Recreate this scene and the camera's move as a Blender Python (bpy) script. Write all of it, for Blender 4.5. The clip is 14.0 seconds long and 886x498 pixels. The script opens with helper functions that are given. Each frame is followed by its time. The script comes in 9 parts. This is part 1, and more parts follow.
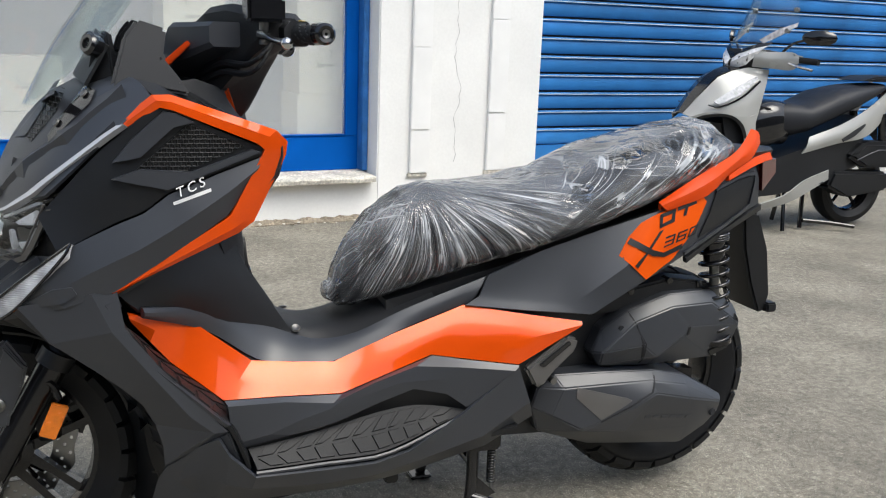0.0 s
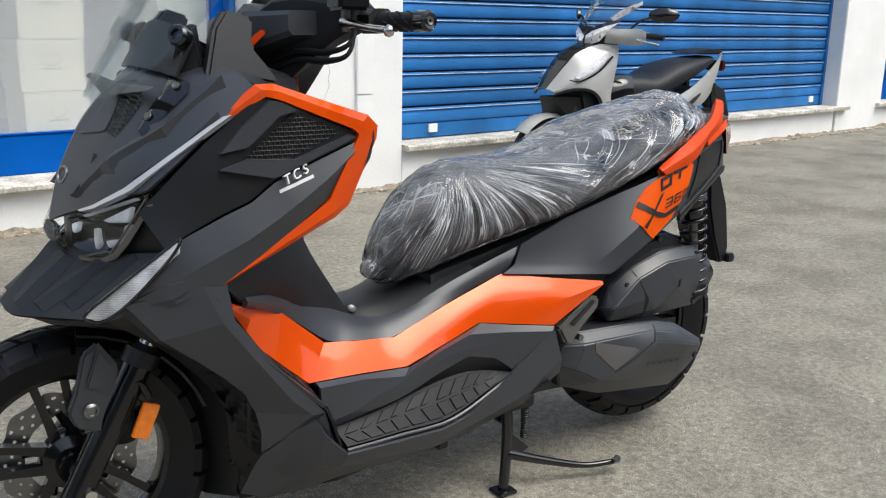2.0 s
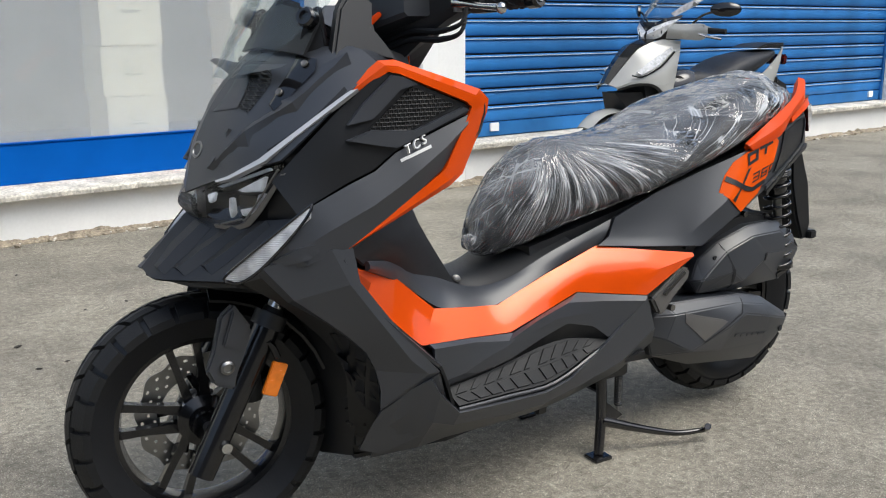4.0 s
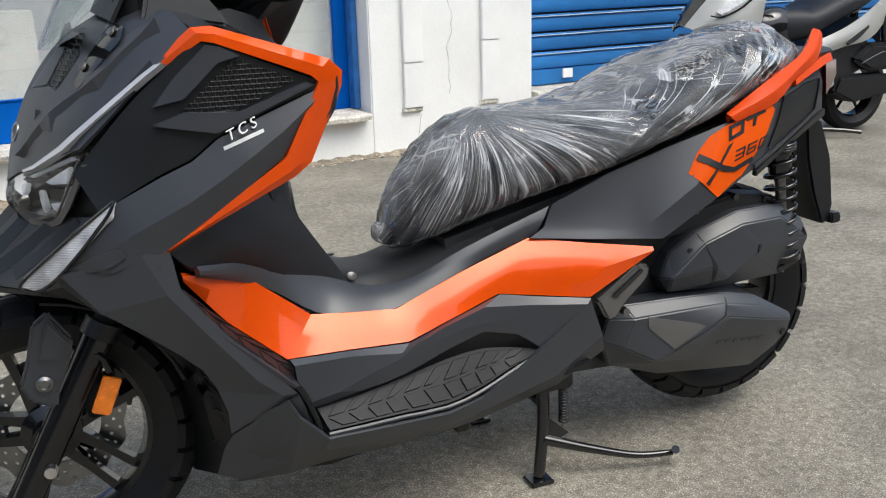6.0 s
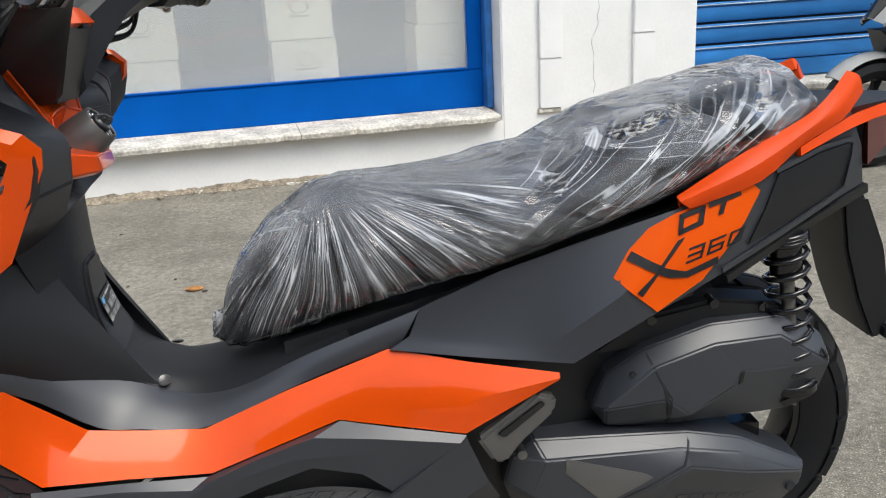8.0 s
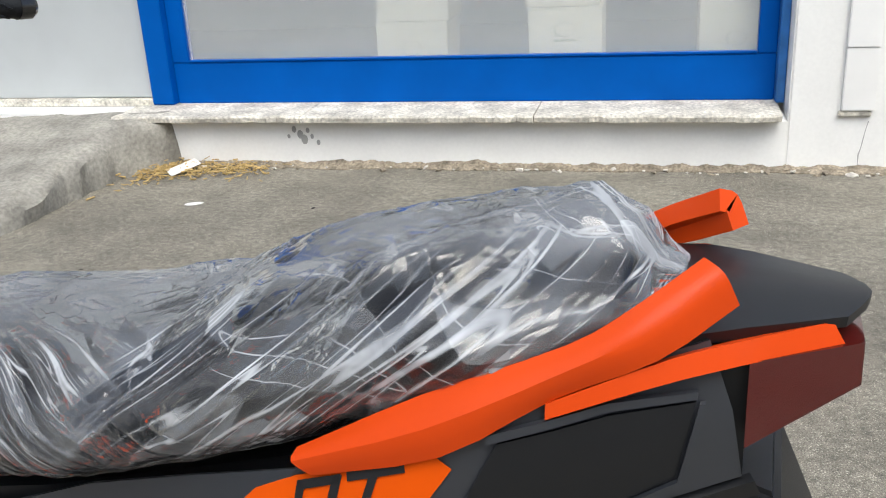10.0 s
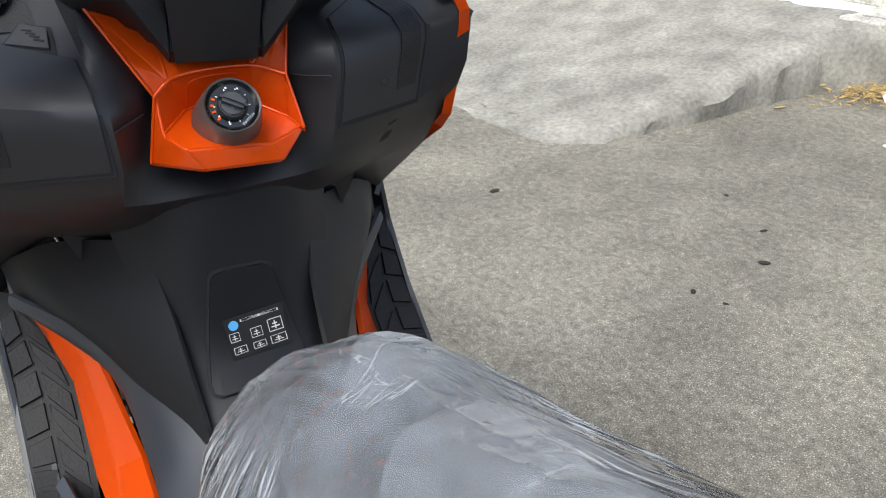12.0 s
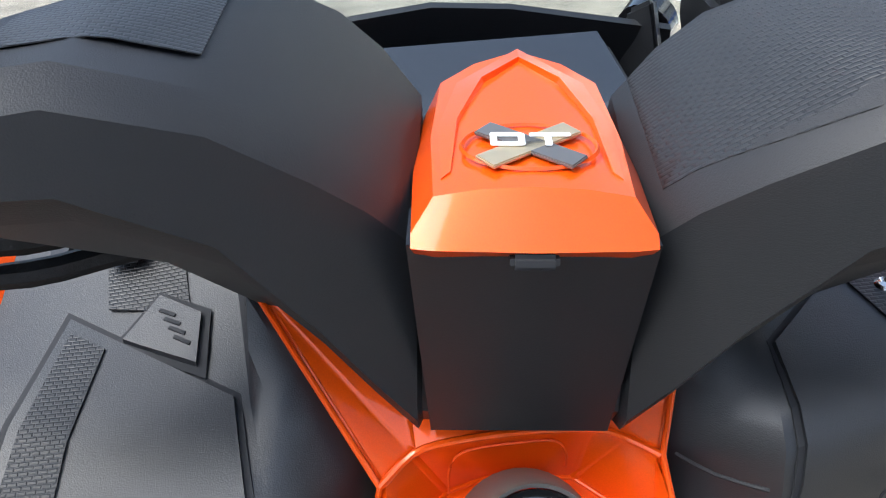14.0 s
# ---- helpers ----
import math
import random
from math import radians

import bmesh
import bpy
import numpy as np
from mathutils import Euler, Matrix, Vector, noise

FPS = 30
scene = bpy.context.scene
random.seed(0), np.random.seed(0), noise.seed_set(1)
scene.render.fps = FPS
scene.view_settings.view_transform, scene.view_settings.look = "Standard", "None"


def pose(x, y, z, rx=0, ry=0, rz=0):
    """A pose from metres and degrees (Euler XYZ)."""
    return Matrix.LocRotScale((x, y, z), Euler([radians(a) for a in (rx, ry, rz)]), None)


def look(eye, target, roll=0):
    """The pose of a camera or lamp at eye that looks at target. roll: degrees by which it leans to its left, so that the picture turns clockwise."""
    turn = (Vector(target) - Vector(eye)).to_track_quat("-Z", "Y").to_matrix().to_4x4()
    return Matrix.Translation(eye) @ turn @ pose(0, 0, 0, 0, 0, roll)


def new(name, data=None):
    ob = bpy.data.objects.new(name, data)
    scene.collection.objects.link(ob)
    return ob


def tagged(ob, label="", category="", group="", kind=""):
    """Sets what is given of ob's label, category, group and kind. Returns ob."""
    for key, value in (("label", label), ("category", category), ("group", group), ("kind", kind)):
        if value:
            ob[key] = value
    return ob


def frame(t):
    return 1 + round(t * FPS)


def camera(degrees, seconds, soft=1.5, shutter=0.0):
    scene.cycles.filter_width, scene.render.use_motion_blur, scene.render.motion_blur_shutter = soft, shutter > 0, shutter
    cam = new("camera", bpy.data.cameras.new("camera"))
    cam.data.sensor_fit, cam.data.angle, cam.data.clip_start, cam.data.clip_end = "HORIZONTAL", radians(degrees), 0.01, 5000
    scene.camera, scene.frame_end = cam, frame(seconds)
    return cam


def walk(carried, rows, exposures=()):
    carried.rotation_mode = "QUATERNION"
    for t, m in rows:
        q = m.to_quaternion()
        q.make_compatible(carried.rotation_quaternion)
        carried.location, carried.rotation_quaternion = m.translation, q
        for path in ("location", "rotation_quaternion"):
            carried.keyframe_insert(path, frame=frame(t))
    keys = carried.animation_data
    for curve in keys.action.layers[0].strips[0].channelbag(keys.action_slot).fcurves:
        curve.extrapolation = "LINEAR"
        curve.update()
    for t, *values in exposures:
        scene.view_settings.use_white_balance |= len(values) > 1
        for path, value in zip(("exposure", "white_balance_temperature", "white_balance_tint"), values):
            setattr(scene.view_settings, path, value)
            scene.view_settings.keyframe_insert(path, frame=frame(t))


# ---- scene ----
cam = camera(50.75, 14.0, soft=1.1)
PATH = [
    (0, pose(-0.729, -1.952, 1.136, 76.79, -2.04, -20.31)),
    (0.5, pose(-0.856, -1.909, 1.133, 77.09, -1.36, -24.75)),
    (1, pose(-0.979, -1.830, 1.152, 76.35, -1.50, -27.97)),
    (1.5, pose(-1.109, -1.788, 1.132, 76.12, -1.23, -30.51)),
    (2, pose(-1.265, -1.799, 1.129, 76.05, -1.13, -33.61)),
    (2.5, pose(-1.383, -1.835, 1.102, 76.46, -0.78, -35.08)),
    (3, pose(-1.466, -1.844, 1.088, 76.29, -0.53, -34.19)),
    (3.2, pose(-1.485, -1.844, 1.075, 76.39, -0.26, -33.50)),
    (4.25, pose(-1.387, -1.827, 1.071, 76.45, 0.25, -30.21)),
    (5.3, pose(-1.061, -1.779, 1.120, 74.22, 0.47, -26.02)),
    (5.5, pose(-0.993, -1.767, 1.127, 73.45, 0.62, -24.99)),
    (6, pose(-0.839, -1.759, 1.094, 72.94, 1.56, -22.79)),
    (6.5, pose(-0.662, -1.700, 1.121, 72.09, 1.88, -20.18)),
    (7, pose(-0.472, -1.644, 1.150, 72.22, 2.42, -15.69)),
    (7.5, pose(-0.214, -1.568, 1.169, 71.90, 2.81, -10.00)),
    (8, pose(-0.048, -1.478, 1.151, 71.81, 2.71, -7.41)),
    (8.5, pose(0.114, -1.338, 1.170, 70.89, 2.98, -3.34)),
    (9, pose(0.355, -1.180, 1.177, 71.00, 3.15, 3.60)),
    (9.2, pose(0.458, -1.109, 1.182, 70.83, 3.22, 6.48)),
    (10.25, pose(0.835, -0.659, 1.195, 68.82, 2.74, 23.82)),
    (11.3, pose(0.799, -0.314, 1.197, 65.52, 2.19, 47.85)),
    (11.5, pose(0.745, -0.283, 1.198, 64.86, 2.24, 53.28)),
    (12, pose(0.553, -0.197, 1.204, 63.55, 2.20, 64.10)),
    (12.5, pose(0.361, -0.136, 1.192, 63.45, 2.41, 72.18)),
    (13, pose(0.186, -0.062, 1.209, 64.48, 3.50, 79.72)),
    (13.5, pose(0.044, -0.056, 1.214, 65.54, 3.12, 83.34)),
    (14, pose(-0.062, -0.057, 1.212, 66.72, 3.37, 83.74)),
]
walk(cam, PATH, exposures=[(t, e, k, 6) for t, e, k in ((0, 0.92, 6380), (3, 0.93, 6380), (6, 0.88, 6370), (9.2, 0.86, 6360), (11.3, 0.94, 6300), (12.2, 1.14, 6220), (12.8, 1.34, 6180), (13.3, 1.42, 6150), (14, 1.92, 6080))])

# ---- light ----
PHI = radians(6.4)                      # the shop front's heading against the parked scooter's
WALL = Matrix.Rotation(PHI, 4, "Z")


def nodes_of(owner):
    owner.use_nodes = True
    owner.node_tree.nodes.clear()
    return owner.node_tree


world = bpy.data.worlds.new("overcast_sky")
scene.world = world
wt = nodes_of(world)
sky = wt.nodes.new("ShaderNodeTexSky")
sky.sky_type, sky.sun_disc = "NISHITA", False
sky.sun_elevation, sky.sun_rotation = radians(58), radians(150)
sky.air_density, sky.dust_density, sky.ozone_density = 1.0, 4.0, 1.0
hsv = wt.nodes.new("ShaderNodeHueSaturation")
hsv.inputs["Saturation"].default_value = 0.85
bgd = wt.nodes.new("ShaderNodeBackground")
bgd.inputs["Strength"].default_value = 0.12
wout = wt.nodes.new("ShaderNodeOutputWorld")
wt.links.new(sky.outputs[0], hsv.inputs["Color"])
wt.links.new(hsv.outputs[0], bgd.inputs["Color"])
wt.links.new(bgd.outputs[0], wout.inputs[0])

sun_data = bpy.data.lights.new("sun", "SUN")
sun_data.energy, sun_data.angle, sun_data.color = 1.0, radians(44), (1.0, 0.985, 0.955)
sun = new("sun", sun_data)
sun.matrix_world = look((3.0, -5.2, 9.6), (0, 0, 0))


# ---- materials ----
def principled(name, color, rough=0.5, metal=0.0, coat=0.0, var=0.12, scale=6.0, bump=0.0, bscale=200.0, spec=0.5, speck=0.0, random=0.0):
    """Base colour with a broad and a fine variation, grain as bump, optional clear coat."""
    m = bpy.data.materials.new(name)
    t = nodes_of(m)
    out, p = t.nodes.new("ShaderNodeOutputMaterial"), t.nodes.new("ShaderNodeBsdfPrincipled")
    t.links.new(p.outputs[0], out.inputs[0])
    p.inputs["Roughness"].default_value, p.inputs["Metallic"].default_value = rough, metal
    p.inputs["Coat Weight"].default_value, p.inputs["Coat Roughness"].default_value = coat, 0.06
    p.inputs["Specular IOR Level"].default_value = spec
    co = t.nodes.new("ShaderNodeTexCoord")
    n1 = t.nodes.new("ShaderNodeTexNoise")
    n1.inputs["Scale"].default_value, n1.inputs["Detail"].default_value = scale, 8
    t.links.new(co.outputs["Object"], n1.inputs["Vector"])
    ramp = t.nodes.new("ShaderNodeValToRGB")
    ramp.color_ramp.elements[0].position, ramp.color_ramp.elements[1].position = 0.3, 0.7
    ramp.color_ramp.elements[0].color = (*[c * (1 - var) for c in color], 1)
    ramp.color_ramp.elements[1].color = (*[min(1, c * (1 + var)) for c in color], 1)
    t.links.new(n1.outputs["Fac"], ramp.inputs[0])
    last = ramp.outputs[0]
    if speck:
        n2 = t.nodes.new("ShaderNodeTexNoise")
        n2.inputs["Scale"].default_value, n2.inputs["Detail"].default_value = bscale, 3
        t.links.new(co.outputs["Object"], n2.inputs["Vector"])
        mp = t.nodes.new("ShaderNodeMapRange")
        mp.inputs["From Min"].default_value, mp.inputs["From Max"].default_value = 0.3, 0.7
        mp.inputs["To Min"].default_value, mp.inputs["To Max"].default_value = 1 - speck, 1 + speck
        t.links.new(n2.outputs["Fac"], mp.inputs["Value"])
        mx = t.nodes.new("ShaderNodeMix")
        mx.data_type, mx.blend_type = "RGBA", "MULTIPLY"
        mx.inputs[0].default_value = 1
        t.links.new(last, mx.inputs[6])
        t.links.new(mp.outputs[0], mx.inputs[7])
        last = mx.outputs[2]
    if random:
        oi = t.nodes.new("ShaderNodeObjectInfo")
        mp2 = t.nodes.new("ShaderNodeMapRange")
        mp2.inputs["To Min"].default_value, mp2.inputs["To Max"].default_value = 1 - random, 1 + random
        t.links.new(oi.outputs["Random"], mp2.inputs["Value"])
        mx2 = t.nodes.new("ShaderNodeMix")
        mx2.data_type, mx2.blend_type = "RGBA", "MULTIPLY"
        mx2.inputs[0].default_value = 1
        t.links.new(last, mx2.inputs[6])
        t.links.new(mp2.outputs[0], mx2.inputs[7])
        last = mx2.outputs[2]
    t.links.new(last, p.inputs["Base Color"])
    if bump:
        n3 = t.nodes.new("ShaderNodeTexNoise")
        n3.inputs["Scale"].default_value, n3.inputs["Detail"].default_value = bscale, 5
        t.links.new(co.outputs["Object"], n3.inputs["Vector"])
        b = t.nodes.new("ShaderNodeBump")
        b.inputs["Strength"].default_value, b.inputs["Distance"].default_value = bump, 0.004
        t.links.new(n3.outputs["Fac"], b.inputs["Height"])
        t.links.new(b.outputs[0], p.inputs["Normal"])
    rr = t.nodes.new("ShaderNodeMapRange")
    rr.inputs["To Min"].default_value, rr.inputs["To Max"].default_value = max(0, rough - 0.07), min(1, rough + 0.07)
    t.links.new(n1.outputs["Fac"], rr.inputs["Value"])
    t.links.new(rr.outputs[0], p.inputs["Roughness"])
    return m


def clear(name, tint=(1, 1, 1), rough=0.02, haze=0.0, gloss=1.45):
    """Thin clear sheet: see-through, with a Fresnel gloss and a little milky haze."""
    m = bpy.data.materials.new(name)
    t = nodes_of(m)
    out = t.nodes.new("ShaderNodeOutputMaterial")
    tr, gl, fr, mix = (t.nodes.new(k) for k in ("ShaderNodeBsdfTransparent", "ShaderNodeBsdfGlossy", "ShaderNodeLayerWeight", "ShaderNodeMixShader"))
    tr.inputs[0].default_value = (*tint, 1)
    gl.inputs["Roughness"].default_value = rough
    fr.inputs["Blend"].default_value = 0.5
    steep, share = t.nodes.new("ShaderNodeMath"), t.nodes.new("ShaderNodeMath")
    steep.operation, share.operation = "POWER", "MULTIPLY_ADD"
    base = ((gloss - 1) / (gloss + 1)) ** 2
    steep.inputs[1].default_value, share.inputs[1].default_value, share.inputs[2].default_value = 5.0, 0.85 - base, base
    t.links.new(fr.outputs["Facing"], steep.inputs[0])
    t.links.new(steep.outputs[0], share.inputs[0])
    t.links.new(share.outputs[0], mix.inputs[0])
    t.links.new(tr.outputs[0], mix.inputs[1])
    t.links.new(gl.outputs[0], mix.inputs[2])
    last = mix
    if haze:
        df, mix2 = t.nodes.new("ShaderNodeBsdfDiffuse"), t.nodes.new("ShaderNodeMixShader")
        df.inputs[0].default_value = (0.8, 0.82, 0.85, 1)
        mix2.inputs[0].default_value = haze
        t.links.new(mix.outputs[0], mix2.inputs[1])
        t.links.new(df.outputs[0], mix2.inputs[2])
        last = mix2
    t.links.new(last.outputs[0], out.inputs[0])
    return m


def ground_material():
    m = principled("worn_concrete", (0.345, 0.322, 0.268), 0.9, var=0.16, scale=0.7, bump=1.0, bscale=300, speck=0.85)
    t = m.node_tree
    p = next(n for n in t.nodes if n.type == "BSDF_PRINCIPLED")
    src = p.inputs["Base Color"].links[0].from_socket
    co = next(n for n in t.nodes if n.type == "TEX_COORD")
    vo = t.nodes.new("ShaderNodeTexVoronoi")
    vo.inputs["Scale"].default_value = 150
    t.links.new(co.outputs["Object"], vo.inputs["Vector"])
    rp = t.nodes.new("ShaderNodeValToRGB")
    rp.color_ramp.elements[0].position, rp.color_ramp.elements[1].position = 0.16, 0.3
    rp.color_ramp.elements[0].color, rp.color_ramp.elements[1].color = (0.70, 0.67, 0.59, 1), (0.14, 0.133, 0.117, 1)
    t.links.new(vo.outputs["Distance"], rp.inputs[0])
    mx = t.nodes.new("ShaderNodeMix")
    mx.data_type = "RGBA"
    mx.inputs[0].default_value = 0.52
    t.links.new(src, mx.inputs[6])
    t.links.new(rp.outputs[0], mx.inputs[7])
    st = t.nodes.new("ShaderNodeTexNoise")
    st.inputs["Scale"].default_value, st.inputs["Detail"].default_value, st.inputs["Roughness"].default_value = 1.9, 10, 0.68
    t.links.new(co.outputs["Object"], st.inputs["Vector"])
    r2 = t.nodes.new("ShaderNodeValToRGB")
    r2.color_ramp.elements[0].position, r2.color_ramp.elements[1].position = 0.36, 0.6
    r2.color_ramp.elements[0].color, r2.color_ramp.elements[1].color = (0.7, 0.69, 0.67, 1), (1.14, 1.13, 1.1, 1)
    t.links.new(st.outputs["Fac"], r2.inputs[0])
    m2 = t.nodes.new("ShaderNodeMix")
    m2.data_type, m2.blend_type = "RGBA", "MULTIPLY"
    m2.inputs[0].default_value = 1
    t.links.new(mx.outputs[2], m2.inputs[6])
    t.links.new(r2.outputs[0], m2.inputs[7])
    # coarse grit and small dark pits between the stains
    gr = t.nodes.new("ShaderNodeTexNoise")
    gr.inputs["Scale"].default_value, gr.inputs["Detail"].default_value, gr.inputs["Roughness"].default_value = 42, 6, 0.75
    t.links.new(co.outputs["Object"], gr.inputs["Vector"])
    r3 = t.nodes.new("ShaderNodeValToRGB")
    r3.color_ramp.elements[0].position, r3.color_ramp.elements[1].position = 0.36, 0.62
    r3.color_ramp.elements[0].color, r3.color_ramp.elements[1].color = (0.62, 0.61, 0.6, 1), (1.2, 1.19, 1.17, 1)
    t.links.new(gr.outputs["Fac"], r3.inputs[0])
    m3 = t.nodes.new("ShaderNodeMix")
    m3.data_type, m3.blend_type = "RGBA", "MULTIPLY"
    m3.inputs[0].default_value = 1
    t.links.new(m2.outputs[2], m3.inputs[6])
    t.links.new(r3.outputs[0], m3.inputs[7])
    t.links.new(m3.outputs[2], p.inputs["Base Color"])
    return m


def weave_material():
    """Moulded grip: rows of short raised dashes, each row set off from the last."""
    m = principled("grained_grip_panel", (0.012, 0.0125, 0.014), 0.45, spec=0.4)
    t = m.node_tree
    p = next(n for n in t.nodes if n.type == "BSDF_PRINCIPLED")
    co = next(n for n in t.nodes if n.type == "TEX_COORD")
    mp = t.nodes.new("ShaderNodeMapping")
    mp.inputs["Rotation"].default_value = (0, radians(-45), radians(90))
    t.links.new(co.outputs["Object"], mp.inputs["Vector"])
    br = t.nodes.new("ShaderNodeTexBrick")
    br.offset = 0.5
    for k, v in (("Scale", 1.0), ("Mortar Size", 0.0007), ("Mortar Smooth", 1.0), ("Brick Width", 0.0046), ("Row Height", 0.0024)):
        br.inputs[k].default_value = v
    br.inputs["Color1"].default_value = br.inputs["Color2"].default_value = (0.016, 0.017, 0.019, 1)
    br.inputs["Mortar"].default_value = (0.012, 0.0128, 0.0145, 1)
    t.links.new(mp.outputs[0], br.inputs["Vector"])
    t.links.new(br.outputs["Color"], p.inputs["Base Color"])
    b = t.nodes.new("ShaderNodeBump")
    b.invert = True
    b.inputs["Strength"].default_value, b.inputs["Distance"].default_value = 0.4, 0.0008
    t.links.new(br.outputs["Fac"], b.inputs["Height"])
    t.links.new(b.outputs[0], p.inputs["Normal"])
    return m


def hex_mesh_material():
    """Honeycomb of staggered dark holes between raised black bars."""
    m = principled("black_honeycomb_mesh", (0.012, 0.0125, 0.014), 0.4)
    t = m.node_tree
    p = next(n for n in t.nodes if n.type == "BSDF_PRINCIPLED")
    co = next(n for n in t.nodes if n.type == "TEX_COORD")
    mp = t.nodes.new("ShaderNodeMapping")
    mp.inputs["Rotation"].default_value = (radians(90), 0, 0)
    t.links.new(co.outputs["Object"], mp.inputs["Vector"])
    br = t.nodes.new("ShaderNodeTexBrick")
    br.offset = 0.5
    for k, v in (("Scale", 1.0), ("Mortar Size", 0.0019), ("Mortar Smooth", 0.9), ("Brick Width", 0.0092), ("Row Height", 0.0078)):
        br.inputs[k].default_value = v
    br.inputs["Color1"].default_value = br.inputs["Color2"].default_value = (0.0015, 0.0015, 0.0015, 1)
    br.inputs["Mortar"].default_value = (0.02, 0.021, 0.023, 1)
    t.links.new(mp.outputs[0], br.inputs["Vector"])
    t.links.new(br.outputs["Color"], p.inputs["Base Color"])
    b = t.nodes.new("ShaderNodeBump")
    b.inputs["Strength"].default_value, b.inputs["Distance"].default_value = 1.0, 0.004
    t.links.new(br.outputs["Fac"], b.inputs["Height"])
    t.links.new(b.outputs[0], p.inputs["Normal"])
    return m


M = {}
M["ground"] = ground_material()
M["ramp"] = principled("pale_ramp_concrete", (0.285, 0.272, 0.238), 0.92, var=0.3, scale=5.2, bump=1.0, bscale=55, speck=0.22)
M["plaster"] = principled("white_plaster", (0.83, 0.83, 0.81), 0.85, var=0.05, scale=2.2, bump=0.12, bscale=60, speck=0.02)
M["strip"] = principled("white_strip_paint", (0.84, 0.84, 0.825), 0.7, var=0.04, scale=5, bump=0.2, bscale=70)
M["sill"] = principled("weathered_sill", (0.58, 0.55, 0.48), 0.8, var=0.35, scale=9, bump=1.0, bscale=60, speck=0.35)
M["rubble"] = principled("crumbled_mortar", (0.26, 0.22, 0.165), 0.95, var=0.45, scale=18, bump=1.0, bscale=90, speck=0.4)
M["rubble_pale"] = principled("broken_plaster", (0.55, 0.52, 0.47), 0.9, var=0.3, scale=20, bump=0.8, bscale=80, speck=0.2)
M["blue"] = principled("blue_frame_paint", (0.0006, 0.088, 0.40), 0.5, var=0.1, scale=4, bump=0.05, bscale=30, spec=0.1)
M["blue_worn"] = principled("faded_blue_post", (0.03, 0.16, 0.45), 0.5, var=0.35, scale=9, bump=0.12, bscale=40)
M["shutter"] = principled("blue_shutter_paint", (0.028, 0.155, 0.41), 0.45, var=0.3, scale=2.6, bump=0.08, bscale=60, random=0.14, spec=0.22)
M["shutter_lip"] = principled("painted_lip_highlight", (0.5, 0.58, 0.66), 0.45, var=0.25, scale=4)
M["dark_gap"] = principled("dark_joint", (0.012, 0.013, 0.016), 0.8)
M["door_grey"] = principled("pale_door_panel", (0.5, 0.53, 0.54), 0.45, var=0.05, scale=3)
M["shop_wall"] = principled("shop_inside_wall", (0.68, 0.69, 0.67), 0.9, var=0.1, scale=2)
M["card"] = principled("cardboard", (0.80, 0.72, 0.58), 0.85, var=0.08, scale=4, bump=0.1, bscale=60)
M["card_print"] = principled("faded_print_on_card", (0.52, 0.46, 0.36), 0.85, var=0.08, scale=4)
M["card_dark"] = principled("grey_board", (0.36, 0.36, 0.35), 0.8, var=0.08, scale=3)
# the pane's pale haze puts the reflected sky into the glass colour
M["pane"] = clear("window_pane", (0.92, 0.95, 0.95), 0.03, haze=0.25, gloss=1.6)
M["straw"] = principled("dry_straw", (0.5, 0.36, 0.15), 0.9, var=0.3, scale=30, random=0.3)
M["paper"] = principled("paper_scrap", (0.75, 0.74, 0.72), 0.85, var=0.05, scale=8)
M["litter"] = principled("dark_litter", (0.03, 0.026, 0.022), 0.9, var=0.3, scale=40)
M["leaf"] = principled("dry_leaf", (0.42, 0.2, 0.06), 0.8, var=0.3, scale=40)
M["grey"] = principled("satin_dark_grey_paint", (0.026, 0.029, 0.036), 0.40, var=0.06, scale=3, bump=0.02, bscale=900, spec=0.8)
M["black"] = principled("grained_black_plastic", (0.0050, 0.0058, 0.0076), 0.44, var=0.1, scale=4, bump=0.06, bscale=1100, spec=0.55)
M["gloss_black"] = principled("gloss_black_plastic", (0.008, 0.008, 0.009), 0.12, coat=0.5, var=0.1, scale=5)
M["display"] = principled("dark_display_glass", (0.01, 0.011, 0.014), 0.06, coat=1.0, var=0.05, scale=5)
M["rubber"] = principled("tyre_rubber", (0.0065, 0.007, 0.008), 0.55, var=0.2, scale=14, bump=0.2, bscale=260, speck=0.15, spec=0.36)
M["tyre_wall"] = principled("tyre_sidewall", (0.005, 0.0058, 0.0078), 0.42, var=0.3, scale=11, bump=0.1, bscale=200, spec=0.4)
M["rim"] = principled("black_rim_enamel", (0.006, 0.006, 0.007), 0.22, metal=0.2, coat=0.4, var=0.1, scale=8)
M["orange"] = principled("pearl_orange_paint", (0.74, 0.076, 0.002), 0.32, metal=0.2, coat=0.7, var=0.05, scale=5, bump=0.02, bscale=1200, speck=0.05, spec=0.1)
M["orange_matt"] = principled("matt_orange_paint", (0.62, 0.06, 0.006), 0.5, coat=0.1, var=0.06, scale=5, spec=0.1)
M["orange_decal"] = principled("orange_decal_film", (0.70, 0.085, 0.002), 0.5, var=0.04, scale=5, spec=0.1)
M["decal_black"] = principled("black_decal_film", (0.018, 0.018, 0.02), 0.45, var=0.05, scale=6, spec=0.3)
M["seat"] = principled("black_seat_vinyl", (0.012, 0.0135, 0.018), 0.5, var=0.12, scale=9, bump=0.25, bscale=420, spec=0.35)
M["chrome"] = principled("polished_metal", (0.62, 0.62, 0.61), 0.18, metal=1.0, var=0.08, scale=10)
M["steel"] = principled("brushed_steel", (0.26, 0.26, 0.255), 0.34, metal=1.0, var=0.15, scale=18, bump=0.05, bscale=300)
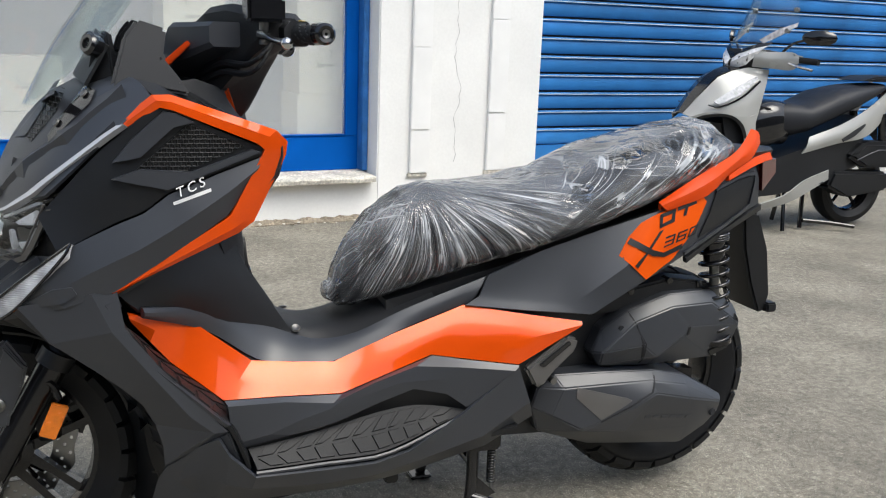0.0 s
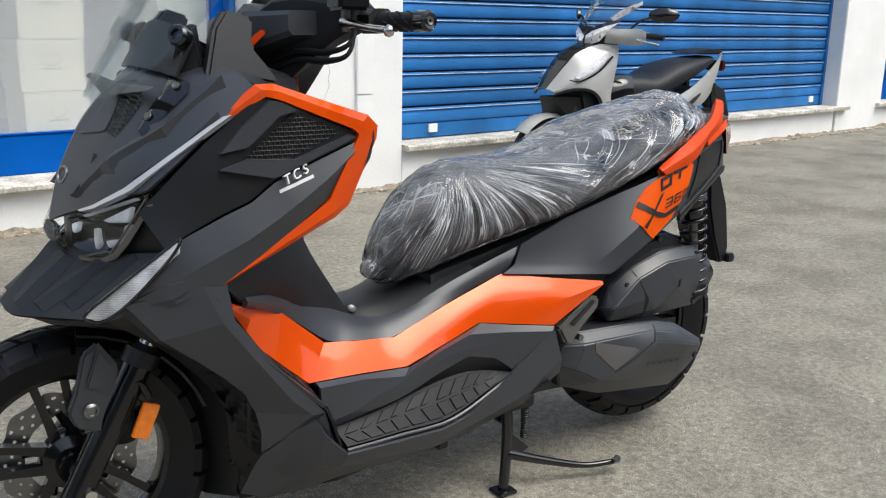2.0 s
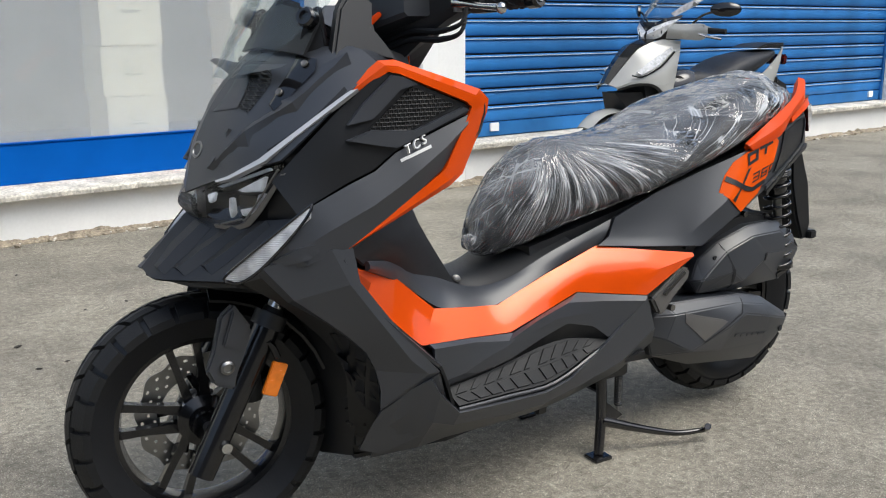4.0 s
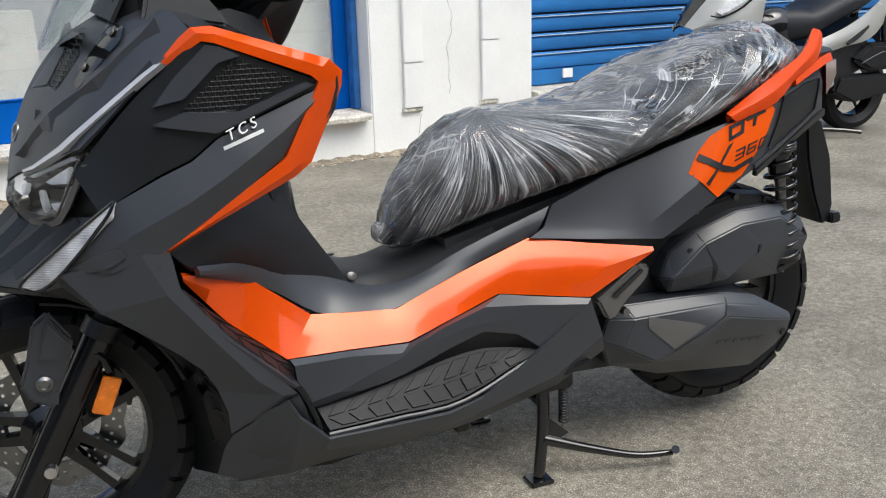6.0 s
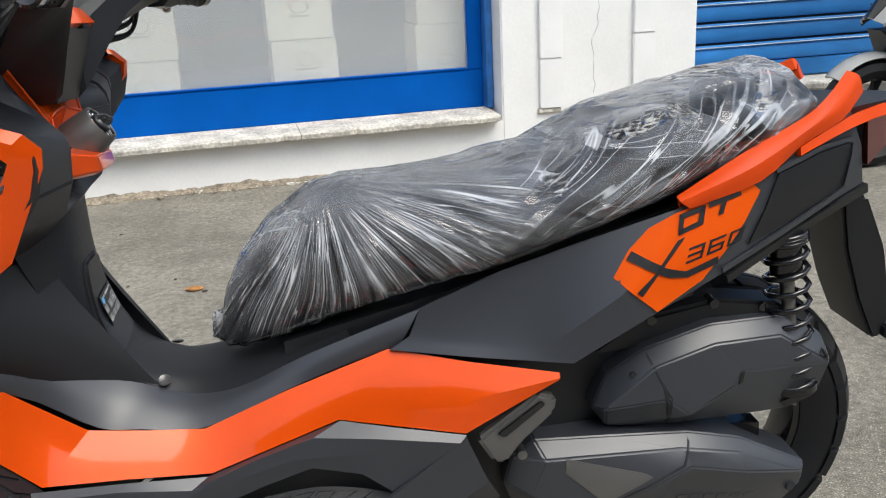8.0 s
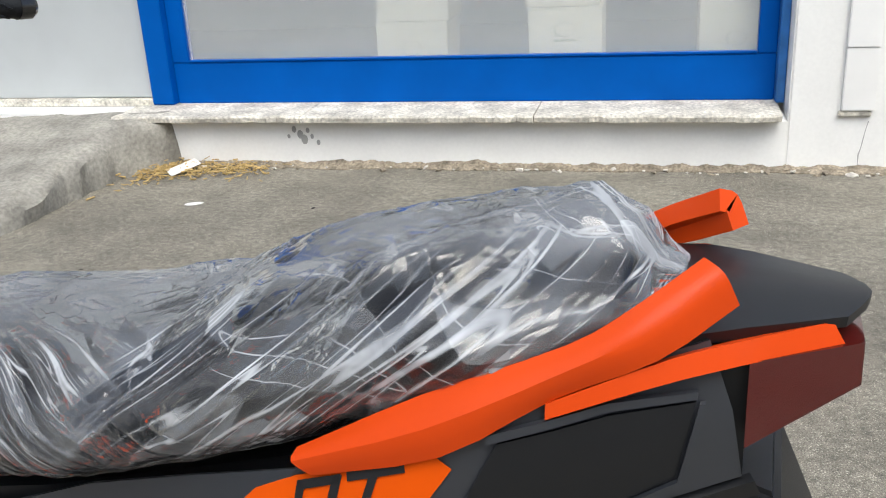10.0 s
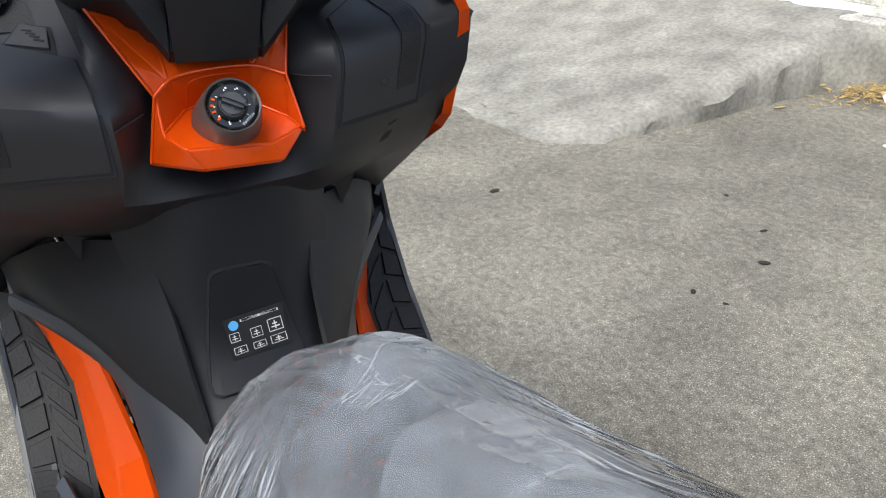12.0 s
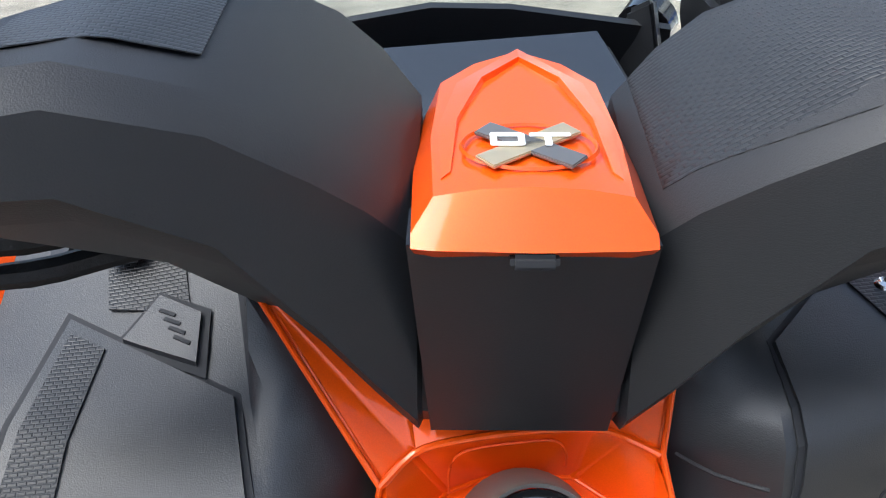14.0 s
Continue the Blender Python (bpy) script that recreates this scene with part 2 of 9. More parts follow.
M["titan"] = principled("dark_satin_metal", (0.17, 0.165, 0.16), 0.42, metal=0.7, var=0.1, scale=10)
M["amber"] = principled("amber_reflector", (0.8, 0.2, 0.01), 0.25, coat=0.6, var=0.12, scale=60, bump=0.4, bscale=300)
M["lens"] = clear("clear_lamp_lens", (0.97, 0.98, 0.99), 0.02, haze=0.0, gloss=1.3)
M["lamp_inner"] = principled("lamp_reflector", (0.86, 0.87, 0.89), 0.14, metal=0.15, coat=0.7, var=0.2, scale=60, bump=0.5, bscale=120)
M["knob"] = principled("satin_dark_knob", (0.045, 0.046, 0.05), 0.26, coat=0.3, var=0.1, scale=40, spec=0.6)
M["shield"] = principled("grained_charcoal_plastic", (0.0135, 0.0150, 0.0180), 0.46, var=0.12, scale=5, bump=0.14, bscale=1300, spec=0.65)
M["cover"] = principled("grained_black_cover", (0.0080, 0.0090, 0.0112), 0.52, var=0.12, scale=5, bump=0.14, bscale=1300, spec=0.45)
M["strip_lens"] = principled("pale_light_guide", (0.50, 0.51, 0.54), 0.22, metal=0.1, coat=0.5, var=0.08, scale=9)


def rib_material():
    """Clear lens over a reflector with fine upright ribs."""
    m = principled("ribbed_clear_lens", (0.60, 0.61, 0.63), 0.18, metal=0.15, coat=0.8, var=0.5, scale=14)
    t = m.node_tree
    p = next(n for n in t.nodes if n.type == "BSDF_PRINCIPLED")
    co, wv, bp = t.nodes.new("ShaderNodeTexCoord"), t.nodes.new("ShaderNodeTexWave"), t.nodes.new("ShaderNodeBump")
    wv.bands_direction = "Z"
    wv.inputs["Scale"].default_value, wv.inputs["Distortion"].default_value = 80, 3.0
    bp.inputs["Strength"].default_value, bp.inputs["Distance"].default_value = 0.45, 0.0015
    t.links.new(co.outputs["Object"], wv.inputs["Vector"])
    t.links.new(wv.outputs["Fac"], bp.inputs["Height"])
    t.links.new(bp.outputs[0], p.inputs["Normal"])
    return m


M["rib_lens"] = rib_material()
M["white_lens"] = principled("ribbed_white_lens", (0.42, 0.43, 0.45), 0.2, metal=0.4, coat=0.7, var=0.35, scale=60, bump=0.9, bscale=190)
M["screen"] = clear("windscreen_acrylic", (0.9, 0.93, 0.93), 0.02, haze=0.008, gloss=1.4)
M["mesh"] = hex_mesh_material()
M["weave"] = weave_material()
M["white_print"] = principled("white_print", (0.75, 0.75, 0.74), 0.5, var=0.03)
M["red_switch"] = principled("red_switch", (0.65, 0.03, 0.02), 0.4)
M["yellow_switch"] = principled("yellow_switch", (0.8, 0.55, 0.02), 0.4)
M["blue_print"] = principled("blue_print", (0.1, 0.4, 0.75), 0.4)
M["gold"] = principled("pale_gold_badge", (0.5, 0.42, 0.28), 0.35, metal=0.7)
M["s2_white"] = principled("pearl_grey_white_paint", (0.36, 0.362, 0.345), 0.25, coat=0.6, var=0.03, scale=3)
M["yard_wall"] = principled("dark_light_block", (0.08, 0.081, 0.08), 0.9, var=0.2, scale=0.8, bump=0.2, bscale=20)
M["taillight"] = principled("dark_red_lens", (0.07, 0.005, 0.004), 0.15, coat=0.7, var=0.1, scale=8)


# ---- building helpers ----
def part(name, bm, material, parent=None, label="", smooth=32, m=None):
    """One mesh object out of a bmesh, under a thing or a part."""
    bmesh.ops.recalc_face_normals(bm, faces=bm.faces)
    me = bpy.data.meshes.new(name)
    bm.to_mesh(me)
    bm.free()
    if m is not None:
        me.transform(m)
    me.materials.append(material)
    if smooth:
        me.shade_smooth()
        me.set_sharp_from_angle(angle=radians(smooth))
    ob = new(name, me)
    if parent is not None:
        ob.parent = parent
    if label:
        ob["label"] = label
    return ob


def thing(name, label, category, m=None, group="", kind=""):
    ob = new(name)
    ob.empty_display_size = 0.05
    if m is not None:
        ob.matrix_world = m
    return tagged(ob, label, category, group, kind)


def add_box(bm, lo, hi, bevel=0.0, m=None, seg=2):
    r = bmesh.ops.create_cube(bm, size=1)["verts"]
    for v in r:
        v.co = Vector([lo[i] + (v.co[i] + 0.5) * (hi[i] - lo[i]) for i in range(3)])
    if m is not None:
        bmesh.ops.transform(bm, matrix=m, verts=r)
    if bevel:
        es = list({e for v in r for e in v.link_edges})
        bmesh.ops.bevel(bm, geom=es, offset=bevel, segments=seg, affect="EDGES", clamp_overlap=True)
    return bm


def block(lo, hi, bevel=0.0, m=None):
    return add_box(bmesh.new(), lo, hi, bevel, m)


def add_rod(bm, a, b, r, r2=None, n=16, cap=True):
    a, b = Vector(a), Vector(b)
    d = b - a
    q = d.to_track_quat("Z", "Y").to_matrix().to_4x4()
    bmesh.ops.create_cone(bm, cap_ends=cap, segments=n, radius1=r, radius2=r if r2 is None else r2, depth=d.length,
                          matrix=Matrix.Translation((a + b) / 2) @ q)
    return bm


def rod(a, b, r, r2=None, n=16):
    return add_rod(bmesh.new(), a, b, r, r2, n)


def spline(pts, k):
    """Catmull-Rom through the points, k steps a span."""
    p = [Vector(v) for v in pts]
    if k <= 1:
        return p
    p = [2 * p[0] - p[1]] + p + [2 * p[-1] - p[-2]]
    out = []
    for i in range(1, len(p) - 2):
        for j in range(k):
            t = j / k
            a, b, c, d = p[i - 1], p[i], p[i + 1], p[i + 2]
            out.append(0.5 * (2 * b + (c - a) * t + (2 * a - 5 * b + 4 * c - d) * t * t + (3 * b - a - 3 * c + d) * t ** 3))
    return out + [p[-2]]


def straight(pts, k):
    p = [Vector(v) for v in pts]
    return [p[i].lerp(p[i + 1], j / k) for i in range(len(p) - 1) for j in range(k)] + [p[-1]]


def tube(pts, r, n=10, k=6):
    """A round cable, bar or hose along a smooth line; r is a radius or one for each point."""
    line = spline(pts, k)
    rs = [r] * len(line) if not isinstance(r, (list, tuple)) else [r[min(len(r) - 1, i // k)] + (r[min(len(r) - 1, i // k + 1)] - r[min(len(r) - 1, i // k)]) * (i % k) / k for i in range(len(line))]
    bm = bmesh.new()
    rings, up = [], Vector((0.13, 0.37, 0.92))
    for i, c in enumerate(line):
        d = (line[min(i + 1, len(line) - 1)] - line[max(i - 1, 0)]).normalized()
        x = d.cross(up).normalized()
        y = x.cross(d)
        rings.append([bm.verts.new(c + rs[i] * (math.cos(2 * math.pi * j / n) * x + math.sin(2 * math.pi * j / n) * y)) for j in range(n)])
    for a, b in zip(rings, rings[1:]):
        for j in range(n):
            bm.faces.new((a[j], a[(j + 1) % n], b[(j + 1) % n], b[j]))
    bm.faces.new(rings[0][::-1])
    bm.faces.new(rings[-1])
    return bm


def skin(rings, closed=True, caps=True):
    """A body lofted over rings of points of equal count."""
    bm = bmesh.new()
    vs = [[bm.verts.new(c) for c in ring] for ring in rings]
    n = len(vs[0])
    for a, b in zip(vs, vs[1:]):
        for j in range(n if closed else n - 1):
            bm.faces.new((a[j], a[(j + 1) % n], b[(j + 1) % n], b[j]))
    if caps and closed:
        bm.faces.new(vs[0][::-1])
        bm.faces.new(vs[-1])
    return bm


def sheet(rails, side=-1, thick=0.006, along=3, across=3, curved=True, crown=0.0, out=None):
    """A moulded panel: a surface over rails of (along, half width, height), with thickness towards the middle plane."""
    f = spline if curved else straight
    rows = [f([(x, side * w, z) for x, w, z in r], along) for r in rails]
    cols = [f([row[i] for row in rows], across) for i in range(len(rows[0]))]
    nu, nv = len(cols), len(cols[0])
    nrm = []
    for i in range(nu):
        line = []
        for j in range(nv):
            du = cols[min(i + 1, nu - 1)][j] - cols[max(i - 1, 0)][j]
            dv = cols[i][min(j + 1, nv - 1)] - cols[i][max(j - 1, 0)]
            c = du.cross(dv)
            line.append(c.normalized() if c.length > 1e-12 else Vector((0, side, 0)))
        nrm.append(line)
    total = sum((v for line in nrm for v in line), Vector())
    flip = -1 if total.dot(Vector(out) if out else Vector((0, side, 0))) < 0 else 1
    bm = bmesh.new()
    top = [[bm.verts.new(cols[i][j] + flip * nrm[i][j] * crown * math.sin(math.pi * j / (nv - 1))) for j in range(nv)] for i in range(nu)]
    low = [[bm.verts.new(cols[i][j] - flip * nrm[i][j] * thick) for j in range(nv)] for i in range(nu)]

    def quad(*v):
        try:
            bm.faces.new(v)
        except ValueError:
            pass
    for i in range(nu - 1):
        for j in range(nv - 1):
            quad(top[i][j], top[i + 1][j], top[i + 1][j + 1], top[i][j + 1])
            quad(low[i][j + 1], low[i + 1][j + 1], low[i + 1][j], low[i][j])
    for i in range(nu - 1):
        quad(top[i][0], low[i][0], low[i + 1][0], top[i + 1][0])
        quad(top[i + 1][-1], low[i + 1][-1], low[i][-1], top[i][-1])
    for j in range(nv - 1):
        quad(top[0][j + 1], low[0][j + 1], low[0][j], top[0][j])
        quad(top[-1][j], low[-1][j], low[-1][j + 1], top[-1][j + 1])
    bmesh.ops.remove_doubles(bm, verts=bm.verts, dist=0.0002)
    return bm


def plate(outline, depth, bevel=0.002, seg=2):
    """A flat or slightly warped plate: an outline of places, extruded by the vector depth."""
    bm = bmesh.new()
    vs = [bm.verts.new(Vector(p)) for p in outline]
    face = bm.faces.new(vs)
    r = bmesh.ops.extrude_face_region(bm, geom=[face])
    bmesh.ops.translate(bm, vec=Vector(depth), verts=[g for g in r["geom"] if isinstance(g, bmesh.types.BMVert)])
    if bevel:
        bmesh.ops.bevel(bm, geom=[e for e in bm.edges], offset=bevel, segments=seg, affect="EDGES", clamp_overlap=True)
    return bm


def lathe(profile, n=48, m=None):
    """Spins (radius, height) about z; m places it."""
    bm = bmesh.new()
    rings = [[bm.verts.new((r * math.cos(2 * math.pi * j / n), r * math.sin(2 * math.pi * j / n), h)) for j in range(n)] for r, h in profile]
    for a, b in zip(rings, rings[1:]):
        for j in range(n):
            bm.faces.new((a[j], a[(j + 1) % n], b[(j + 1) % n], b[j]))
    if profile[0] != profile[-1]:
        bm.faces.new(rings[0][::-1])
        bm.faces.new(rings[-1])
    else:
        bmesh.ops.remove_doubles(bm, verts=bm.verts, dist=1e-6)
    if m is not None:
        bm.transform(m)
    return bm


def letters(text, size, m, material, parent, name, depth=0.0008, shear=0.0, spacing=1.0):
    cu = bpy.data.curves.new(name, "FONT")
    cu.body, cu.size, cu.extrude, cu.align_x, cu.align_y = text, size, depth, "CENTER", "CENTER"
    cu.shear, cu.space_character = shear, spacing
    tmp = new(name + "_source", cu)
    me = bpy.data.meshes.new_from_object(tmp.evaluated_get(bpy.context.evaluated_depsgraph_get()))
    bpy.data.objects.remove(tmp)
    me.transform(m)
    me.materials.clear()
    me.materials.append(material)
    ob = new(name, me)
    ob.parent = parent
    return ob


def facing(place, normal, up=(0, 0, 1), turn=0):
    """The pose of something flat whose face looks along normal, its top towards up."""
    z = Vector(normal).normalized()
    x = Vector(up).cross(z).normalized()
    y = z.cross(x)
    m = Matrix((x, y, z)).transposed().to_4x4()
    return Matrix.Translation(place) @ m @ pose(0, 0, 0, 0, 0, turn)


# ---- setting: ground ----
def make_ground():
    bm = bmesh.new()
    bmesh.ops.create_grid(bm, x_segments=2, y_segments=2, size=400)
    ob = part("ground", bm, M["ground"], smooth=0)
    return tagged(ob, "worn light grey concrete yard with stains and grit", "ground", kind="structure")


make_ground()


def rough_slab(name, outline, top, drop, material, seed, label):
    """A raised, sloping slab with a broken edge; top(x, y) gives its height."""
    rng = random.Random(seed)
    pts = []
    for (x0, y0), (x1, y1) in zip(outline, outline[1:] + outline[:1]):
        n = max(2, int(math.hypot(x1 - x0, y1 - y0) / 0.05))
        for i in range(n):
            j = 0.012
            pts.append((x0 + (x1 - x0) * i / n + rng.uniform(-j, j), y0 + (y1 - y0) * i / n + rng.uniform(-j, j)))
    bm = bmesh.new()
    cx, cy = sum(p[0] for p in pts) / len(pts), sum(p[1] for p in pts) / len(pts)
    rows = []
    for k, (inset, down) in enumerate(((0.17, 0.0), (0.11, 0.006), (0.05, 0.026), (0.0, 0.062))):
        row = []
        for i, (x, y) in enumerate(pts):
            dx, dy = cx - x, cy - y
            d = math.hypot(dx, dy)
            q = inset * (0.6 + 0.8 * abs(noise.noise((x * 5, y * 5, k)))) + 0.03 * noise.noise((x * 9, y * 9, 4 + k))
            px_, py_ = x + dx / d * q, y + dy / d * q
            row.append(bm.verts.new((px_, py_, max(0.004, top(x, y) - down * (0.9 + 0.7 * noise.noise((x * 7, y * 7, 2 + k)) + rng.uniform(-0.12, 0.12))))))
        rows.append(row)
    rows.append([bm.verts.new((x, y - drop * (0.6 + 0.5 * noise.noise((x * 6, y * 6, 9))), -0.02)) for x, y in pts])
    bm.faces.new(rows[0])
    for up_row, low_row in zip(rows, rows[1:]):
        for i in range(len(pts)):
            k = (i + 1) % len(pts)
            bm.faces.new((up_row[i], up_row[k], low_row[k], low_row[i]))
    bmesh.ops.triangulate(bm, faces=[f for f in bm.faces if len(f.verts) > 4])
    return tagged(part(name, bm, material, smooth=50), label, "ramp", kind="structure")


# ---- setting: shop front (built along the wall, turned as one) ----
def wall_part(name, bm, material, label="", category="", parent=None, smooth=0, kind="structure"):
    ob = part(name, bm, material, parent, smooth=smooth)
    if parent is None:
        ob.matrix_world = WALL
        tagged(ob, label, category, kind=kind)
    return ob


FACE, SH, WIN = 3.33, 3.526, 3.57        # faces of masonry, shutters and window, from the wall's own origin
TOP = 3.7
bm = block((-1.95, FACE, -0.02), (1.254, FACE + 0.5, 0.225), 0.006)
wall_part("wall_north_plinth", bm, M["plaster"], "white painted low wall under the shop window, chipped at the ground", "wall")
bm = block((1.254, FACE, -0.02), (2.384, FACE + 0.6, TOP), 0.008)
wall_part("wall_north_pier", bm, M["plaster"], "white plastered pier between window and shutter, cracked", "wall")
bm = block((2.384, FACE + 0.01, -0.02), (8.2, FACE + 0.5, 0.245), 0.006)
wall_part("wall_north_shutter_plinth", bm, M["plaster"], "white low wall under the roller shutter, dirty at the foot", "wall")
bm = block((8.221, FACE, -0.02), (9.216, FACE + 0.6, TOP), 0.008)
wall_part("wall_north_far_pier", bm, M["plaster"], "white plastered pier between the two shutters", "wall")
bm = block((9.216, FACE + 0.01, -0.02), (14.5, FACE + 0.5, 0.245), 0.006)
wall_part("wall_north_far_plinth", bm, M["plaster"], "white low wall under the far roller shutter", "wall")
bm = block((-9.0, FACE, 2.75), (1.254, FACE + 0.6, TOP), 0.008)
wall_part("wall_north_lintel", bm, M["plaster"], "white plastered wall over the shop window", "wall")
bm = block((2.384, FACE, 2.85), (8.221, FACE + 0.6, TOP), 0.008)
wall_part("wall_north_shutter_lintel", bm, M["plaster"], "white plastered wall over the shutter", "wall")
bm = block((9.216, FACE, 2.85), (14.5, FACE + 0.6, TOP), 0.008)
wall_part("wall_north_far_lintel", bm, M["plaster"], "white plastered wall over the far shutter", "wall")
bm = block((14.5, FACE, -0.02), (20, FACE + 0.6, TOP), 0.008)
wall_part("wall_north_end", bm, M["plaster"], "white plastered end of the shop front", "wall")
bm = block((-9.0, FACE, -0.02), (-4.2, FACE + 0.6, 2.75), 0.008)
wall_part("wall_north_left", bm, M["plaster"], "white plastered wall beside the shop door", "wall")
bm = block((-9.0, FACE + 0.02, TOP), (20, 9.5, TOP + 0.2), 0.01)
wall_part("roof", bm, M["plaster"], "flat pale roof slab of the shop", "roof")

# unseen dark walls behind and beside the way, added to block horizon light
for nm, lo, hi in (("wall_south", (-16, -11.3, -0.02), (22, -11.0, 5.6)), ("wall_west", (-16.3, -11.0, -0.02), (-16.0, 5.6, 5.0)), ("wall_east", (22.0, -11.0, -0.02), (22.3, 5.6, 5.0))):
    tagged(part(nm, block(lo, hi), M["yard_wall"], smooth=0), "plain dark wall, unseen, added to block horizon light", "wall", kind="structure")

# plaster strips, crack and pipe stubs on the pier
strips = []
for u in (1.452, 1.989):
    joint = 0.535 if u < 1.7 else 0.635
    high = 1.03 if u < 1.7 else 1.21
    for z0, z1, d in ((0.27, joint - 0.001, 0.024), (joint + 0.001, high - 0.001, 0.028), (high + 0.001, 2.9, 0.025)):
        bm = block((u + 0.01, FACE - d, z0), (u + 0.14, FACE + 0.01, z1), 0.004)
        strips.append(wall_part("trim_strip", bm, M["strip"], "white painted plaster strip on the pier", "trim"))
    bm = block((u + 0.0, FACE - 0.020, 0.245), (u + 0.13, FACE + 0.01, 0.268), 0.004)
    wall_part("trim_foot", bm, M["sill"], "broken foot of a plaster strip", "trim")


def crack(u, z0, z1, seed, width=0.004):
    rng = random.Random(seed)
    bm = bmesh.new()
    z, prev, x = z0, None, u
    while z < z1:
        x += rng.uniform(-0.014, 0.014)
        w = width * rng.uniform(0.35, 1.0)
        cur = (bm.verts.new((x - w / 2, FACE - 0.0015, z)), bm.verts.new((x + w / 2, FACE - 0.0015, z)))
        if prev:
            bm.faces.new((prev[0], prev[1], cur[1], cur[0]))
        prev = cur
        z += rng.uniform(0.02, 0.05)
    return wall_part("wall_crack", bm, M["card_dark"], "thin crack in the white plaster", "crack")


crack(1.77, 0.33, 2.3, 5)
crack(1.55, 0.0, 0.24, 6, 0.006)


def chipped_sill(name, u0, u1, front, back, z0, z1, seed, label):
    """Stone sill in slabs with an uneven, chipped front edge."""
    rng = random.Random(seed)
    root = None
    cuts, u = [u0], u0
    while u < u1 - 1.2:
        u += rng.uniform(0.9, 1.3)
        cuts.append(u)
    cuts.append(u1)
    root = thing(name, label, "sill", WALL, kind="structure")
    for a, b in zip(cuts, cuts[1:]):
        n = int((b - a) / 0.04)
        rings = []
        for i in range(n + 1):
            x = a + 0.002 + (b - a - 0.004) * i / n
            f, d = front + rng.uniform(-0.006, 0.006) + (0.018 if rng.random() < 0.06 else 0), rng.uniform(0, 0.004)
            rings.append([(x, f + 0.006, z1 - d), (x, f, z1 - 0.008 - d), (x, f + rng.uniform(0, 0.006), z0 + 0.004), (x, f + 0.01, z0), (x, back, z0), (x, back, z1)])
        part("sill_slab", skin(rings), M["sill"], root, smooth=25)
    return root


chipped_sill("window_sill", -1.95, 1.225, 3.245, 3.58, 0.232, 0.268, 3, "weathered cream stone sill with a chipped front edge")
chipped_sill("shutter_sill", 2.39, 8.42, 3.27, 3.53, 0.246, 0.288, 4, "weathered cream stone sill under the blue shutter")
chipped_sill("far_shutter_sill", 9.1, 14.5, 3.27, 3.53, 0.246, 0.288, 8, "weathered cream stone sill under the far shutter")


def crumbled_foot(u0, u1, seed):
    """Broken mortar where the low wall meets the ground: a ragged bank with lumps in it."""
    rng = random.Random(seed)
    rings, n = [], int((u1 - u0) / 0.018)
    for i in range(n + 1):
        u = u0 + (u1 - u0) * i / n
        h = 0.022 + 0.030 * max(0, noise.noise((u * 2.2, 0, 1))) + 0.012 * noise.noise((u * 13, 3, 1)) + rng.uniform(-0.004, 0.004)
        d = 0.030 + 0.035 * noise.noise((u * 3.1, 5, 2)) + rng.uniform(-0.006, 0.006)
        rings.append([(u, FACE + 0.01, h + 0.004), (u, FACE - 0.006, h + rng.uniform(-0.004, 0.004)), (u, FACE - 0.012 - d * 0.35, h * 0.55), (u, FACE - 0.014 - max(0.004, d), 0.003), (u, FACE - 0.014 - max(0.004, d), -0.01), (u, FACE + 0.01, -0.01)])
    wall_part("wall_foot_bank", skin(rings), M["rubble"], "brown crumbling mortar bank along the foot of the white wall", "rubble", smooth=20, kind="stuff")
    for mt, step, lo, hi in (("rubble", 0.05, 0.006, 0.02), ("rubble_pale", 0.11, 0.006, 0.022)):
        bm = bmesh.new()
        u = u0
        while u < u1:
            s = rng.uniform(lo, hi)
            p = Vector((u, FACE - rng.uniform(0.012, 0.085), rng.uniform(0.0, 0.012)))
            r = bmesh.ops.create_icosphere(bm, subdivisions=1, radius=s, matrix=Matrix.Translation(p) @ Matrix.Rotation(rng.uniform(0, 3), 4, "Z") @ Matrix.Diagonal((rng.uniform(0.8, 1.9), rng.uniform(0.5, 1), rng.uniform(0.25, 0.6), 1)))
            for v in r["verts"]:
                v.co += Vector((rng.uniform(-1, 1), rng.uniform(-1, 1), rng.uniform(-1, 1))) * s * 0.2
            u += rng.uniform(0.3, 1.7) * step
        wall_part("wall_foot_rubble", bm, M[mt], "crumbled mortar lumps along the foot of the white wall", "rubble", kind="stuff")


crumbled_foot(-1.9, 9.5, 11)


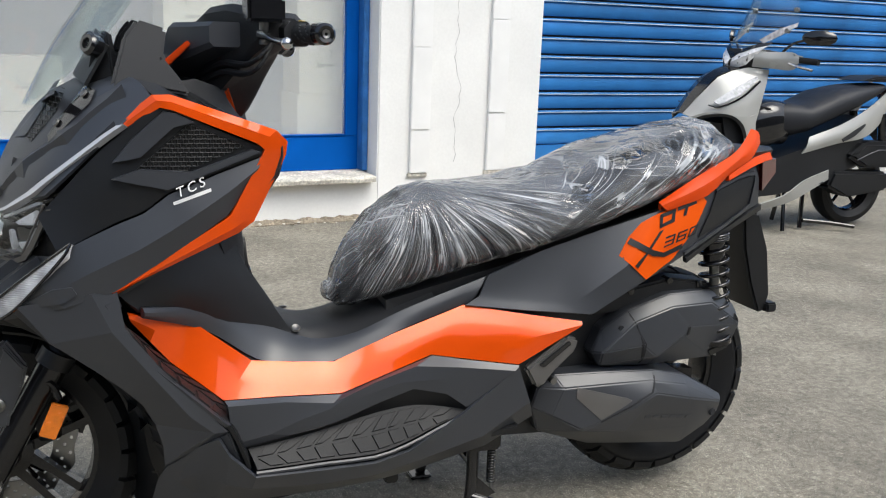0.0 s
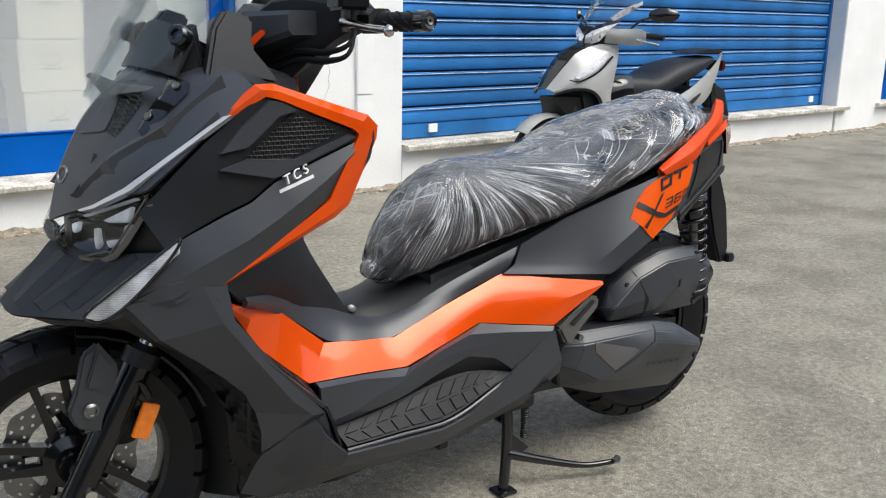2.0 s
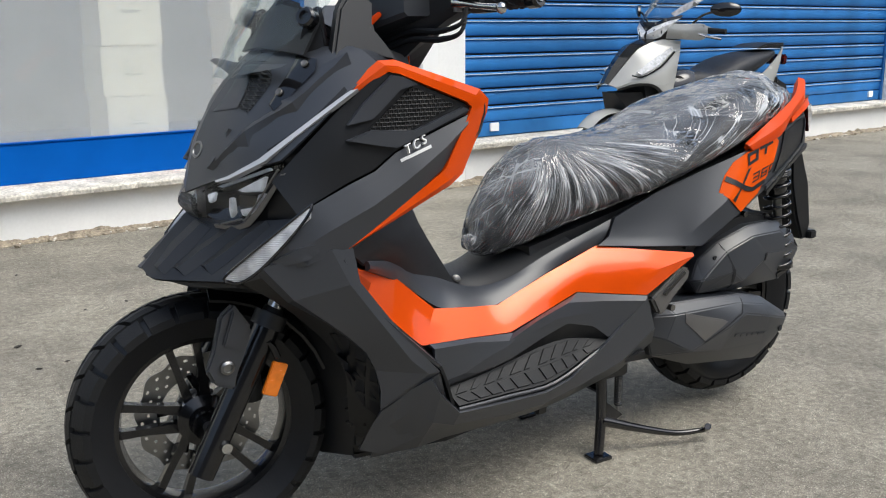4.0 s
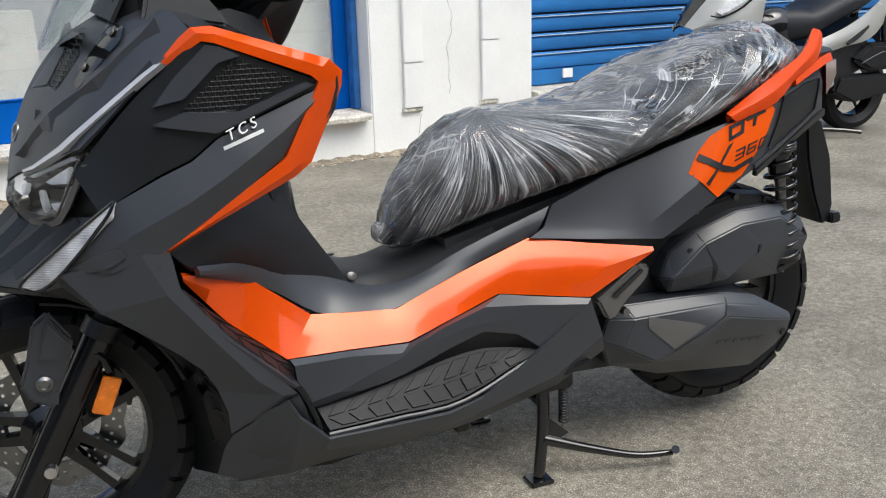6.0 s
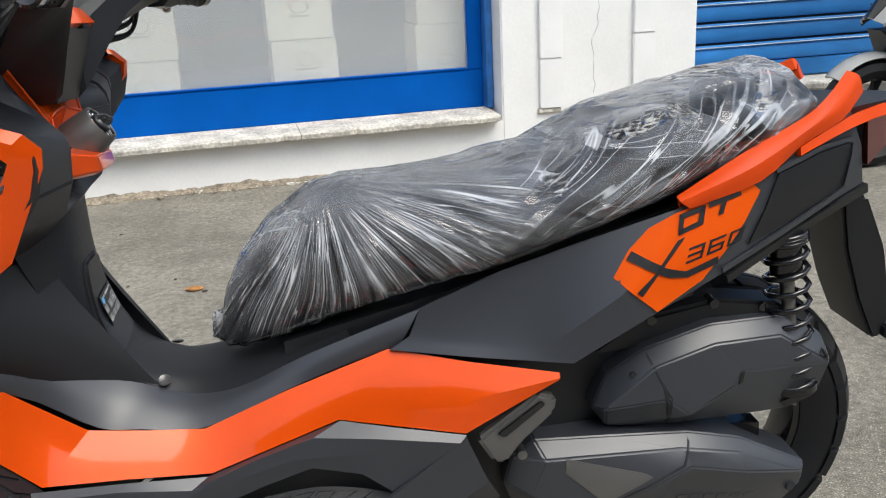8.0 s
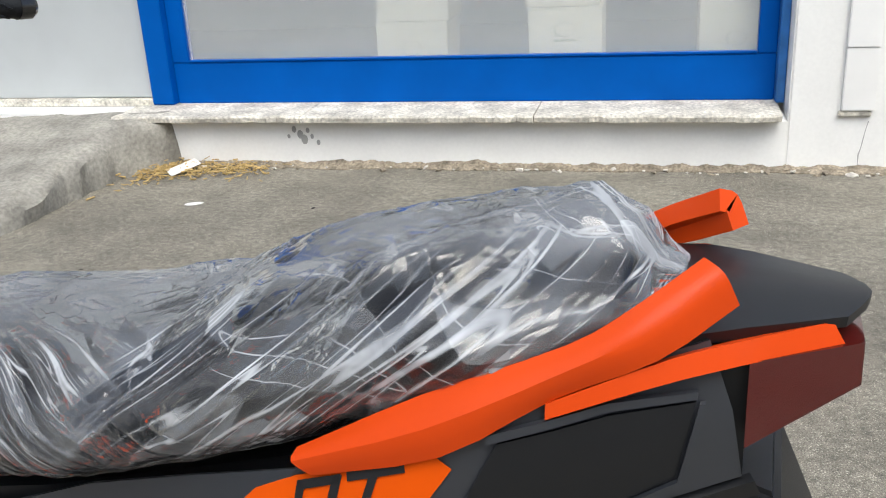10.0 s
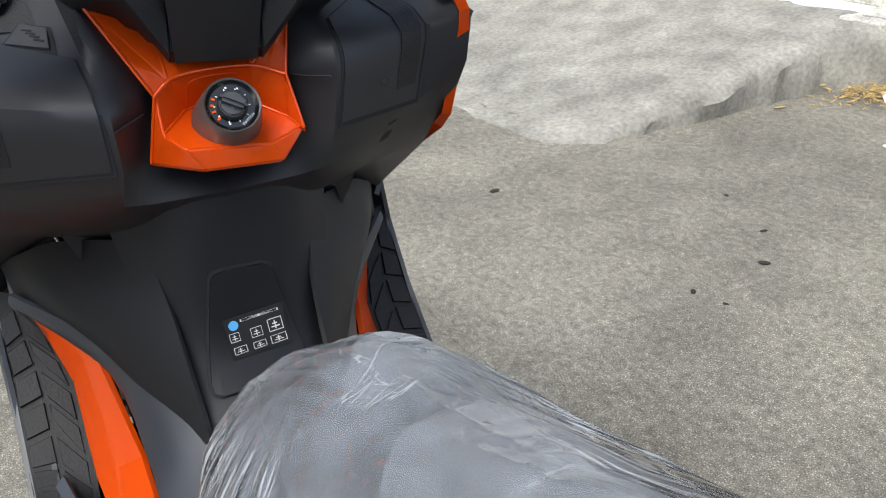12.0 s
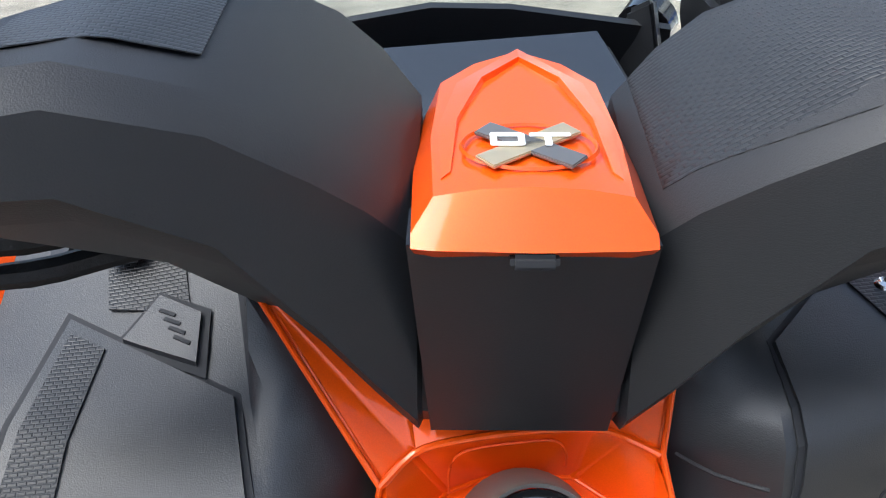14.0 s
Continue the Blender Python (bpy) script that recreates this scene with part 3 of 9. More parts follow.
def roller_shutter(name, u0, u1, z0, z1, pitch, label, seed):
    root = thing(name, label, "roller shutter", WALL, kind="structure")
    prof = [(0, 0), (-0.007, 0.010), (-0.010, pitch * 0.35), (-0.009, pitch * 0.62), (-0.004, pitch * 0.70), (-0.016, pitch * 0.735), (-0.019, pitch * 0.83), (-0.014, pitch * 0.875), (0.0, pitch * 0.885)]
    rings = [[(u, SH + d, z) for d, z in prof] + [(u, SH + 0.012, pitch * 0.885), (u, SH + 0.012, 0)] for u in (u0 + 0.04, u1 - 0.04)]
    slat_mesh, lip_mesh = None, None
    z = z0 + 0.11
    rail = part("bottom_rail", block((u0 + 0.04, SH - 0.014, z0 + 0.004), (u1 - 0.04, SH + 0.02, z0 + 0.104), 0.006), M["shutter"], root)
    while z < z1:
        if slat_mesh is None:
            ob = part("slat", skin(rings), M["shutter"], root, smooth=40)
            slat_mesh = ob.data
            # pale strip on the lip paints each slat's upper highlight
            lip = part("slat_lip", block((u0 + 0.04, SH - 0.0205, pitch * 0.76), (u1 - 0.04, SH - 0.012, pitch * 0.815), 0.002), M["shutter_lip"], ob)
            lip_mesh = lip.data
        else:
            ob = new("slat", slat_mesh)
            ob.parent = root
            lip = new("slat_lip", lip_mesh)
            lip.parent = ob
        ob.location = (0, 0, z)
        z += pitch
    part("backing", block((u0, SH + 0.014, z0), (u1, SH + 0.03, z1)), M["dark_gap"], root)
    for u in (u0, u1 - 0.04):
        part("guide_rail", block((u, SH - 0.03, z0), (u + 0.04, SH + 0.03, z1), 0.003), M["shutter"], root)
    return root


sh1 = roller_shutter("roller_shutter", 2.384, 8.221, 0.29, 2.84, 0.1215, "closed faded blue steel roller shutter", 1)
for u in (2.75, 7.95):
    part("lock_plate", block((u, SH - 0.03, 0.33), (u + 0.08, SH - 0.01, 0.39), 0.003), M["strip"], sh1)
sh2 = roller_shutter("far_roller_shutter", 9.216, 14.5, 0.62, 2.84, 0.1215, "blue steel roller shutter, raised a little", 2)
wall_part("far_shop_dark", block((9.216, SH + 0.1, 0.25), (14.5, SH + 0.14, 0.7)), M["blue"], "blue door foot behind the raised shutter", "door")


# ---- window and door beside it ----
def make_window():
    root = thing("window_1", "large shop window in a bright blue painted metal surround", "window", WALL, kind="structure")
    for nm, lo, hi, mt in (
        ("bottom_rail", (-1.738, WIN - 0.012, 0.268), (1.215, WIN + 0.05, 0.478), "blue"),
        ("glazing_bead", (-1.648, WIN - 0.02, 0.4785), (1.133, WIN + 0.03, 0.489), "blue"),
        ("stile", (1.133, WIN - 0.013, 0.4785), (1.215, WIN + 0.05, 2.75), "blue"),
        ("stile", (-1.738, WIN - 0.013, 0.4785), (-1.648, WIN + 0.05, 2.75), "blue"),
        ("top_rail", (-1.648, WIN - 0.012, 2.66), (1.133, WIN + 0.05, 2.75), "blue"),
    ):
        part(nm, block(lo, hi, 0.004), M[mt], root, smooth=0)
    part("post", block((1.2155, WIN - 0.09, 0.27), (1.252, WIN + 0.05, 2.75), 0.004), M["blue_worn"], root, "faded chipped blue post", smooth=0)
    part("post", block((-1.86, WIN - 0.06, 0.27), (-1.739, WIN + 0.05, 2.75), 0.004), M["blue"], root, smooth=0)
    pane = part("pane", block((-1.648, WIN + 0.008, 0.484), (1.133, WIN + 0.014, 2.66)), M["pane"], root, "dusty shop window glass, pale haze standing in for reflected sky", smooth=0)
    pane.visible_shadow = False
    return root


make_window()


def make_door():
    root = thing("door_1", "pale grey shop door with a blue post", "door", WALL, kind="structure")
    part("leaf", block((-2.9, WIN - 0.01, 0.30), (-1.865, WIN + 0.03, 2.7), 0.004), M["door_grey"], root, smooth=0)
    part("threshold", block((-4.2, WIN - 0.05, 0.262), (-1.862, WIN + 0.05, 0.298), 0.003), M["sill"], root, smooth=0)
    part("leaf", block((-4.2, WIN + 0.031, 0.30), (-2.904, WIN + 0.06, 2.7), 0.004), M["door_grey"], root, smooth=0)
    return root


make_door()
wall_part("wall_north_door_plinth", block((-4.2, FACE + 0.03, -0.02), (-1.955, FACE + 0.5, 0.26)), M["plaster"], "white low wall under the shop door", "wall")
# the shop behind the glass
wall_part("shop_floor", block((-4.4, WIN + 0.2, 0.1), (2.3, 7.2, 0.2)), M["shop_wall"], "pale floor of the shop", "floor")
wall_part("shop_back_wall", block((-4.4, 7.0, 0.2), (2.3, 7.2, TOP)), M["shop_wall"], "pale back wall of the shop", "wall")
wall_part("shop_side_wall", block((2.2, WIN + 0.4, 0.2), (2.38, 7.0, TOP)), M["shop_wall"], "pale side wall of the shop", "wall")
wall_part("shop_side_wall", block((-4.4, WIN + 0.4, 0.2), (-4.2, 7.0, TOP)), M["shop_wall"], "pale side wall of the shop", "wall")


def carton(u, v, z, w, d, h, turn=0.0):
    m = WALL @ pose(u, v, z, 0, 0, turn)
    root = thing("carton", "plain beige cardboard carton stacked behind the shop window", "carton", m, "cartons in the shop")
    part("body", block((-w / 2, -d / 2, 0.001), (w / 2, d / 2, h - 0.001), 0.005), M["card"], root, smooth=0)
    part("flap_joint", block((-w / 2 + 0.005, -d / 2 - 0.0006, h - 0.012), (w / 2 - 0.005, -d / 2 + 0.002, h - 0.009)), M["card_print"], root, smooth=0)
    part("printed_mark", lathe([(w * 0.09, 0.0012), (w * 0.105, 0.0012), (w * 0.105, 0), (w * 0.09, 0), (w * 0.09, 0.0012)], 24, facing((0, -d / 2, h * 0.62), (0, -1, 0)) @ Matrix.Diagonal((1.4, 1, 1, 1))), M["card_print"], root, "faint printed oval mark", 0)
    part("print_bar", block((-w * 0.16, -d / 2 - 0.001, h * 0.42), (w * 0.16, -d / 2 + 0.002, h * 0.46)), M["card_print"], root, smooth=0)
    return root


rough_slab("concrete_ramp", [(-1.98, 3.2), (-2.17, 2.86), (-2.14, 2.24), (-2.13, 1.72), (-2.25, 1.53), (-2.7, 1.45), (-3.4, 1.4), (-4.6, 1.3), (-4.6, 2.9)],
           lambda x, y: 0.012 + max(0.0, (y - 1.45)) * 0.148 + 0.006 * noise.noise((x * 6, y * 6, 0)), 0.05, M["ramp"], 21, "pale worn concrete ramp up to the shop door")
for u, v, w, joints in ((0.255, 3.86, 0.35, (0.2, 0.41, 0.69, 0.97, 1.40, 1.83)), (1.055, 3.90, 0.33, (0.2, 0.72, 1.12, 1.5, 1.9)), (-0.62, 4.35, 0.4, (0.2, 0.58, 0.9))):
    for k, (z0, z1) in enumerate(zip(joints, joints[1:])):
        carton(u + 0.012 * (k % 2) - 0.006, v, z0, w, 0.34, z1 - z0)

# ---- the parked scooter ----
scooter = thing("scooter", "dark grey and orange maxi scooter parked on its centre stand", "scooter")
STEER = Matrix.Translation((-0.48, 0, 1.0)) @ Matrix.Rotation(radians(-7.5), 4, Vector((0.454, 0, 0.891))) @ Matrix.Translation((0.48, 0, -1.0))


def both(name, rails, material, label="", thick=0.006, smooth=32, parent=None, **kw):
    """A panel on the near flank and its mirror on the far one."""
    return [part(name, sheet(rails, s, thick, **kw), M[material], parent or scooter, label, smooth) for s in (-1, 1)]


def wheel(axle, radius, width, rim_r, m, blocks, disc):
    """Tyre with block tread, cast rim with five double spokes, hub and a drilled brake disc."""
    turn = Matrix.Translation(axle) @ Matrix.Rotation(radians(90), 4, "X")
    turn = m @ turn
    w = width / 2
    prof = [(rim_r - 0.004, -w * 0.62), (rim_r + 0.012, -w * 0.72), (rim_r + 0.042, -w * 0.96), (radius - 0.044, -w * 0.93), (radius - 0.026, -w * 0.72), (radius - 0.014, -w * 0.36), (radius - 0.011, 0)]
    prof = prof + [(r, -h) for r, h in prof[-2::-1]]
    prof.append(prof[0])
    tyre = part("tyre", lathe(prof, 96, turn), M["tyre_wall"], wheel_root, "block tread tyre", 40)
    for rr in (rim_r + 0.020, rim_r + 0.030):
        part("wall_ridge", lathe([(rr - 0.0012, -w * (0.80 + 4 * (rr - rim_r - 0.02))), (rr, -w * (0.80 + 4 * (rr - rim_r - 0.02)) - 0.0016), (rr + 0.0012, -w * (0.80 + 4 * (rr - rim_r - 0.02))), (rr, -w * 0.7), (rr - 0.0012, -w * (0.80 + 4 * (rr - rim_r - 0.02)))], 72, turn), M["tyre_wall"], tyre, "", 40)
    n = blocks
    bm = bmesh.new()
    # two rows of big centre blocks with an offset, and shoulder blocks between narrow grooves
    rows = ((-0.99, -0.56, 0.00, 0.0, 0.86), (-0.52, -0.03, 0.16, 0.5, 0.90), (0.03, 0.52, -0.16, 0.0, 0.90), (0.56, 0.99, 0.00, 0.5, 0.86))
    for i in range(n):
        for h0, h1, sk, off, fill in rows:
            a = 2 * math.pi * (i + off) / n
            ha = math.pi / n * fill
            hs = [h0 + (h1 - h0) * q for q in (0, 0.5, 1)]
            grid = []
            for lift in (0, 1):
                line = []
                for h in hs:
                    for q in (-1, 0, 1):
                        hh = h0 + (h1 - h0) * (0.04 + 0.92 * (h - h0) / (h1 - h0)) if lift else h
                        base = radius - 0.0125 - 0.047 * max(0, abs(hh) - 0.22) ** 1.6
                        aa = a + q * ha * (0.94 if lift else 1) + sk * (hh - (h0 + h1) / 2) * (1 if abs(h) < 0.54 else 0)
                        rr = base + (0.0105 if lift else -0.004)
                        line.append(bm.verts.new((rr * math.cos(aa), rr * math.sin(aa), hh * w)))
                grid.append(line)
            lo_, up_ = grid
            for r in range(2):
                for c in range(2):
                    k = r * 3 + c
                    bm.faces.new((up_[k], up_[k + 1], up_[k + 4], up_[k + 3]))
            rim_path = (0, 1, 2, 5, 8, 7, 6, 3)
            for p, q in zip(rim_path, rim_path[1:] + rim_path[:1]):
                bm.faces.new((lo_[p], lo_[q], up_[q], up_[p]))
    bm.transform(turn)
    part("tread_block", bm, M["rubber"], tyre, "chunky tread blocks", 20)["kind"] = "stuff"
    rp = [(rim_r + 0.006, -w * 0.66), (rim_r + 0.004, -w * 0.60), (rim_r - 0.014, -w * 0.52), (rim_r - 0.022, 0), (rim_r - 0.014, w * 0.52), (rim_r + 0.004, w * 0.60), (rim_r + 0.006, w * 0.66), (rim_r - 0.002, w * 0.4), (rim_r - 0.008, 0), (rim_r - 0.002, -w * 0.4)]
    rp.append(rp[0])
    rim = part("rim", lathe(rp, 64, turn), M["rim"], wheel_root, "black cast rim", 40)
    for i in range(5):
        a = 2 * math.pi * i / 5 + 0.5
        for d in (-0.17, 0.17):
            bm = bmesh.new()
            p0 = Vector((0.045 * math.cos(a + d * 2.4), 0.045 * math.sin(a + d * 2.4), -0.008))
            p1 = Vector(((rim_r - 0.012) * math.cos(a + d), (rim_r - 0.012) * math.sin(a + d), -0.004))
            ax = (p1 - p0).normalized()
            sd = Vector((-ax.y, ax.x, 0))
            rings = [[p + sd * sx * ww + Vector((0, 0, sz * hh)) for sx, sz in ((-1, -0.6), (-0.5, -1), (0.5, -1), (1, -0.6), (1, 0.8), (-1, 0.8))] for p, ww, hh in ((p0, 0.011, 0.022), (p0.lerp(p1, 0.5), 0.0075, 0.016), (p1, 0.0085, 0.018))]
            bm.free()
            b2 = skin(rings)
            b2.transform(turn)
            part("spoke", b2, M["rim"], rim, smooth=30)
    part("hub", lathe([(0.014, -0.062), (0.03, -0.06), (0.034, -0.03), (0.052, -0.02), (0.055, 0.02), (0.034, 0.03), (0.03, 0.06), (0.014, 0.062)], 32, turn), M["rim"], wheel_root, smooth=30)
    if disc:
        # the disc sits on the far side of the spokes and is really drilled
        turn = turn @ Matrix.Diagonal((1, 1, -1, 1))
        bm = bmesh.new()
        n, rad = 88, (0.084, 0.091, 0.097, 0.104, 0.110, 0.117, 0.123, 0.131)
        lo = [[[bm.verts.new((r * math.cos(2 * math.pi * i / n) * wave, r * math.sin(2 * math.pi * i / n) * wave, h)) for h in (0.030, 0.034)] for r in rad for wave in [1 + (0.035 * math.sin(11 * 2 * math.pi * i / n) if r > 0.13 else 0)]] for i in range(n)]
        hole = {(i, j) for i in range(n) for j in (1, 3, 5) if (i + (0, 2, 0)[j // 2]) % 4 == 0}
        for i in range(n):
            k = (i + 1) % n
            for j in range(len(rad) - 1):
                if (i, j) in hole:
                    continue
                bm.faces.new((lo[i][j][1], lo[k][j][1], lo[k][j + 1][1], lo[i][j + 1][1]))
                bm.faces.new((lo[i][j][0], lo[i][j + 1][0], lo[k][j + 1][0], lo[k][j][0]))
            bm.faces.new((lo[i][-1][0], lo[i][-1][1], lo[k][-1][1], lo[k][-1][0]))
        bm.transform(turn)
        dsc = part("brake_disc", bm, M["steel"], wheel_root, "drilled steel brake disc", 30)
        for i in range(5):
            a = 2 * math.pi * i / 5 + 0.2
            part("carrier_arm", add_rod(bmesh.new(), turn @ Vector((0.04 * math.cos(a), 0.04 * math.sin(a), 0.030)), turn @ Vector((0.09 * math.cos(a + 0.3), 0.09 * math.sin(a + 0.3), 0.032)), 0.008, n=8), M["rim"], dsc)
        part("sensor_ring", lathe([(0.045, 0.024), (0.058, 0.024), (0.058, 0.028), (0.045, 0.028), (0.045, 0.024)], 40, turn), M["steel"], dsc)
    return tyre


FA = Vector((-0.925, 0, 0.268))
RA = Vector((0.585, 0, 0.302))
wheel_root = part("front_wheel", rod(STEER @ (FA + Vector((0, -0.12, 0))), STEER @ (FA + Vector((0, 0.12, 0))), 0.011), M["steel"], scooter, "front wheel with a bright axle")
wheel(FA, 0.274, 0.126, 0.186, STEER, 25, True)
wheel_root = part("rear_wheel", rod(RA + Vector((0, -0.13, 0)), RA + Vector((0, 0.13, 0)), 0.012), M["steel"], scooter, "rear wheel lifted clear of the ground")
wheel(RA, 0.276, 0.15, 0.174, Matrix.Identity(4), 24, False)


def steer(v):
    return STEER @ Vector(v)


def across(p):
    """The mirror place on the far fork leg, through the steered middle plane."""
    q = STEER.inverted() @ Vector(p)
    return STEER @ Vector((q.x, -q.y, q.z))


def fork():
    for s in (-1, 1):
        at = (lambda *p: Vector(p)) if s < 0 else (lambda *p: across(p))
        low, top = at(-0.978, -0.142, 0.212), at(-0.812, -0.122, 0.505)
        ax = (top - low).normalized()
        leg = part("fork_leg", rod(low, top, 0.0265, 0.029, 20), M["rim"], scooter, "black fork slider")
        part("fork_lug", tube([at(-0.93, -0.138, 0.27), at(-0.95, -0.14, 0.262)], [0.026, 0.022], 12, 2), M["rim"], leg)
        part("axle_nut", rod(at(-0.93, -0.16, 0.27), at(-0.931, -0.174, 0.27), 0.0125, 0.011, 8), M["chrome"], leg, "bright axle nut")
        part("fork_collar", rod(top - ax * 0.02, top + ax * 0.01, 0.034, 0.034, 20), M["black"], leg)
        part("fork_tube", rod(top, top + ax * 0.2, 0.0175, None, 18), M["chrome"], leg, "polished fork tube")
        part("dust_seal", rod(top, top + ax * 0.022, 0.024, 0.02, 18), M["rubber"], leg)
        g = [(-0.925, 0.535), (-0.897, 0.556), (-0.862, 0.502), (-0.874, 0.46), (-0.897, 0.41), (-0.903, 0.38), (-0.945, 0.40), (-0.958, 0.43), (-0.943, 0.466)]
        out = [at(x, -0.142, z) for x, z in g]
        dv = at(0, -0.016, 0) - at(0, 0, 0)
        gd = part("fork_guard", plate(out, dv, 0.005), M["grey"], scooter, "dark grey fork guard plate", 30)
        part("guard_face", plate([at(x, -0.158, z) for x, z in ((-0.90, 0.545), (-0.868, 0.50), (-0.90, 0.47), (-0.925, 0.475))], dv * 0.5, 0.003), M["grey"], gd, "", 20)
        bolt = at(-0.918, -0.158, 0.432)
        part("guard_bolt", lathe([(0.003, 0), (0.014, 0), (0.014, 0.008), (0.009, 0.011), (0.008, 0.006), (0.003, 0.006)], 20, facing(bolt, dv)), M["steel"], gd)
        br = part("reflector_bracket", tube([at(-0.852, -0.14, 0.455), at(-0.826, -0.15, 0.462), at(-0.812, -0.155, 0.43)], 0.007, 8, 3), M["rim"], scooter)
        part("reflector", plate([at(-0.825, -0.158, 0.428), at(-0.795, -0.158, 0.416), at(-0.823, -0.158, 0.353), at(-0.852, -0.158, 0.365)], dv * 0.7, 0.002), M["amber"], br, "amber side reflector", 20)
    # caliper, cooling box and brake hose behind the slider
    cal = part("brake_caliper", block((-0.03, -0.025, -0.045), (0.03, 0.025, 0.045), 0.009, STEER @ pose(-0.80, 0.062, 0.318, 0, 20, 0)), M["rim"], scooter, "black brake caliper", 30)
    part("fork_bellows", tube([steer((-0.845, -0.06, 0.40)), steer((-0.835, -0.06, 0.36)), steer((-0.83, -0.06, 0.31))], [0.02, 0.026, 0.022], 14, 3), M["rubber"], scooter)
    part("brake_hose", tube([steer((-0.79, 0.07, 0.37)), steer((-0.77, 0.06, 0.47)), steer((-0.79, 0.05, 0.6))], 0.006, 8), M["rubber"], scooter)


fork()


def front_fender():
    rings = []
    for i in range(15):
        a = radians(28 + i * 9.5)
        ring = []
        for j in range(9):
            b = (j - 4) / 4
            r = 0.298 - 0.030 * b * b
            ring.append(steer((FA.x - r * math.cos(a) , b * 0.072, FA.z + r * math.sin(a))))
        for j in range(8, -1, -1):
            b = (j - 4) / 4
            r = 0.292 - 0.030 * b * b
            ring.append(steer((FA.x - r * math.cos(a), b * 0.069, FA.z + r * math.sin(a))))
        rings.append(ring)
    part("front_fender", skin(rings[7:]), M["black"], scooter, "black front mudguard close over the tyre", 40)


front_fender()

from mathutils.bvhtree import BVHTree


def surface(obs):
    """A lookup over the given panels, for laying films and small fittings on them."""
    vs, fs = [], []
    for ob in obs:
        k = len(vs)
        vs += [v.co.copy() for v in ob.data.vertices]
        fs += [[k + i for i in p.vertices] for p in ob.data.polygons]
    return BVHTree.FromPolygons(vs, fs)


def lay(name, outline, tree, side, material, parent, label="", lift=0.0015, thick=0.0012, cuts=3):
    """A thin film with an outline in (along, height), laid on a flank."""
    bm = bmesh.new()
    f = bm.faces.new([bm.verts.new((x, 0, z)) for x, z in outline])
    bmesh.ops.triangulate(bm, faces=[f])
    if cuts:
        bmesh.ops.subdivide_edges(bm, edges=bm.edges[:], cuts=cuts, use_grid_fill=True)
    for v in bm.verts:
        hit = tree.ray_cast(Vector((v.co.x, side * 1.0, v.co.z)), Vector((0, -side, 0)))
        if hit[0] is None:
            hit = tree.find_nearest(Vector((v.co.x, side * 0.25, v.co.z)))
        v.co.y = hit[0].y + side * (lift + thick)
    r = bmesh.ops.extrude_face_region(bm, geom=bm.faces[:])
    bmesh.ops.translate(bm, vec=(0, -side * thick, 0), verts=[g for g in r["geom"] if isinstance(g, bmesh.types.BMVert)])
    return part(name, bm, material, parent, label, 40)


def lay_top(name, outline, tree, material, parent, label="", lift=0.0005, thick=0.0012, cuts=3):
    """The same from above: an outline in (along, across) dropped onto what lies below."""
    bm = bmesh.new()
    f = bm.faces.new([bm.verts.new((x, y, 0)) for x, y in outline])
    bmesh.ops.triangulate(bm, faces=[f])
    if cuts:
        bmesh.ops.subdivide_edges(bm, edges=bm.edges[:], cuts=cuts, use_grid_fill=True)
    for v in bm.verts:
        ht = tree.ray_cast(Vector((v.co.x, v.co.y, 1.6)), Vector((0, 0, -1)))
        v.co.z = (ht[0].z if ht[0] is not None else 0.99) + lift + thick
    r = bmesh.ops.extrude_face_region(bm, geom=bm.faces[:])
    bmesh.ops.translate(bm, vec=(0, 0, -thick), verts=[g for g in r["geom"] if isinstance(g, bmesh.types.BMVert)])
    return part(name, bm, material, parent, label, 40)


def crease(name, upper, ridge_line, lower, tree, side, material, parent, label, high, k=4):
    """A pressed crease: two narrow facets that meet in a ridge, rising out of the panel below."""
    rows = []
    for line, lift in ((upper, 0.0004), (ridge_line, high), (lower, 0.0004)):
        row = []
        for p in straight([(x, side * y, z) for x, y, z in line], k):
            loc, nr = tree.find_nearest(Vector(p))[:2]
            nr = nr if nr.dot(Vector((-0.6, side, 0.5))) > 0 else -nr
            row.append((loc + nr * lift, loc - nr * 0.002))
        rows.append(row)
    bm = bmesh.new()
    top = [[bm.verts.new(a) for a, b in row] for row in rows]
    low = [[bm.verts.new(b) for a, b in row] for row in rows]
    n = len(rows[0])
    for r in range(2):
        for i in range(n - 1):
            bm.faces.new((top[r][i], top[r][i + 1], top[r + 1][i + 1], top[r + 1][i]))
    for i in range(n - 1):
        bm.faces.new((low[0][i], low[0][i + 1], top[0][i + 1], top[0][i]))
        bm.faces.new((top[2][i], top[2][i + 1], low[2][i + 1], low[2][i]))
    for i in (0, n - 1):
        bm.faces.new((low[0][i], top[0][i], top[1][i], top[2][i], low[2][i]))
    bmesh.ops.recalc_face_normals(bm, faces=bm.faces[:])
    return part(name, bm, material, parent, label, 12)


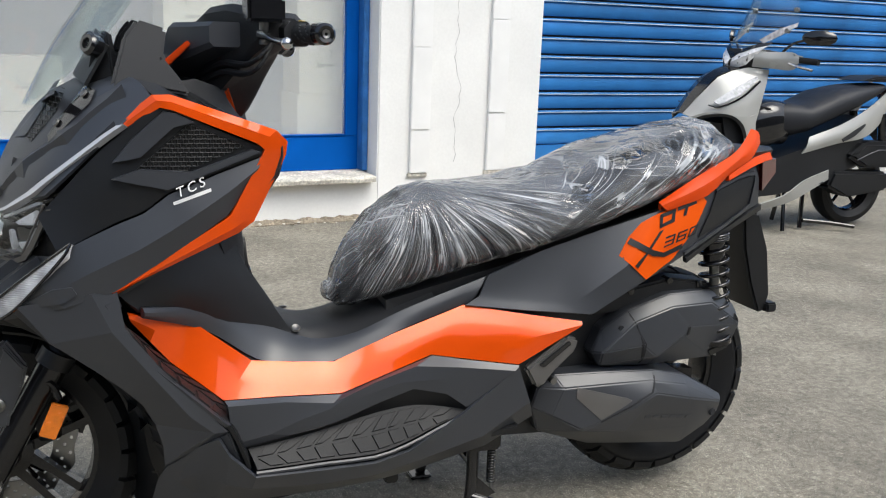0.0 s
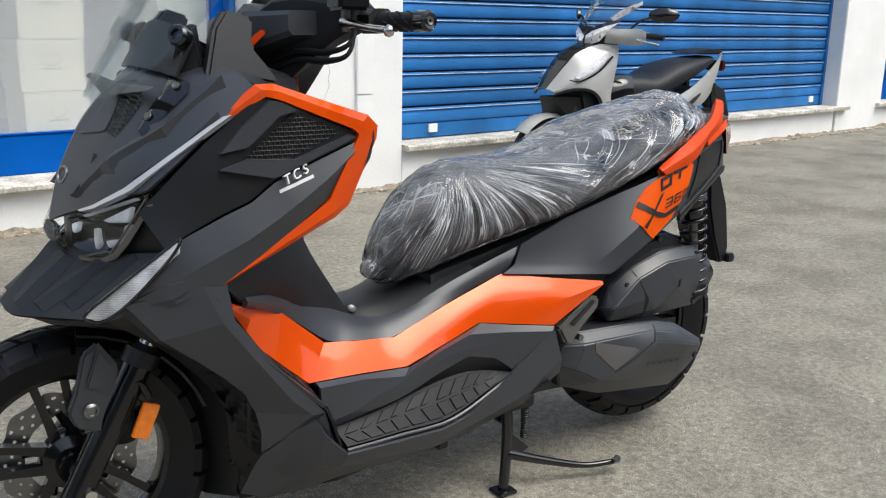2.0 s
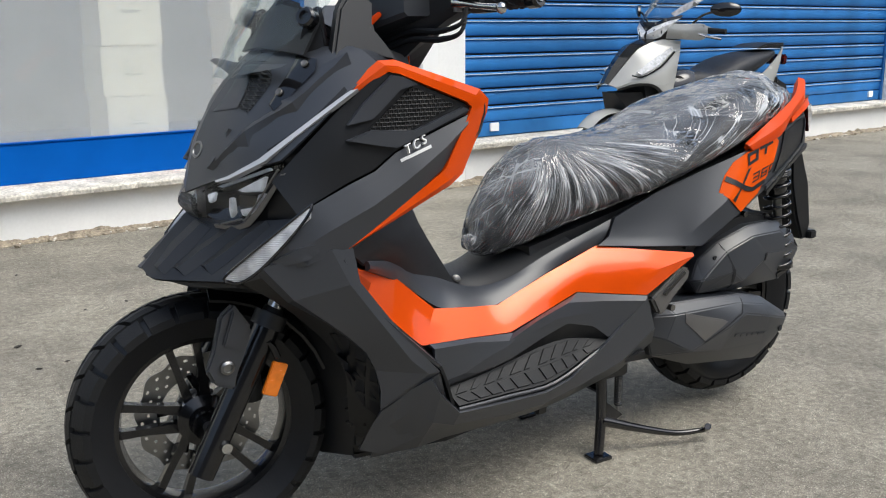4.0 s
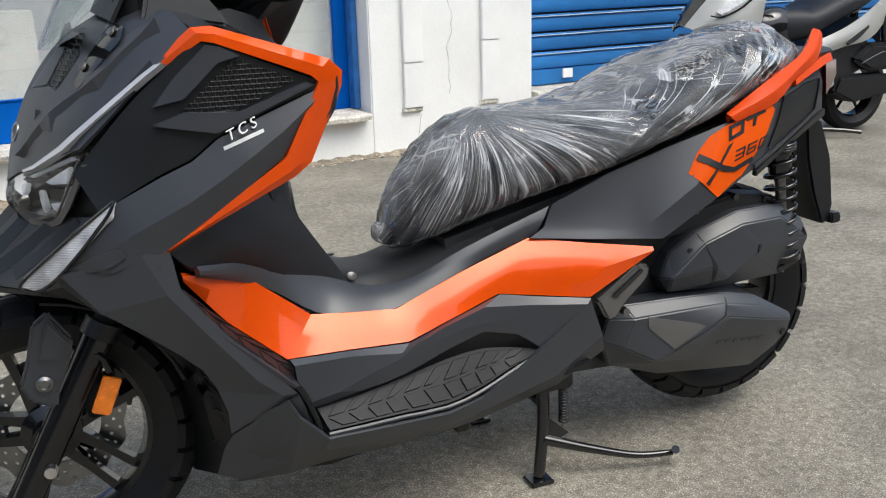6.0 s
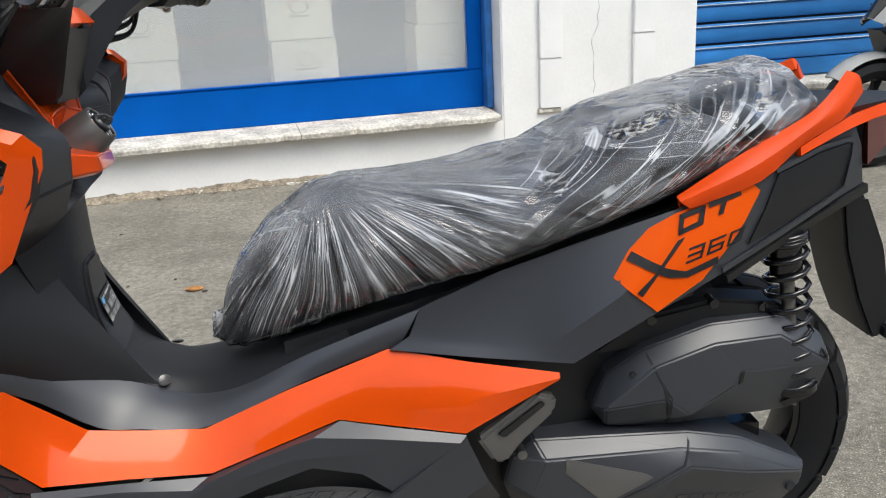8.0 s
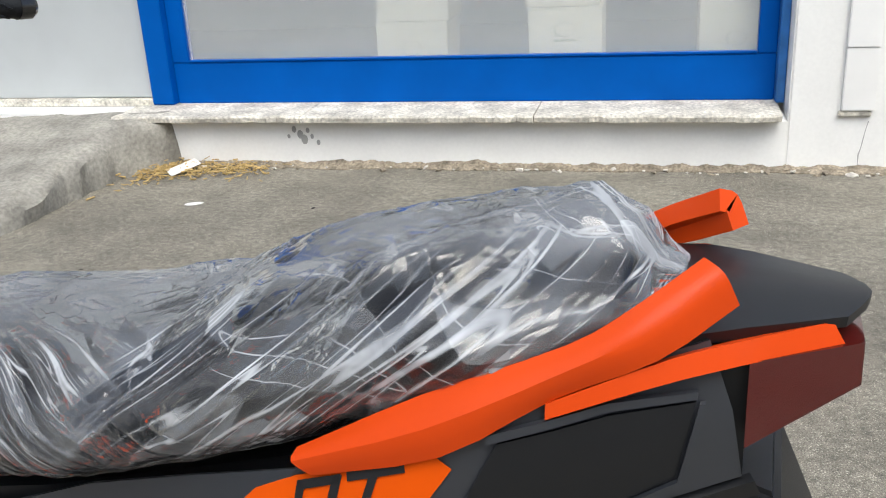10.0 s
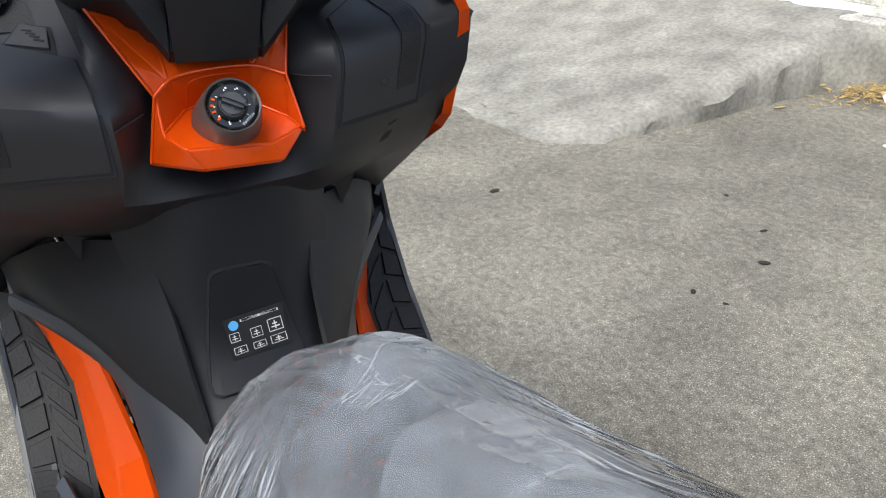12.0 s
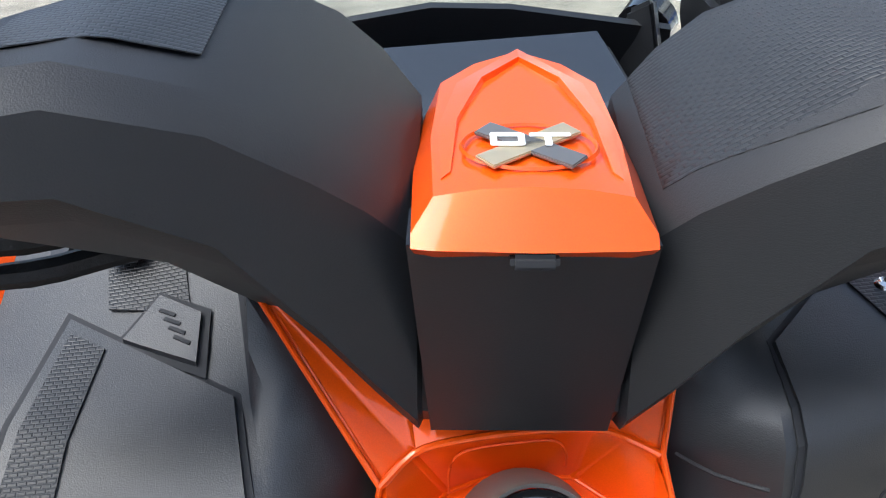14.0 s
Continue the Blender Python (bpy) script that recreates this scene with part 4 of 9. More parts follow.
# front: hood, lamps, beak
nose = both("nose_panel", [
    [(-0.932, 0, 0.752), (-0.912, 0, 0.83), (-0.872, 0, 0.915), (-0.815, 0, 0.985), (-0.76, 0, 1.02)],
    [(-0.912, 0.065, 0.775), (-0.886, 0.078, 0.845), (-0.835, 0.092, 0.93), (-0.765, 0.115, 1.0), (-0.72, 0.12, 1.03)],
    [(-0.862, 0.15, 0.808), (-0.828, 0.172, 0.868), (-0.775, 0.19, 0.935), (-0.712, 0.198, 1.012), (-0.66, 0.215, 1.036)],
    [(-0.812, 0.216, 0.832), (-0.770, 0.236, 0.873), (-0.73, 0.25, 0.913), (-0.69, 0.260, 0.952), (-0.632, 0.266, 1.006)]],
    "grey", "satin dark grey nose panel", along=4, across=3)
both("beak", [
    [(-0.93, 0, 0.715), (-0.972, 0, 0.672), (-1.028, 0, 0.612)],
    [(-0.902, 0.06, 0.706), (-0.946, 0.07, 0.655), (-1.02, 0.06, 0.602)],
    [(-0.86, 0.13, 0.708), (-0.902, 0.13, 0.652), (-0.968, 0.122, 0.604)],
    [(-0.79, 0.224, 0.722), (-0.85, 0.212, 0.665), (-0.918, 0.197, 0.612)]], "black", "pointed black beak under the headlight", along=4)
for sd in (-1, 1):
    tree = surface([o for o in scooter.children if o.name.split(".")[0] == "beak"])
    for up_, mid_, low_ in (
            ([(-0.923, 0.030, 0.703), (-0.973, 0.022, 0.660), (-1.011, 0.031, 0.621)], [(-0.916, 0.055, 0.695), (-0.965, 0.048, 0.652), (-1.007, 0.053, 0.616)], [(-0.905, 0.076, 0.691), (-0.956, 0.072, 0.645), (-1.002, 0.072, 0.609)]),
            ([(-0.885, 0.102, 0.696), (-0.941, 0.077, 0.655), (-0.985, 0.073, 0.622)], [(-0.875, 0.120, 0.695), (-0.930, 0.095, 0.652), (-0.978, 0.085, 0.619)], [(-0.866, 0.141, 0.692), (-0.921, 0.117, 0.644), (-0.972, 0.107, 0.610)]),
            ([(-0.839, 0.160, 0.711), (-0.890, 0.127, 0.670), (-0.943, 0.113, 0.630)], [(-0.828, 0.177, 0.711), (-0.881, 0.148, 0.668), (-0.937, 0.127, 0.626)], [(-0.827, 0.188, 0.705), (-0.877, 0.167, 0.660), (-0.935, 0.152, 0.617)])):
        crease("beak_ridge", up_, mid_, low_, tree, sd, M["black"], scooter, "creased ridge of the beak", 0.007)
part("beak_underside", plate([(-1.02, 0, 0.602), (-0.965, -0.12, 0.598), (-0.9, -0.19, 0.604), (-0.78, -0.16, 0.56), (-0.74, 0, 0.56), (-0.78, 0.16, 0.56), (-0.9, 0.19, 0.604), (-0.965, 0.12, 0.598)], (0, 0, -0.008), 0), M["black"], scooter)
hl = both("headlight", [
    [(-0.934, 0.026, 0.750), (-0.909, 0.072, 0.774), (-0.860, 0.152, 0.806), (-0.812, 0.214, 0.829)],
    [(-0.936, 0.04, 0.736), (-0.912, 0.085, 0.742), (-0.870, 0.150, 0.762), (-0.811, 0.214, 0.82)],
    [(-0.922, 0.058, 0.712), (-0.902, 0.092, 0.699), (-0.86, 0.142, 0.711), (-0.810, 0.212, 0.806)]], "lens", "clear LED headlight", thick=0.003, along=5)
for k, s in enumerate((-1, 1)):
    part("reflector_bowl", sheet([[(-0.905, 0.02, 0.755), (-0.885, 0.07, 0.775), (-0.84, 0.14, 0.802), (-0.80, 0.2, 0.824)], [(-0.88, 0.04, 0.735), (-0.862, 0.085, 0.74), (-0.835, 0.13, 0.758), (-0.796, 0.195, 0.812)], [(-0.905, 0.052, 0.712), (-0.885, 0.09, 0.702), (-0.845, 0.138, 0.713), (-0.80, 0.2, 0.80)]], s, 0.004), M["gloss_black"], hl[k])
    def inside(pts, back=0.006):
        return [(x + back, s * (y - 0.3 * back), z - 0.2 * back) for x, y, z in pts]
    part("led_module", plate(inside([(-0.880, 0.132, 0.762), (-0.850, 0.165, 0.761), (-0.854, 0.156, 0.740), (-0.877, 0.131, 0.738)], 0.012), (0.012, 0, 0), 0.002), M["gloss_black"], hl[k], "black lamp projector")
    for q in ([(-0.876, 0.135, 0.771), (-0.836, 0.185, 0.802), (-0.842, 0.175, 0.772), (-0.869, 0.150, 0.769)], [(-0.888, 0.120, 0.755), (-0.883, 0.129, 0.758), (-0.879, 0.123, 0.726), (-0.885, 0.113, 0.715), (-0.887, 0.114, 0.732)],
              [(-0.847, 0.170, 0.766), (-0.837, 0.179, 0.769), (-0.845, 0.160, 0.732), (-0.855, 0.149, 0.722)], [(-0.873, 0.135, 0.734), (-0.851, 0.158, 0.740), (-0.856, 0.151, 0.728), (-0.868, 0.135, 0.720)], [(-0.914, 0.070, 0.757), (-0.904, 0.087, 0.764), (-0.909, 0.088, 0.747), (-0.915, 0.079, 0.742)]):
        part("reflector_facet", plate(inside(q), (0.008, 0, -0.002), 0.0015), M["lamp_inner"], hl[k], "bright reflector facet")
    part("led_bar", plate(inside([(-0.898, 0.092, 0.774), (-0.830, 0.190, 0.817), (-0.828, 0.194, 0.812), (-0.892, 0.105, 0.773)], 0.004), (0.008, 0, 0), 0.001), M["strip_lens"], hl[k], "slim grey light bar")
    part("rim", tube([(-0.894, s * 0.103, 0.702), (-0.866, s * 0.136, 0.714), (-0.857, s * 0.148, 0.719), (-0.815, s * 0.212, 0.815)], 0.0022, 6, 3), M["titan"], hl[k], "thin bright lamp edge")
    part("trim", sheet([[(-0.905, 0.09, 0.700), (-0.862, 0.146, 0.709), (-0.812, 0.214, 0.806)], [(-0.902, 0.092, 0.693), (-0.855, 0.152, 0.702), (-0.804, 0.220, 0.808)]], s, 0.006), M["titan"], hl[k], "grey lamp surround")
both("light_strip", [[(-0.902, 0.102, 0.787), (-0.884, 0.129, 0.798), (-0.842, 0.183, 0.833), (-0.821, 0.201, 0.853), (-0.714, 0.261, 0.942), (-0.692, 0.270, 0.958)], [(-0.901, 0.106, 0.784), (-0.884, 0.134, 0.793), (-0.836, 0.197, 0.830), (-0.812, 0.212, 0.852), (-0.706, 0.269, 0.942), (-0.680, 0.277, 0.961)]], "strip_lens", "slim pale daytime light strip", thick=0.014, along=1, across=1, curved=False)
both("turn_signal", [[(-0.774, 0.267, 0.755), (-0.84, 0.246, 0.703), (-0.90, 0.219, 0.651), (-0.928, 0.205, 0.621)], [(-0.786, 0.272, 0.735), (-0.826, 0.262, 0.687), (-0.872, 0.237, 0.635), (-0.904, 0.216, 0.612)]], "rib_lens", "clear ribbed turn signal", thick=0.012, along=4)
for s in (-1, 1):
    part("signal_rim", tube([(x, s * y, z) for x, y, z in ((-0.774, 0.268, 0.755), (-0.84, 0.248, 0.703), (-0.90, 0.221, 0.651), (-0.928, 0.207, 0.621), (-0.904, 0.218, 0.612), (-0.872, 0.239, 0.635), (-0.826, 0.264, 0.687), (-0.786, 0.274, 0.735), (-0.774, 0.268, 0.755))], 0.0028, 6, 3), M["gloss_black"], scooter, "black seal round the turn signal")
part("lamp_backing", skin([[(-0.90, -0.03, 0.70), (-0.90, 0.03, 0.70), (-0.90, 0.03, 0.77), (-0.90, -0.03, 0.77)], [(-0.82, -0.16, 0.69), (-0.82, 0.16, 0.69), (-0.82, 0.165, 0.82), (-0.82, -0.165, 0.82)], [(-0.76, -0.235, 0.70), (-0.76, 0.235, 0.70), (-0.76, 0.225, 0.85), (-0.76, -0.225, 0.85)]]), M["black"], scooter, "", 0)
part("nose_grille", sheet([[(-0.93, -0.035, 0.748), (-0.93, 0, 0.752), (-0.93, 0.035, 0.748)], [(-0.934, -0.05, 0.725), (-0.938, 0, 0.725), (-0.934, 0.05, 0.725)], [(-0.92, -0.05, 0.706), (-0.926, 0, 0.706), (-0.92, 0.05, 0.706)]], 1, 0.01), M["mesh"], scooter, "small mesh grille between the lamps")
part("nose_emblem", lathe([(0.002, 0.004), (0.011, 0.004), (0.013, 0.007), (0.017, 0.007), (0.018, 0), (0.002, 0)], 28, facing((-0.901, -0.014, 0.836), (-0.95, -0.25, 0.35))), M["steel"], scooter, "small round metal emblem")

for sd, ob in zip((-1, 1), nose):
    tree = surface([ob])
    lay("hood_grille", [(-0.772, 1.006), (-0.790, 0.968), (-0.835, 0.913), (-0.843, 0.92), (-0.806, 0.978), (-0.788, 1.004)], tree, sd, M["mesh"], ob, "black mesh intake beside the windscreen", 0.001, 0.002, 3)
    lay("hood_blade", [(-0.788, 1.006), (-0.806, 0.980), (-0.845, 0.921), (-0.870, 0.911), (-0.800, 1.0)], tree, sd, M["grey"], ob, "dark grey blade", 0.001, 0.006, 3)
    mp = lay("mount_plate", [(-0.722, 1.012), (-0.731, 0.992), (-0.768, 0.954), (-0.803, 0.919), (-0.805, 0.929), (-0.784, 0.960), (-0.752, 1.001), (-0.738, 1.018)], tree, sd, M["gloss_black"], ob, "black windscreen mount", 0.001, 0.007, 3)
    for xx, zz in ((-0.737, 1.001), (-0.784, 0.9495)):
        ht = tree.ray_cast(Vector((xx, sd, zz)), Vector((0, -sd, 0)))
        if ht[0] is not None:
            nn = ht[1] if ht[1].y * sd > 0 else -ht[1]
            part("mount_bolt", lathe([(0.002, 0.001), (0.004, 0.002), (0.0065, 0.003), (0.0075, 0.0), (0.002, -0.002)], 16, facing(ht[0] + nn * 0.006, nn)), M["titan"], mp)
    crease("hood_crest", [(-0.897, 0.075, 0.808), (-0.848, 0.109, 0.885), (-0.793, 0.156, 0.937), (-0.714, 0.203, 1.003)], [(-0.898, 0.076, 0.806), (-0.841, 0.131, 0.876), (-0.770, 0.197, 0.931), (-0.672, 0.225, 1.016)], [(-0.896, 0.080, 0.803), (-0.846, 0.148, 0.852), (-0.769, 0.205, 0.919), (-0.672, 0.236, 1.003)], tree, sd, M["grey"], ob, "raised crest on the nose", 0.012)
    crease("hood_fold", [(-0.883, 0.058, 0.858), (-0.870, 0.075, 0.870)], [(-0.895, 0.076, 0.812), (-0.860, 0.093, 0.880)], [(-0.896, 0.077, 0.811), (-0.856, 0.098, 0.878)], tree, sd, M["grey"], ob, "small facet above the lamp", 0.006)
    lay("strip_shadow_gap", [(-0.822, 0.842), (-0.742, 0.906), (-0.692, 0.957), (-0.694, 0.964), (-0.746, 0.914), (-0.826, 0.849)], tree, sd, M["dark_gap"], ob, "dark joint over the light strip", 0.0003, 0.001, 2)

# flanks of the front
side_cover = both("side_cover", [
    [(-0.826, 0.205, 0.792), (-0.745, 0.244, 0.886), (-0.69, 0.260, 0.938), (-0.62, 0.280, 0.988), (-0.535, 0.287, 0.956), (-0.446, 0.288, 0.920)],
    [(-0.812, 0.226, 0.765), (-0.722, 0.262, 0.838), (-0.67, 0.274, 0.876), (-0.614, 0.282, 0.912), (-0.532, 0.287, 0.915), (-0.447, 0.288, 0.914)],
    [(-0.796, 0.246, 0.735), (-0.70, 0.272, 0.790), (-0.652, 0.280, 0.811), (-0.609, 0.285, 0.843), (-0.53, 0.288, 0.876), (-0.448, 0.289, 0.907)]], "black", "black upper side cover", along=4)
for s, ob in zip((-1, 1), side_cover):
    tree = surface([ob])
    lay("side_vent", [(-0.668, 0.878), (-0.574, 0.962), (-0.478, 0.924), (-0.578, 0.882)], tree, s, M["mesh"], scooter, "black mesh side vent", 0.001, 0.002, 4)
    lay("vent_vane", [(-0.703, 0.867), (-0.655, 0.885), (-0.572, 0.880), (-0.466, 0.919), (-0.453, 0.914), (-0.612, 0.850)], tree, s, M["grey"], scooter, "grey vent vane", 0.002, 0.011, 3)
    lay("vent_frame", [(-0.70, 0.895), (-0.668, 0.935), (-0.615, 0.984), (-0.594, 0.98), (-0.565, 0.966), (-0.60, 0.957), (-0.655, 0.905)], tree, s, M["grey"], scooter, "grey vent surround", 0.002, 0.009, 3)
flank = both("side_fairing", [
    [(-0.449, 0.293, 0.905), (-0.53, 0.293, 0.874), (-0.609, 0.290, 0.841), (-0.652, 0.286, 0.808), (-0.70, 0.278, 0.787), (-0.776, 0.262, 0.748), (-0.832, 0.252, 0.690), (-0.902, 0.208, 0.613)],
    [(-0.455, 0.299, 0.887), (-0.508, 0.305, 0.846), (-0.562, 0.308, 0.810), (-0.61, 0.307, 0.779), (-0.665, 0.302, 0.746), (-0.745, 0.287, 0.706), (-0.812, 0.264, 0.666), (-0.896, 0.208, 0.611)],
    [(-0.462, 0.290, 0.872), (-0.484, 0.292, 0.838), (-0.512, 0.294, 0.800), (-0.562, 0.295, 0.765), (-0.632, 0.292, 0.718), (-0.706, 0.287, 0.670), (-0.79, 0.276, 0.643), (-0.89, 0.208, 0.608)]], "grey", "satin dark grey side fairing", along=3, across=1, curved=False, thick=0.012, smooth=14)
trim = both("orange_trim", [
    [(-0.709, 0.245, 0.946), (-0.632, 0.265, 1.010), (-0.602, 0.272, 1.0115), (-0.423, 0.290, 0.952), (-0.403, 0.291, 0.932), (-0.406, 0.291, 0.9075), (-0.464, 0.292, 0.789), (-0.492, 0.292, 0.768), (-0.712, 0.281, 0.664)],
    [(-0.690, 0.256, 0.951), (-0.626, 0.282, 1.002), (-0.601, 0.286, 1.000), (-0.436, 0.297, 0.941), (-0.419, 0.296, 0.924), (-0.422, 0.296, 0.906), (-0.480, 0.298, 0.794), (-0.500, 0.300, 0.779), (-0.710, 0.286, 0.667)],
    [(-0.676, 0.257, 0.952), (-0.620, 0.284, 0.990), (-0.600, 0.289, 0.986), (-0.457, 0.298, 0.929), (-0.445, 0.297, 0.918), (-0.449, 0.297, 0.909), (-0.506, 0.298, 0.802), (-0.519, 0.298, 0.793), (-0.706, 0.286, 0.670)]],
    "orange", "pearl orange boomerang trim", curved=False, along=1, across=1, thick=0.012, smooth=25)
inner_fairing = both("inner_fairing", [
    [(-0.722, 0.262, 0.652), (-0.657, 0.264, 0.540), (-0.585, 0.262, 0.468), (-0.517, 0.262, 0.402), (-0.476, 0.250, 0.292), (-0.45, 0.19, 0.19)],
    [(-0.80, 0.240, 0.636), (-0.735, 0.232, 0.54), (-0.65, 0.228, 0.44), (-0.60, 0.218, 0.36), (-0.565, 0.190, 0.26), (-0.525, 0.14, 0.16)],
    [(-0.893, 0.200, 0.606), (-0.80, 0.172, 0.536), (-0.715, 0.162, 0.45), (-0.668, 0.155, 0.37), (-0.648, 0.125, 0.26), (-0.605, 0.06, 0.125)]], "black", "black inner face of the leg fairing", along=4, thick=0.008)
lower_fairing = both("lower_fairing", [
    [(-0.703, 0.284, 0.674), (-0.691, 0.290, 0.600), (-0.631, 0.290, 0.520), (-0.574, 0.290, 0.450), (-0.548, 0.290, 0.421), (-0.516, 0.289, 0.385), (-0.564, 0.270, 0.354), (-0.629, 0.243, 0.309)],
    [(-0.745, 0.284, 0.668), (-0.714, 0.295, 0.599), (-0.655, 0.295, 0.518), (-0.603, 0.294, 0.449), (-0.583, 0.293, 0.422), (-0.542, 0.290, 0.385), (-0.584, 0.270, 0.353), (-0.629, 0.243, 0.311)],
    [(-0.868, 0.244, 0.642), (-0.815, 0.264, 0.576), (-0.746, 0.264, 0.520), (-0.704, 0.262, 0.483), (-0.667, 0.260, 0.445), (-0.645, 0.256, 0.401), (-0.632, 0.250, 0.354), (-0.630, 0.242, 0.313)],
    [(-0.872, 0.235, 0.626), (-0.818, 0.236, 0.566), (-0.740, 0.232, 0.512), (-0.698, 0.230, 0.475), (-0.660, 0.228, 0.438), (-0.634, 0.224, 0.398), (-0.620, 0.218, 0.352), (-0.616, 0.212, 0.313)]], "grey", "satin dark grey lower leg fairing", along=1, across=1, curved=False, thick=0.006, smooth=10)
for s in (-1, 1):
    part("fairing_foot", plate([(x, s * y, z) for x, y, z in ((-0.516, 0.287, 0.383), (-0.564, 0.268, 0.352), (-0.629, 0.241, 0.308), (-0.645, 0.233, 0.277), (-0.658, 0.186, 0.204), (-0.609, 0.198, 0.186), (-0.473, 0.262, 0.251))], (0.01, -s * 0.012, 0), 0.003), M["grey"], scooter, "satin dark grey foot of the leg fairing")
for sd, up_, low_ in zip((-1, 1), flank, inner_fairing):
    tree = surface([up_, low_])
    lay("arch_lip", [(-0.893, 0.619), (-0.853, 0.648), (-0.808, 0.675), (-0.776, 0.681), (-0.768, 0.668), (-0.785, 0.655), (-0.827, 0.643), (-0.878, 0.616)], tree, sd, M["grey"], up_, "rounded lip over the wheel arch", 0.0005, 0.005, 3)
for sd, low_ in zip((-1, 1), inner_fairing):
    tree = surface([low_])
    gr = lay("radiator_grille", [(-0.712, 0.475), (-0.679, 0.468), (-0.640, 0.424), (-0.606, 0.337), (-0.594, 0.255), (-0.628, 0.288), (-0.662, 0.357)], tree, sd, M["dark_gap"], low_, "black crossed grille in the lower fairing", 0.0004, 0.0012, 4)
    for (x0, z0), (x1, z1) in (((-0.712, 0.475), (-0.600, 0.30)), ((-0.690, 0.42), (-0.625, 0.39)), ((-0.672, 0.375), (-0.612, 0.345)), ((-0.645, 0.325), (-0.602, 0.30)), ((-0.68, 0.465), (-0.65, 0.335)), ((-0.645, 0.425), (-0.622, 0.285))):
        dx, dz = x1 - x0, z1 - z0
        ln = math.hypot(dx, dz)
        nx_, nz_ = -dz / ln * 0.0035, dx / ln * 0.0035
        lay("grille_bar", [(x0 - nx_, z0 - nz_), (x1 - nx_, z1 - nz_), (x1 + nx_, z1 + nz_), (x0 + nx_, z0 + nz_)], tree, sd, M["black"], gr, "", 0.0014, 0.004, 3)
both("fairing_edge", [[(-0.70, 0.285, 0.657), (-0.722, 0.289, 0.647), (-0.657, 0.292, 0.536), (-0.517, 0.294, 0.400)], [(-0.695, 0.275, 0.640), (-0.71, 0.28, 0.632), (-0.648, 0.284, 0.530), (-0.51, 0.288, 0.398)]], "grey", thick=0.008, curved=False, along=1, across=2)
part("belly_pan", plate([(-0.61, -0.07, 0.125), (-0.61, 0.07, 0.125), (-0.44, 0.19, 0.175), (0.1, 0.165, 0.235), (0.1, -0.165, 0.235), (-0.44, -0.19, 0.175)], (0, 0, 0.01), 0), M["black"], scooter)
for s in (-1, 1):
    g = part("radiator_grille", plate([(-0.655, s * 0.118, 0.40), (-0.60, s * 0.16, 0.42), (-0.565, s * 0.165, 0.30), (-0.60, s * 0.13, 0.21), (-0.64, s * 0.10, 0.25)], (0.006, -s * 0.006, 0), 0), M["dark_gap"], scooter, "black grille behind the front wheel")
    for k in range(6):
        z = 0.235 + k * 0.03
        part("grille_bar", rod((-0.646, s * 0.108, z), (-0.572, s * 0.168, z + 0.03), 0.004, None, 6), M["black"], g)
    for k in range(3):
        part("grille_bar", rod((-0.635 + 0.022 * k, s * (0.115 + 0.018 * k), 0.23), (-0.64 + 0.022 * k, s * (0.12 + 0.018 * k), 0.405), 0.004, None, 6), M["black"], g)
# wheel well and inner body, dark
part("wheel_well", skin([[(x, -w, z), (x - 0.05, -w * 0.5, z + h), (x - 0.06, 0, z + h * 1.2), (x - 0.05, w * 0.5, z + h), (x, w, z)] for x, w, z, h in ((-0.63, 0.10, 0.15, 0.0), (-0.63, 0.14, 0.32, 0.0), (-0.67, 0.155, 0.45, 0.02), (-0.75, 0.16, 0.55, 0.03), (-0.86, 0.17, 0.60, 0.02))], closed=False), M["black"], scooter, "black inner wheel arch", 40)
part("inner_body", skin([[(-0.62, -0.10, 0.17), (-0.62, 0.10, 0.17), (-0.64, 0.13, 0.45), (-0.76, 0.16, 0.62), (-0.80, 0.15, 0.76), (-0.72, 0.12, 0.95), (-0.72, -0.12, 0.95), (-0.80, -0.15, 0.76), (-0.76, -0.16, 0.62), (-0.64, -0.13, 0.45)],
                         [(-0.47, -0.15, 0.20), (-0.47, 0.15, 0.20), (-0.53, 0.13, 0.43), (-0.58, 0.13, 0.60), (-0.54, 0.19, 0.76), (-0.54, 0.2, 0.93), (-0.54, -0.2, 0.93), (-0.54, -0.19, 0.76), (-0.58, -0.13, 0.60), (-0.53, -0.13, 0.43)]]), M["black"], scooter)

# windscreen and instrument cowl
part("windscreen", sheet([[(-0.826, -0.086, 0.976), (-0.712, -0.178, 1.09), (-0.635, -0.205, 1.2), (-0.575, -0.165, 1.33)], [(-0.845, -0.04, 0.972), (-0.775, -0.09, 1.085), (-0.70, -0.11, 1.2), (-0.62, -0.09, 1.36)], [(-0.848, 0, 0.972), (-0.79, 0, 1.085), (-0.715, 0, 1.2), (-0.635, 0, 1.37)],
                          [(-0.845, 0.04, 0.972), (-0.775, 0.09, 1.085), (-0.70, 0.11, 1.2), (-0.62, 0.09, 1.36)], [(-0.826, 0.086, 0.976), (-0.712, 0.178, 1.09), (-0.635, 0.205, 1.2), (-0.575, 0.165, 1.33)]], 1, 0.004, along=5, across=4), M["screen"], scooter, "clear acrylic windscreen", 60)
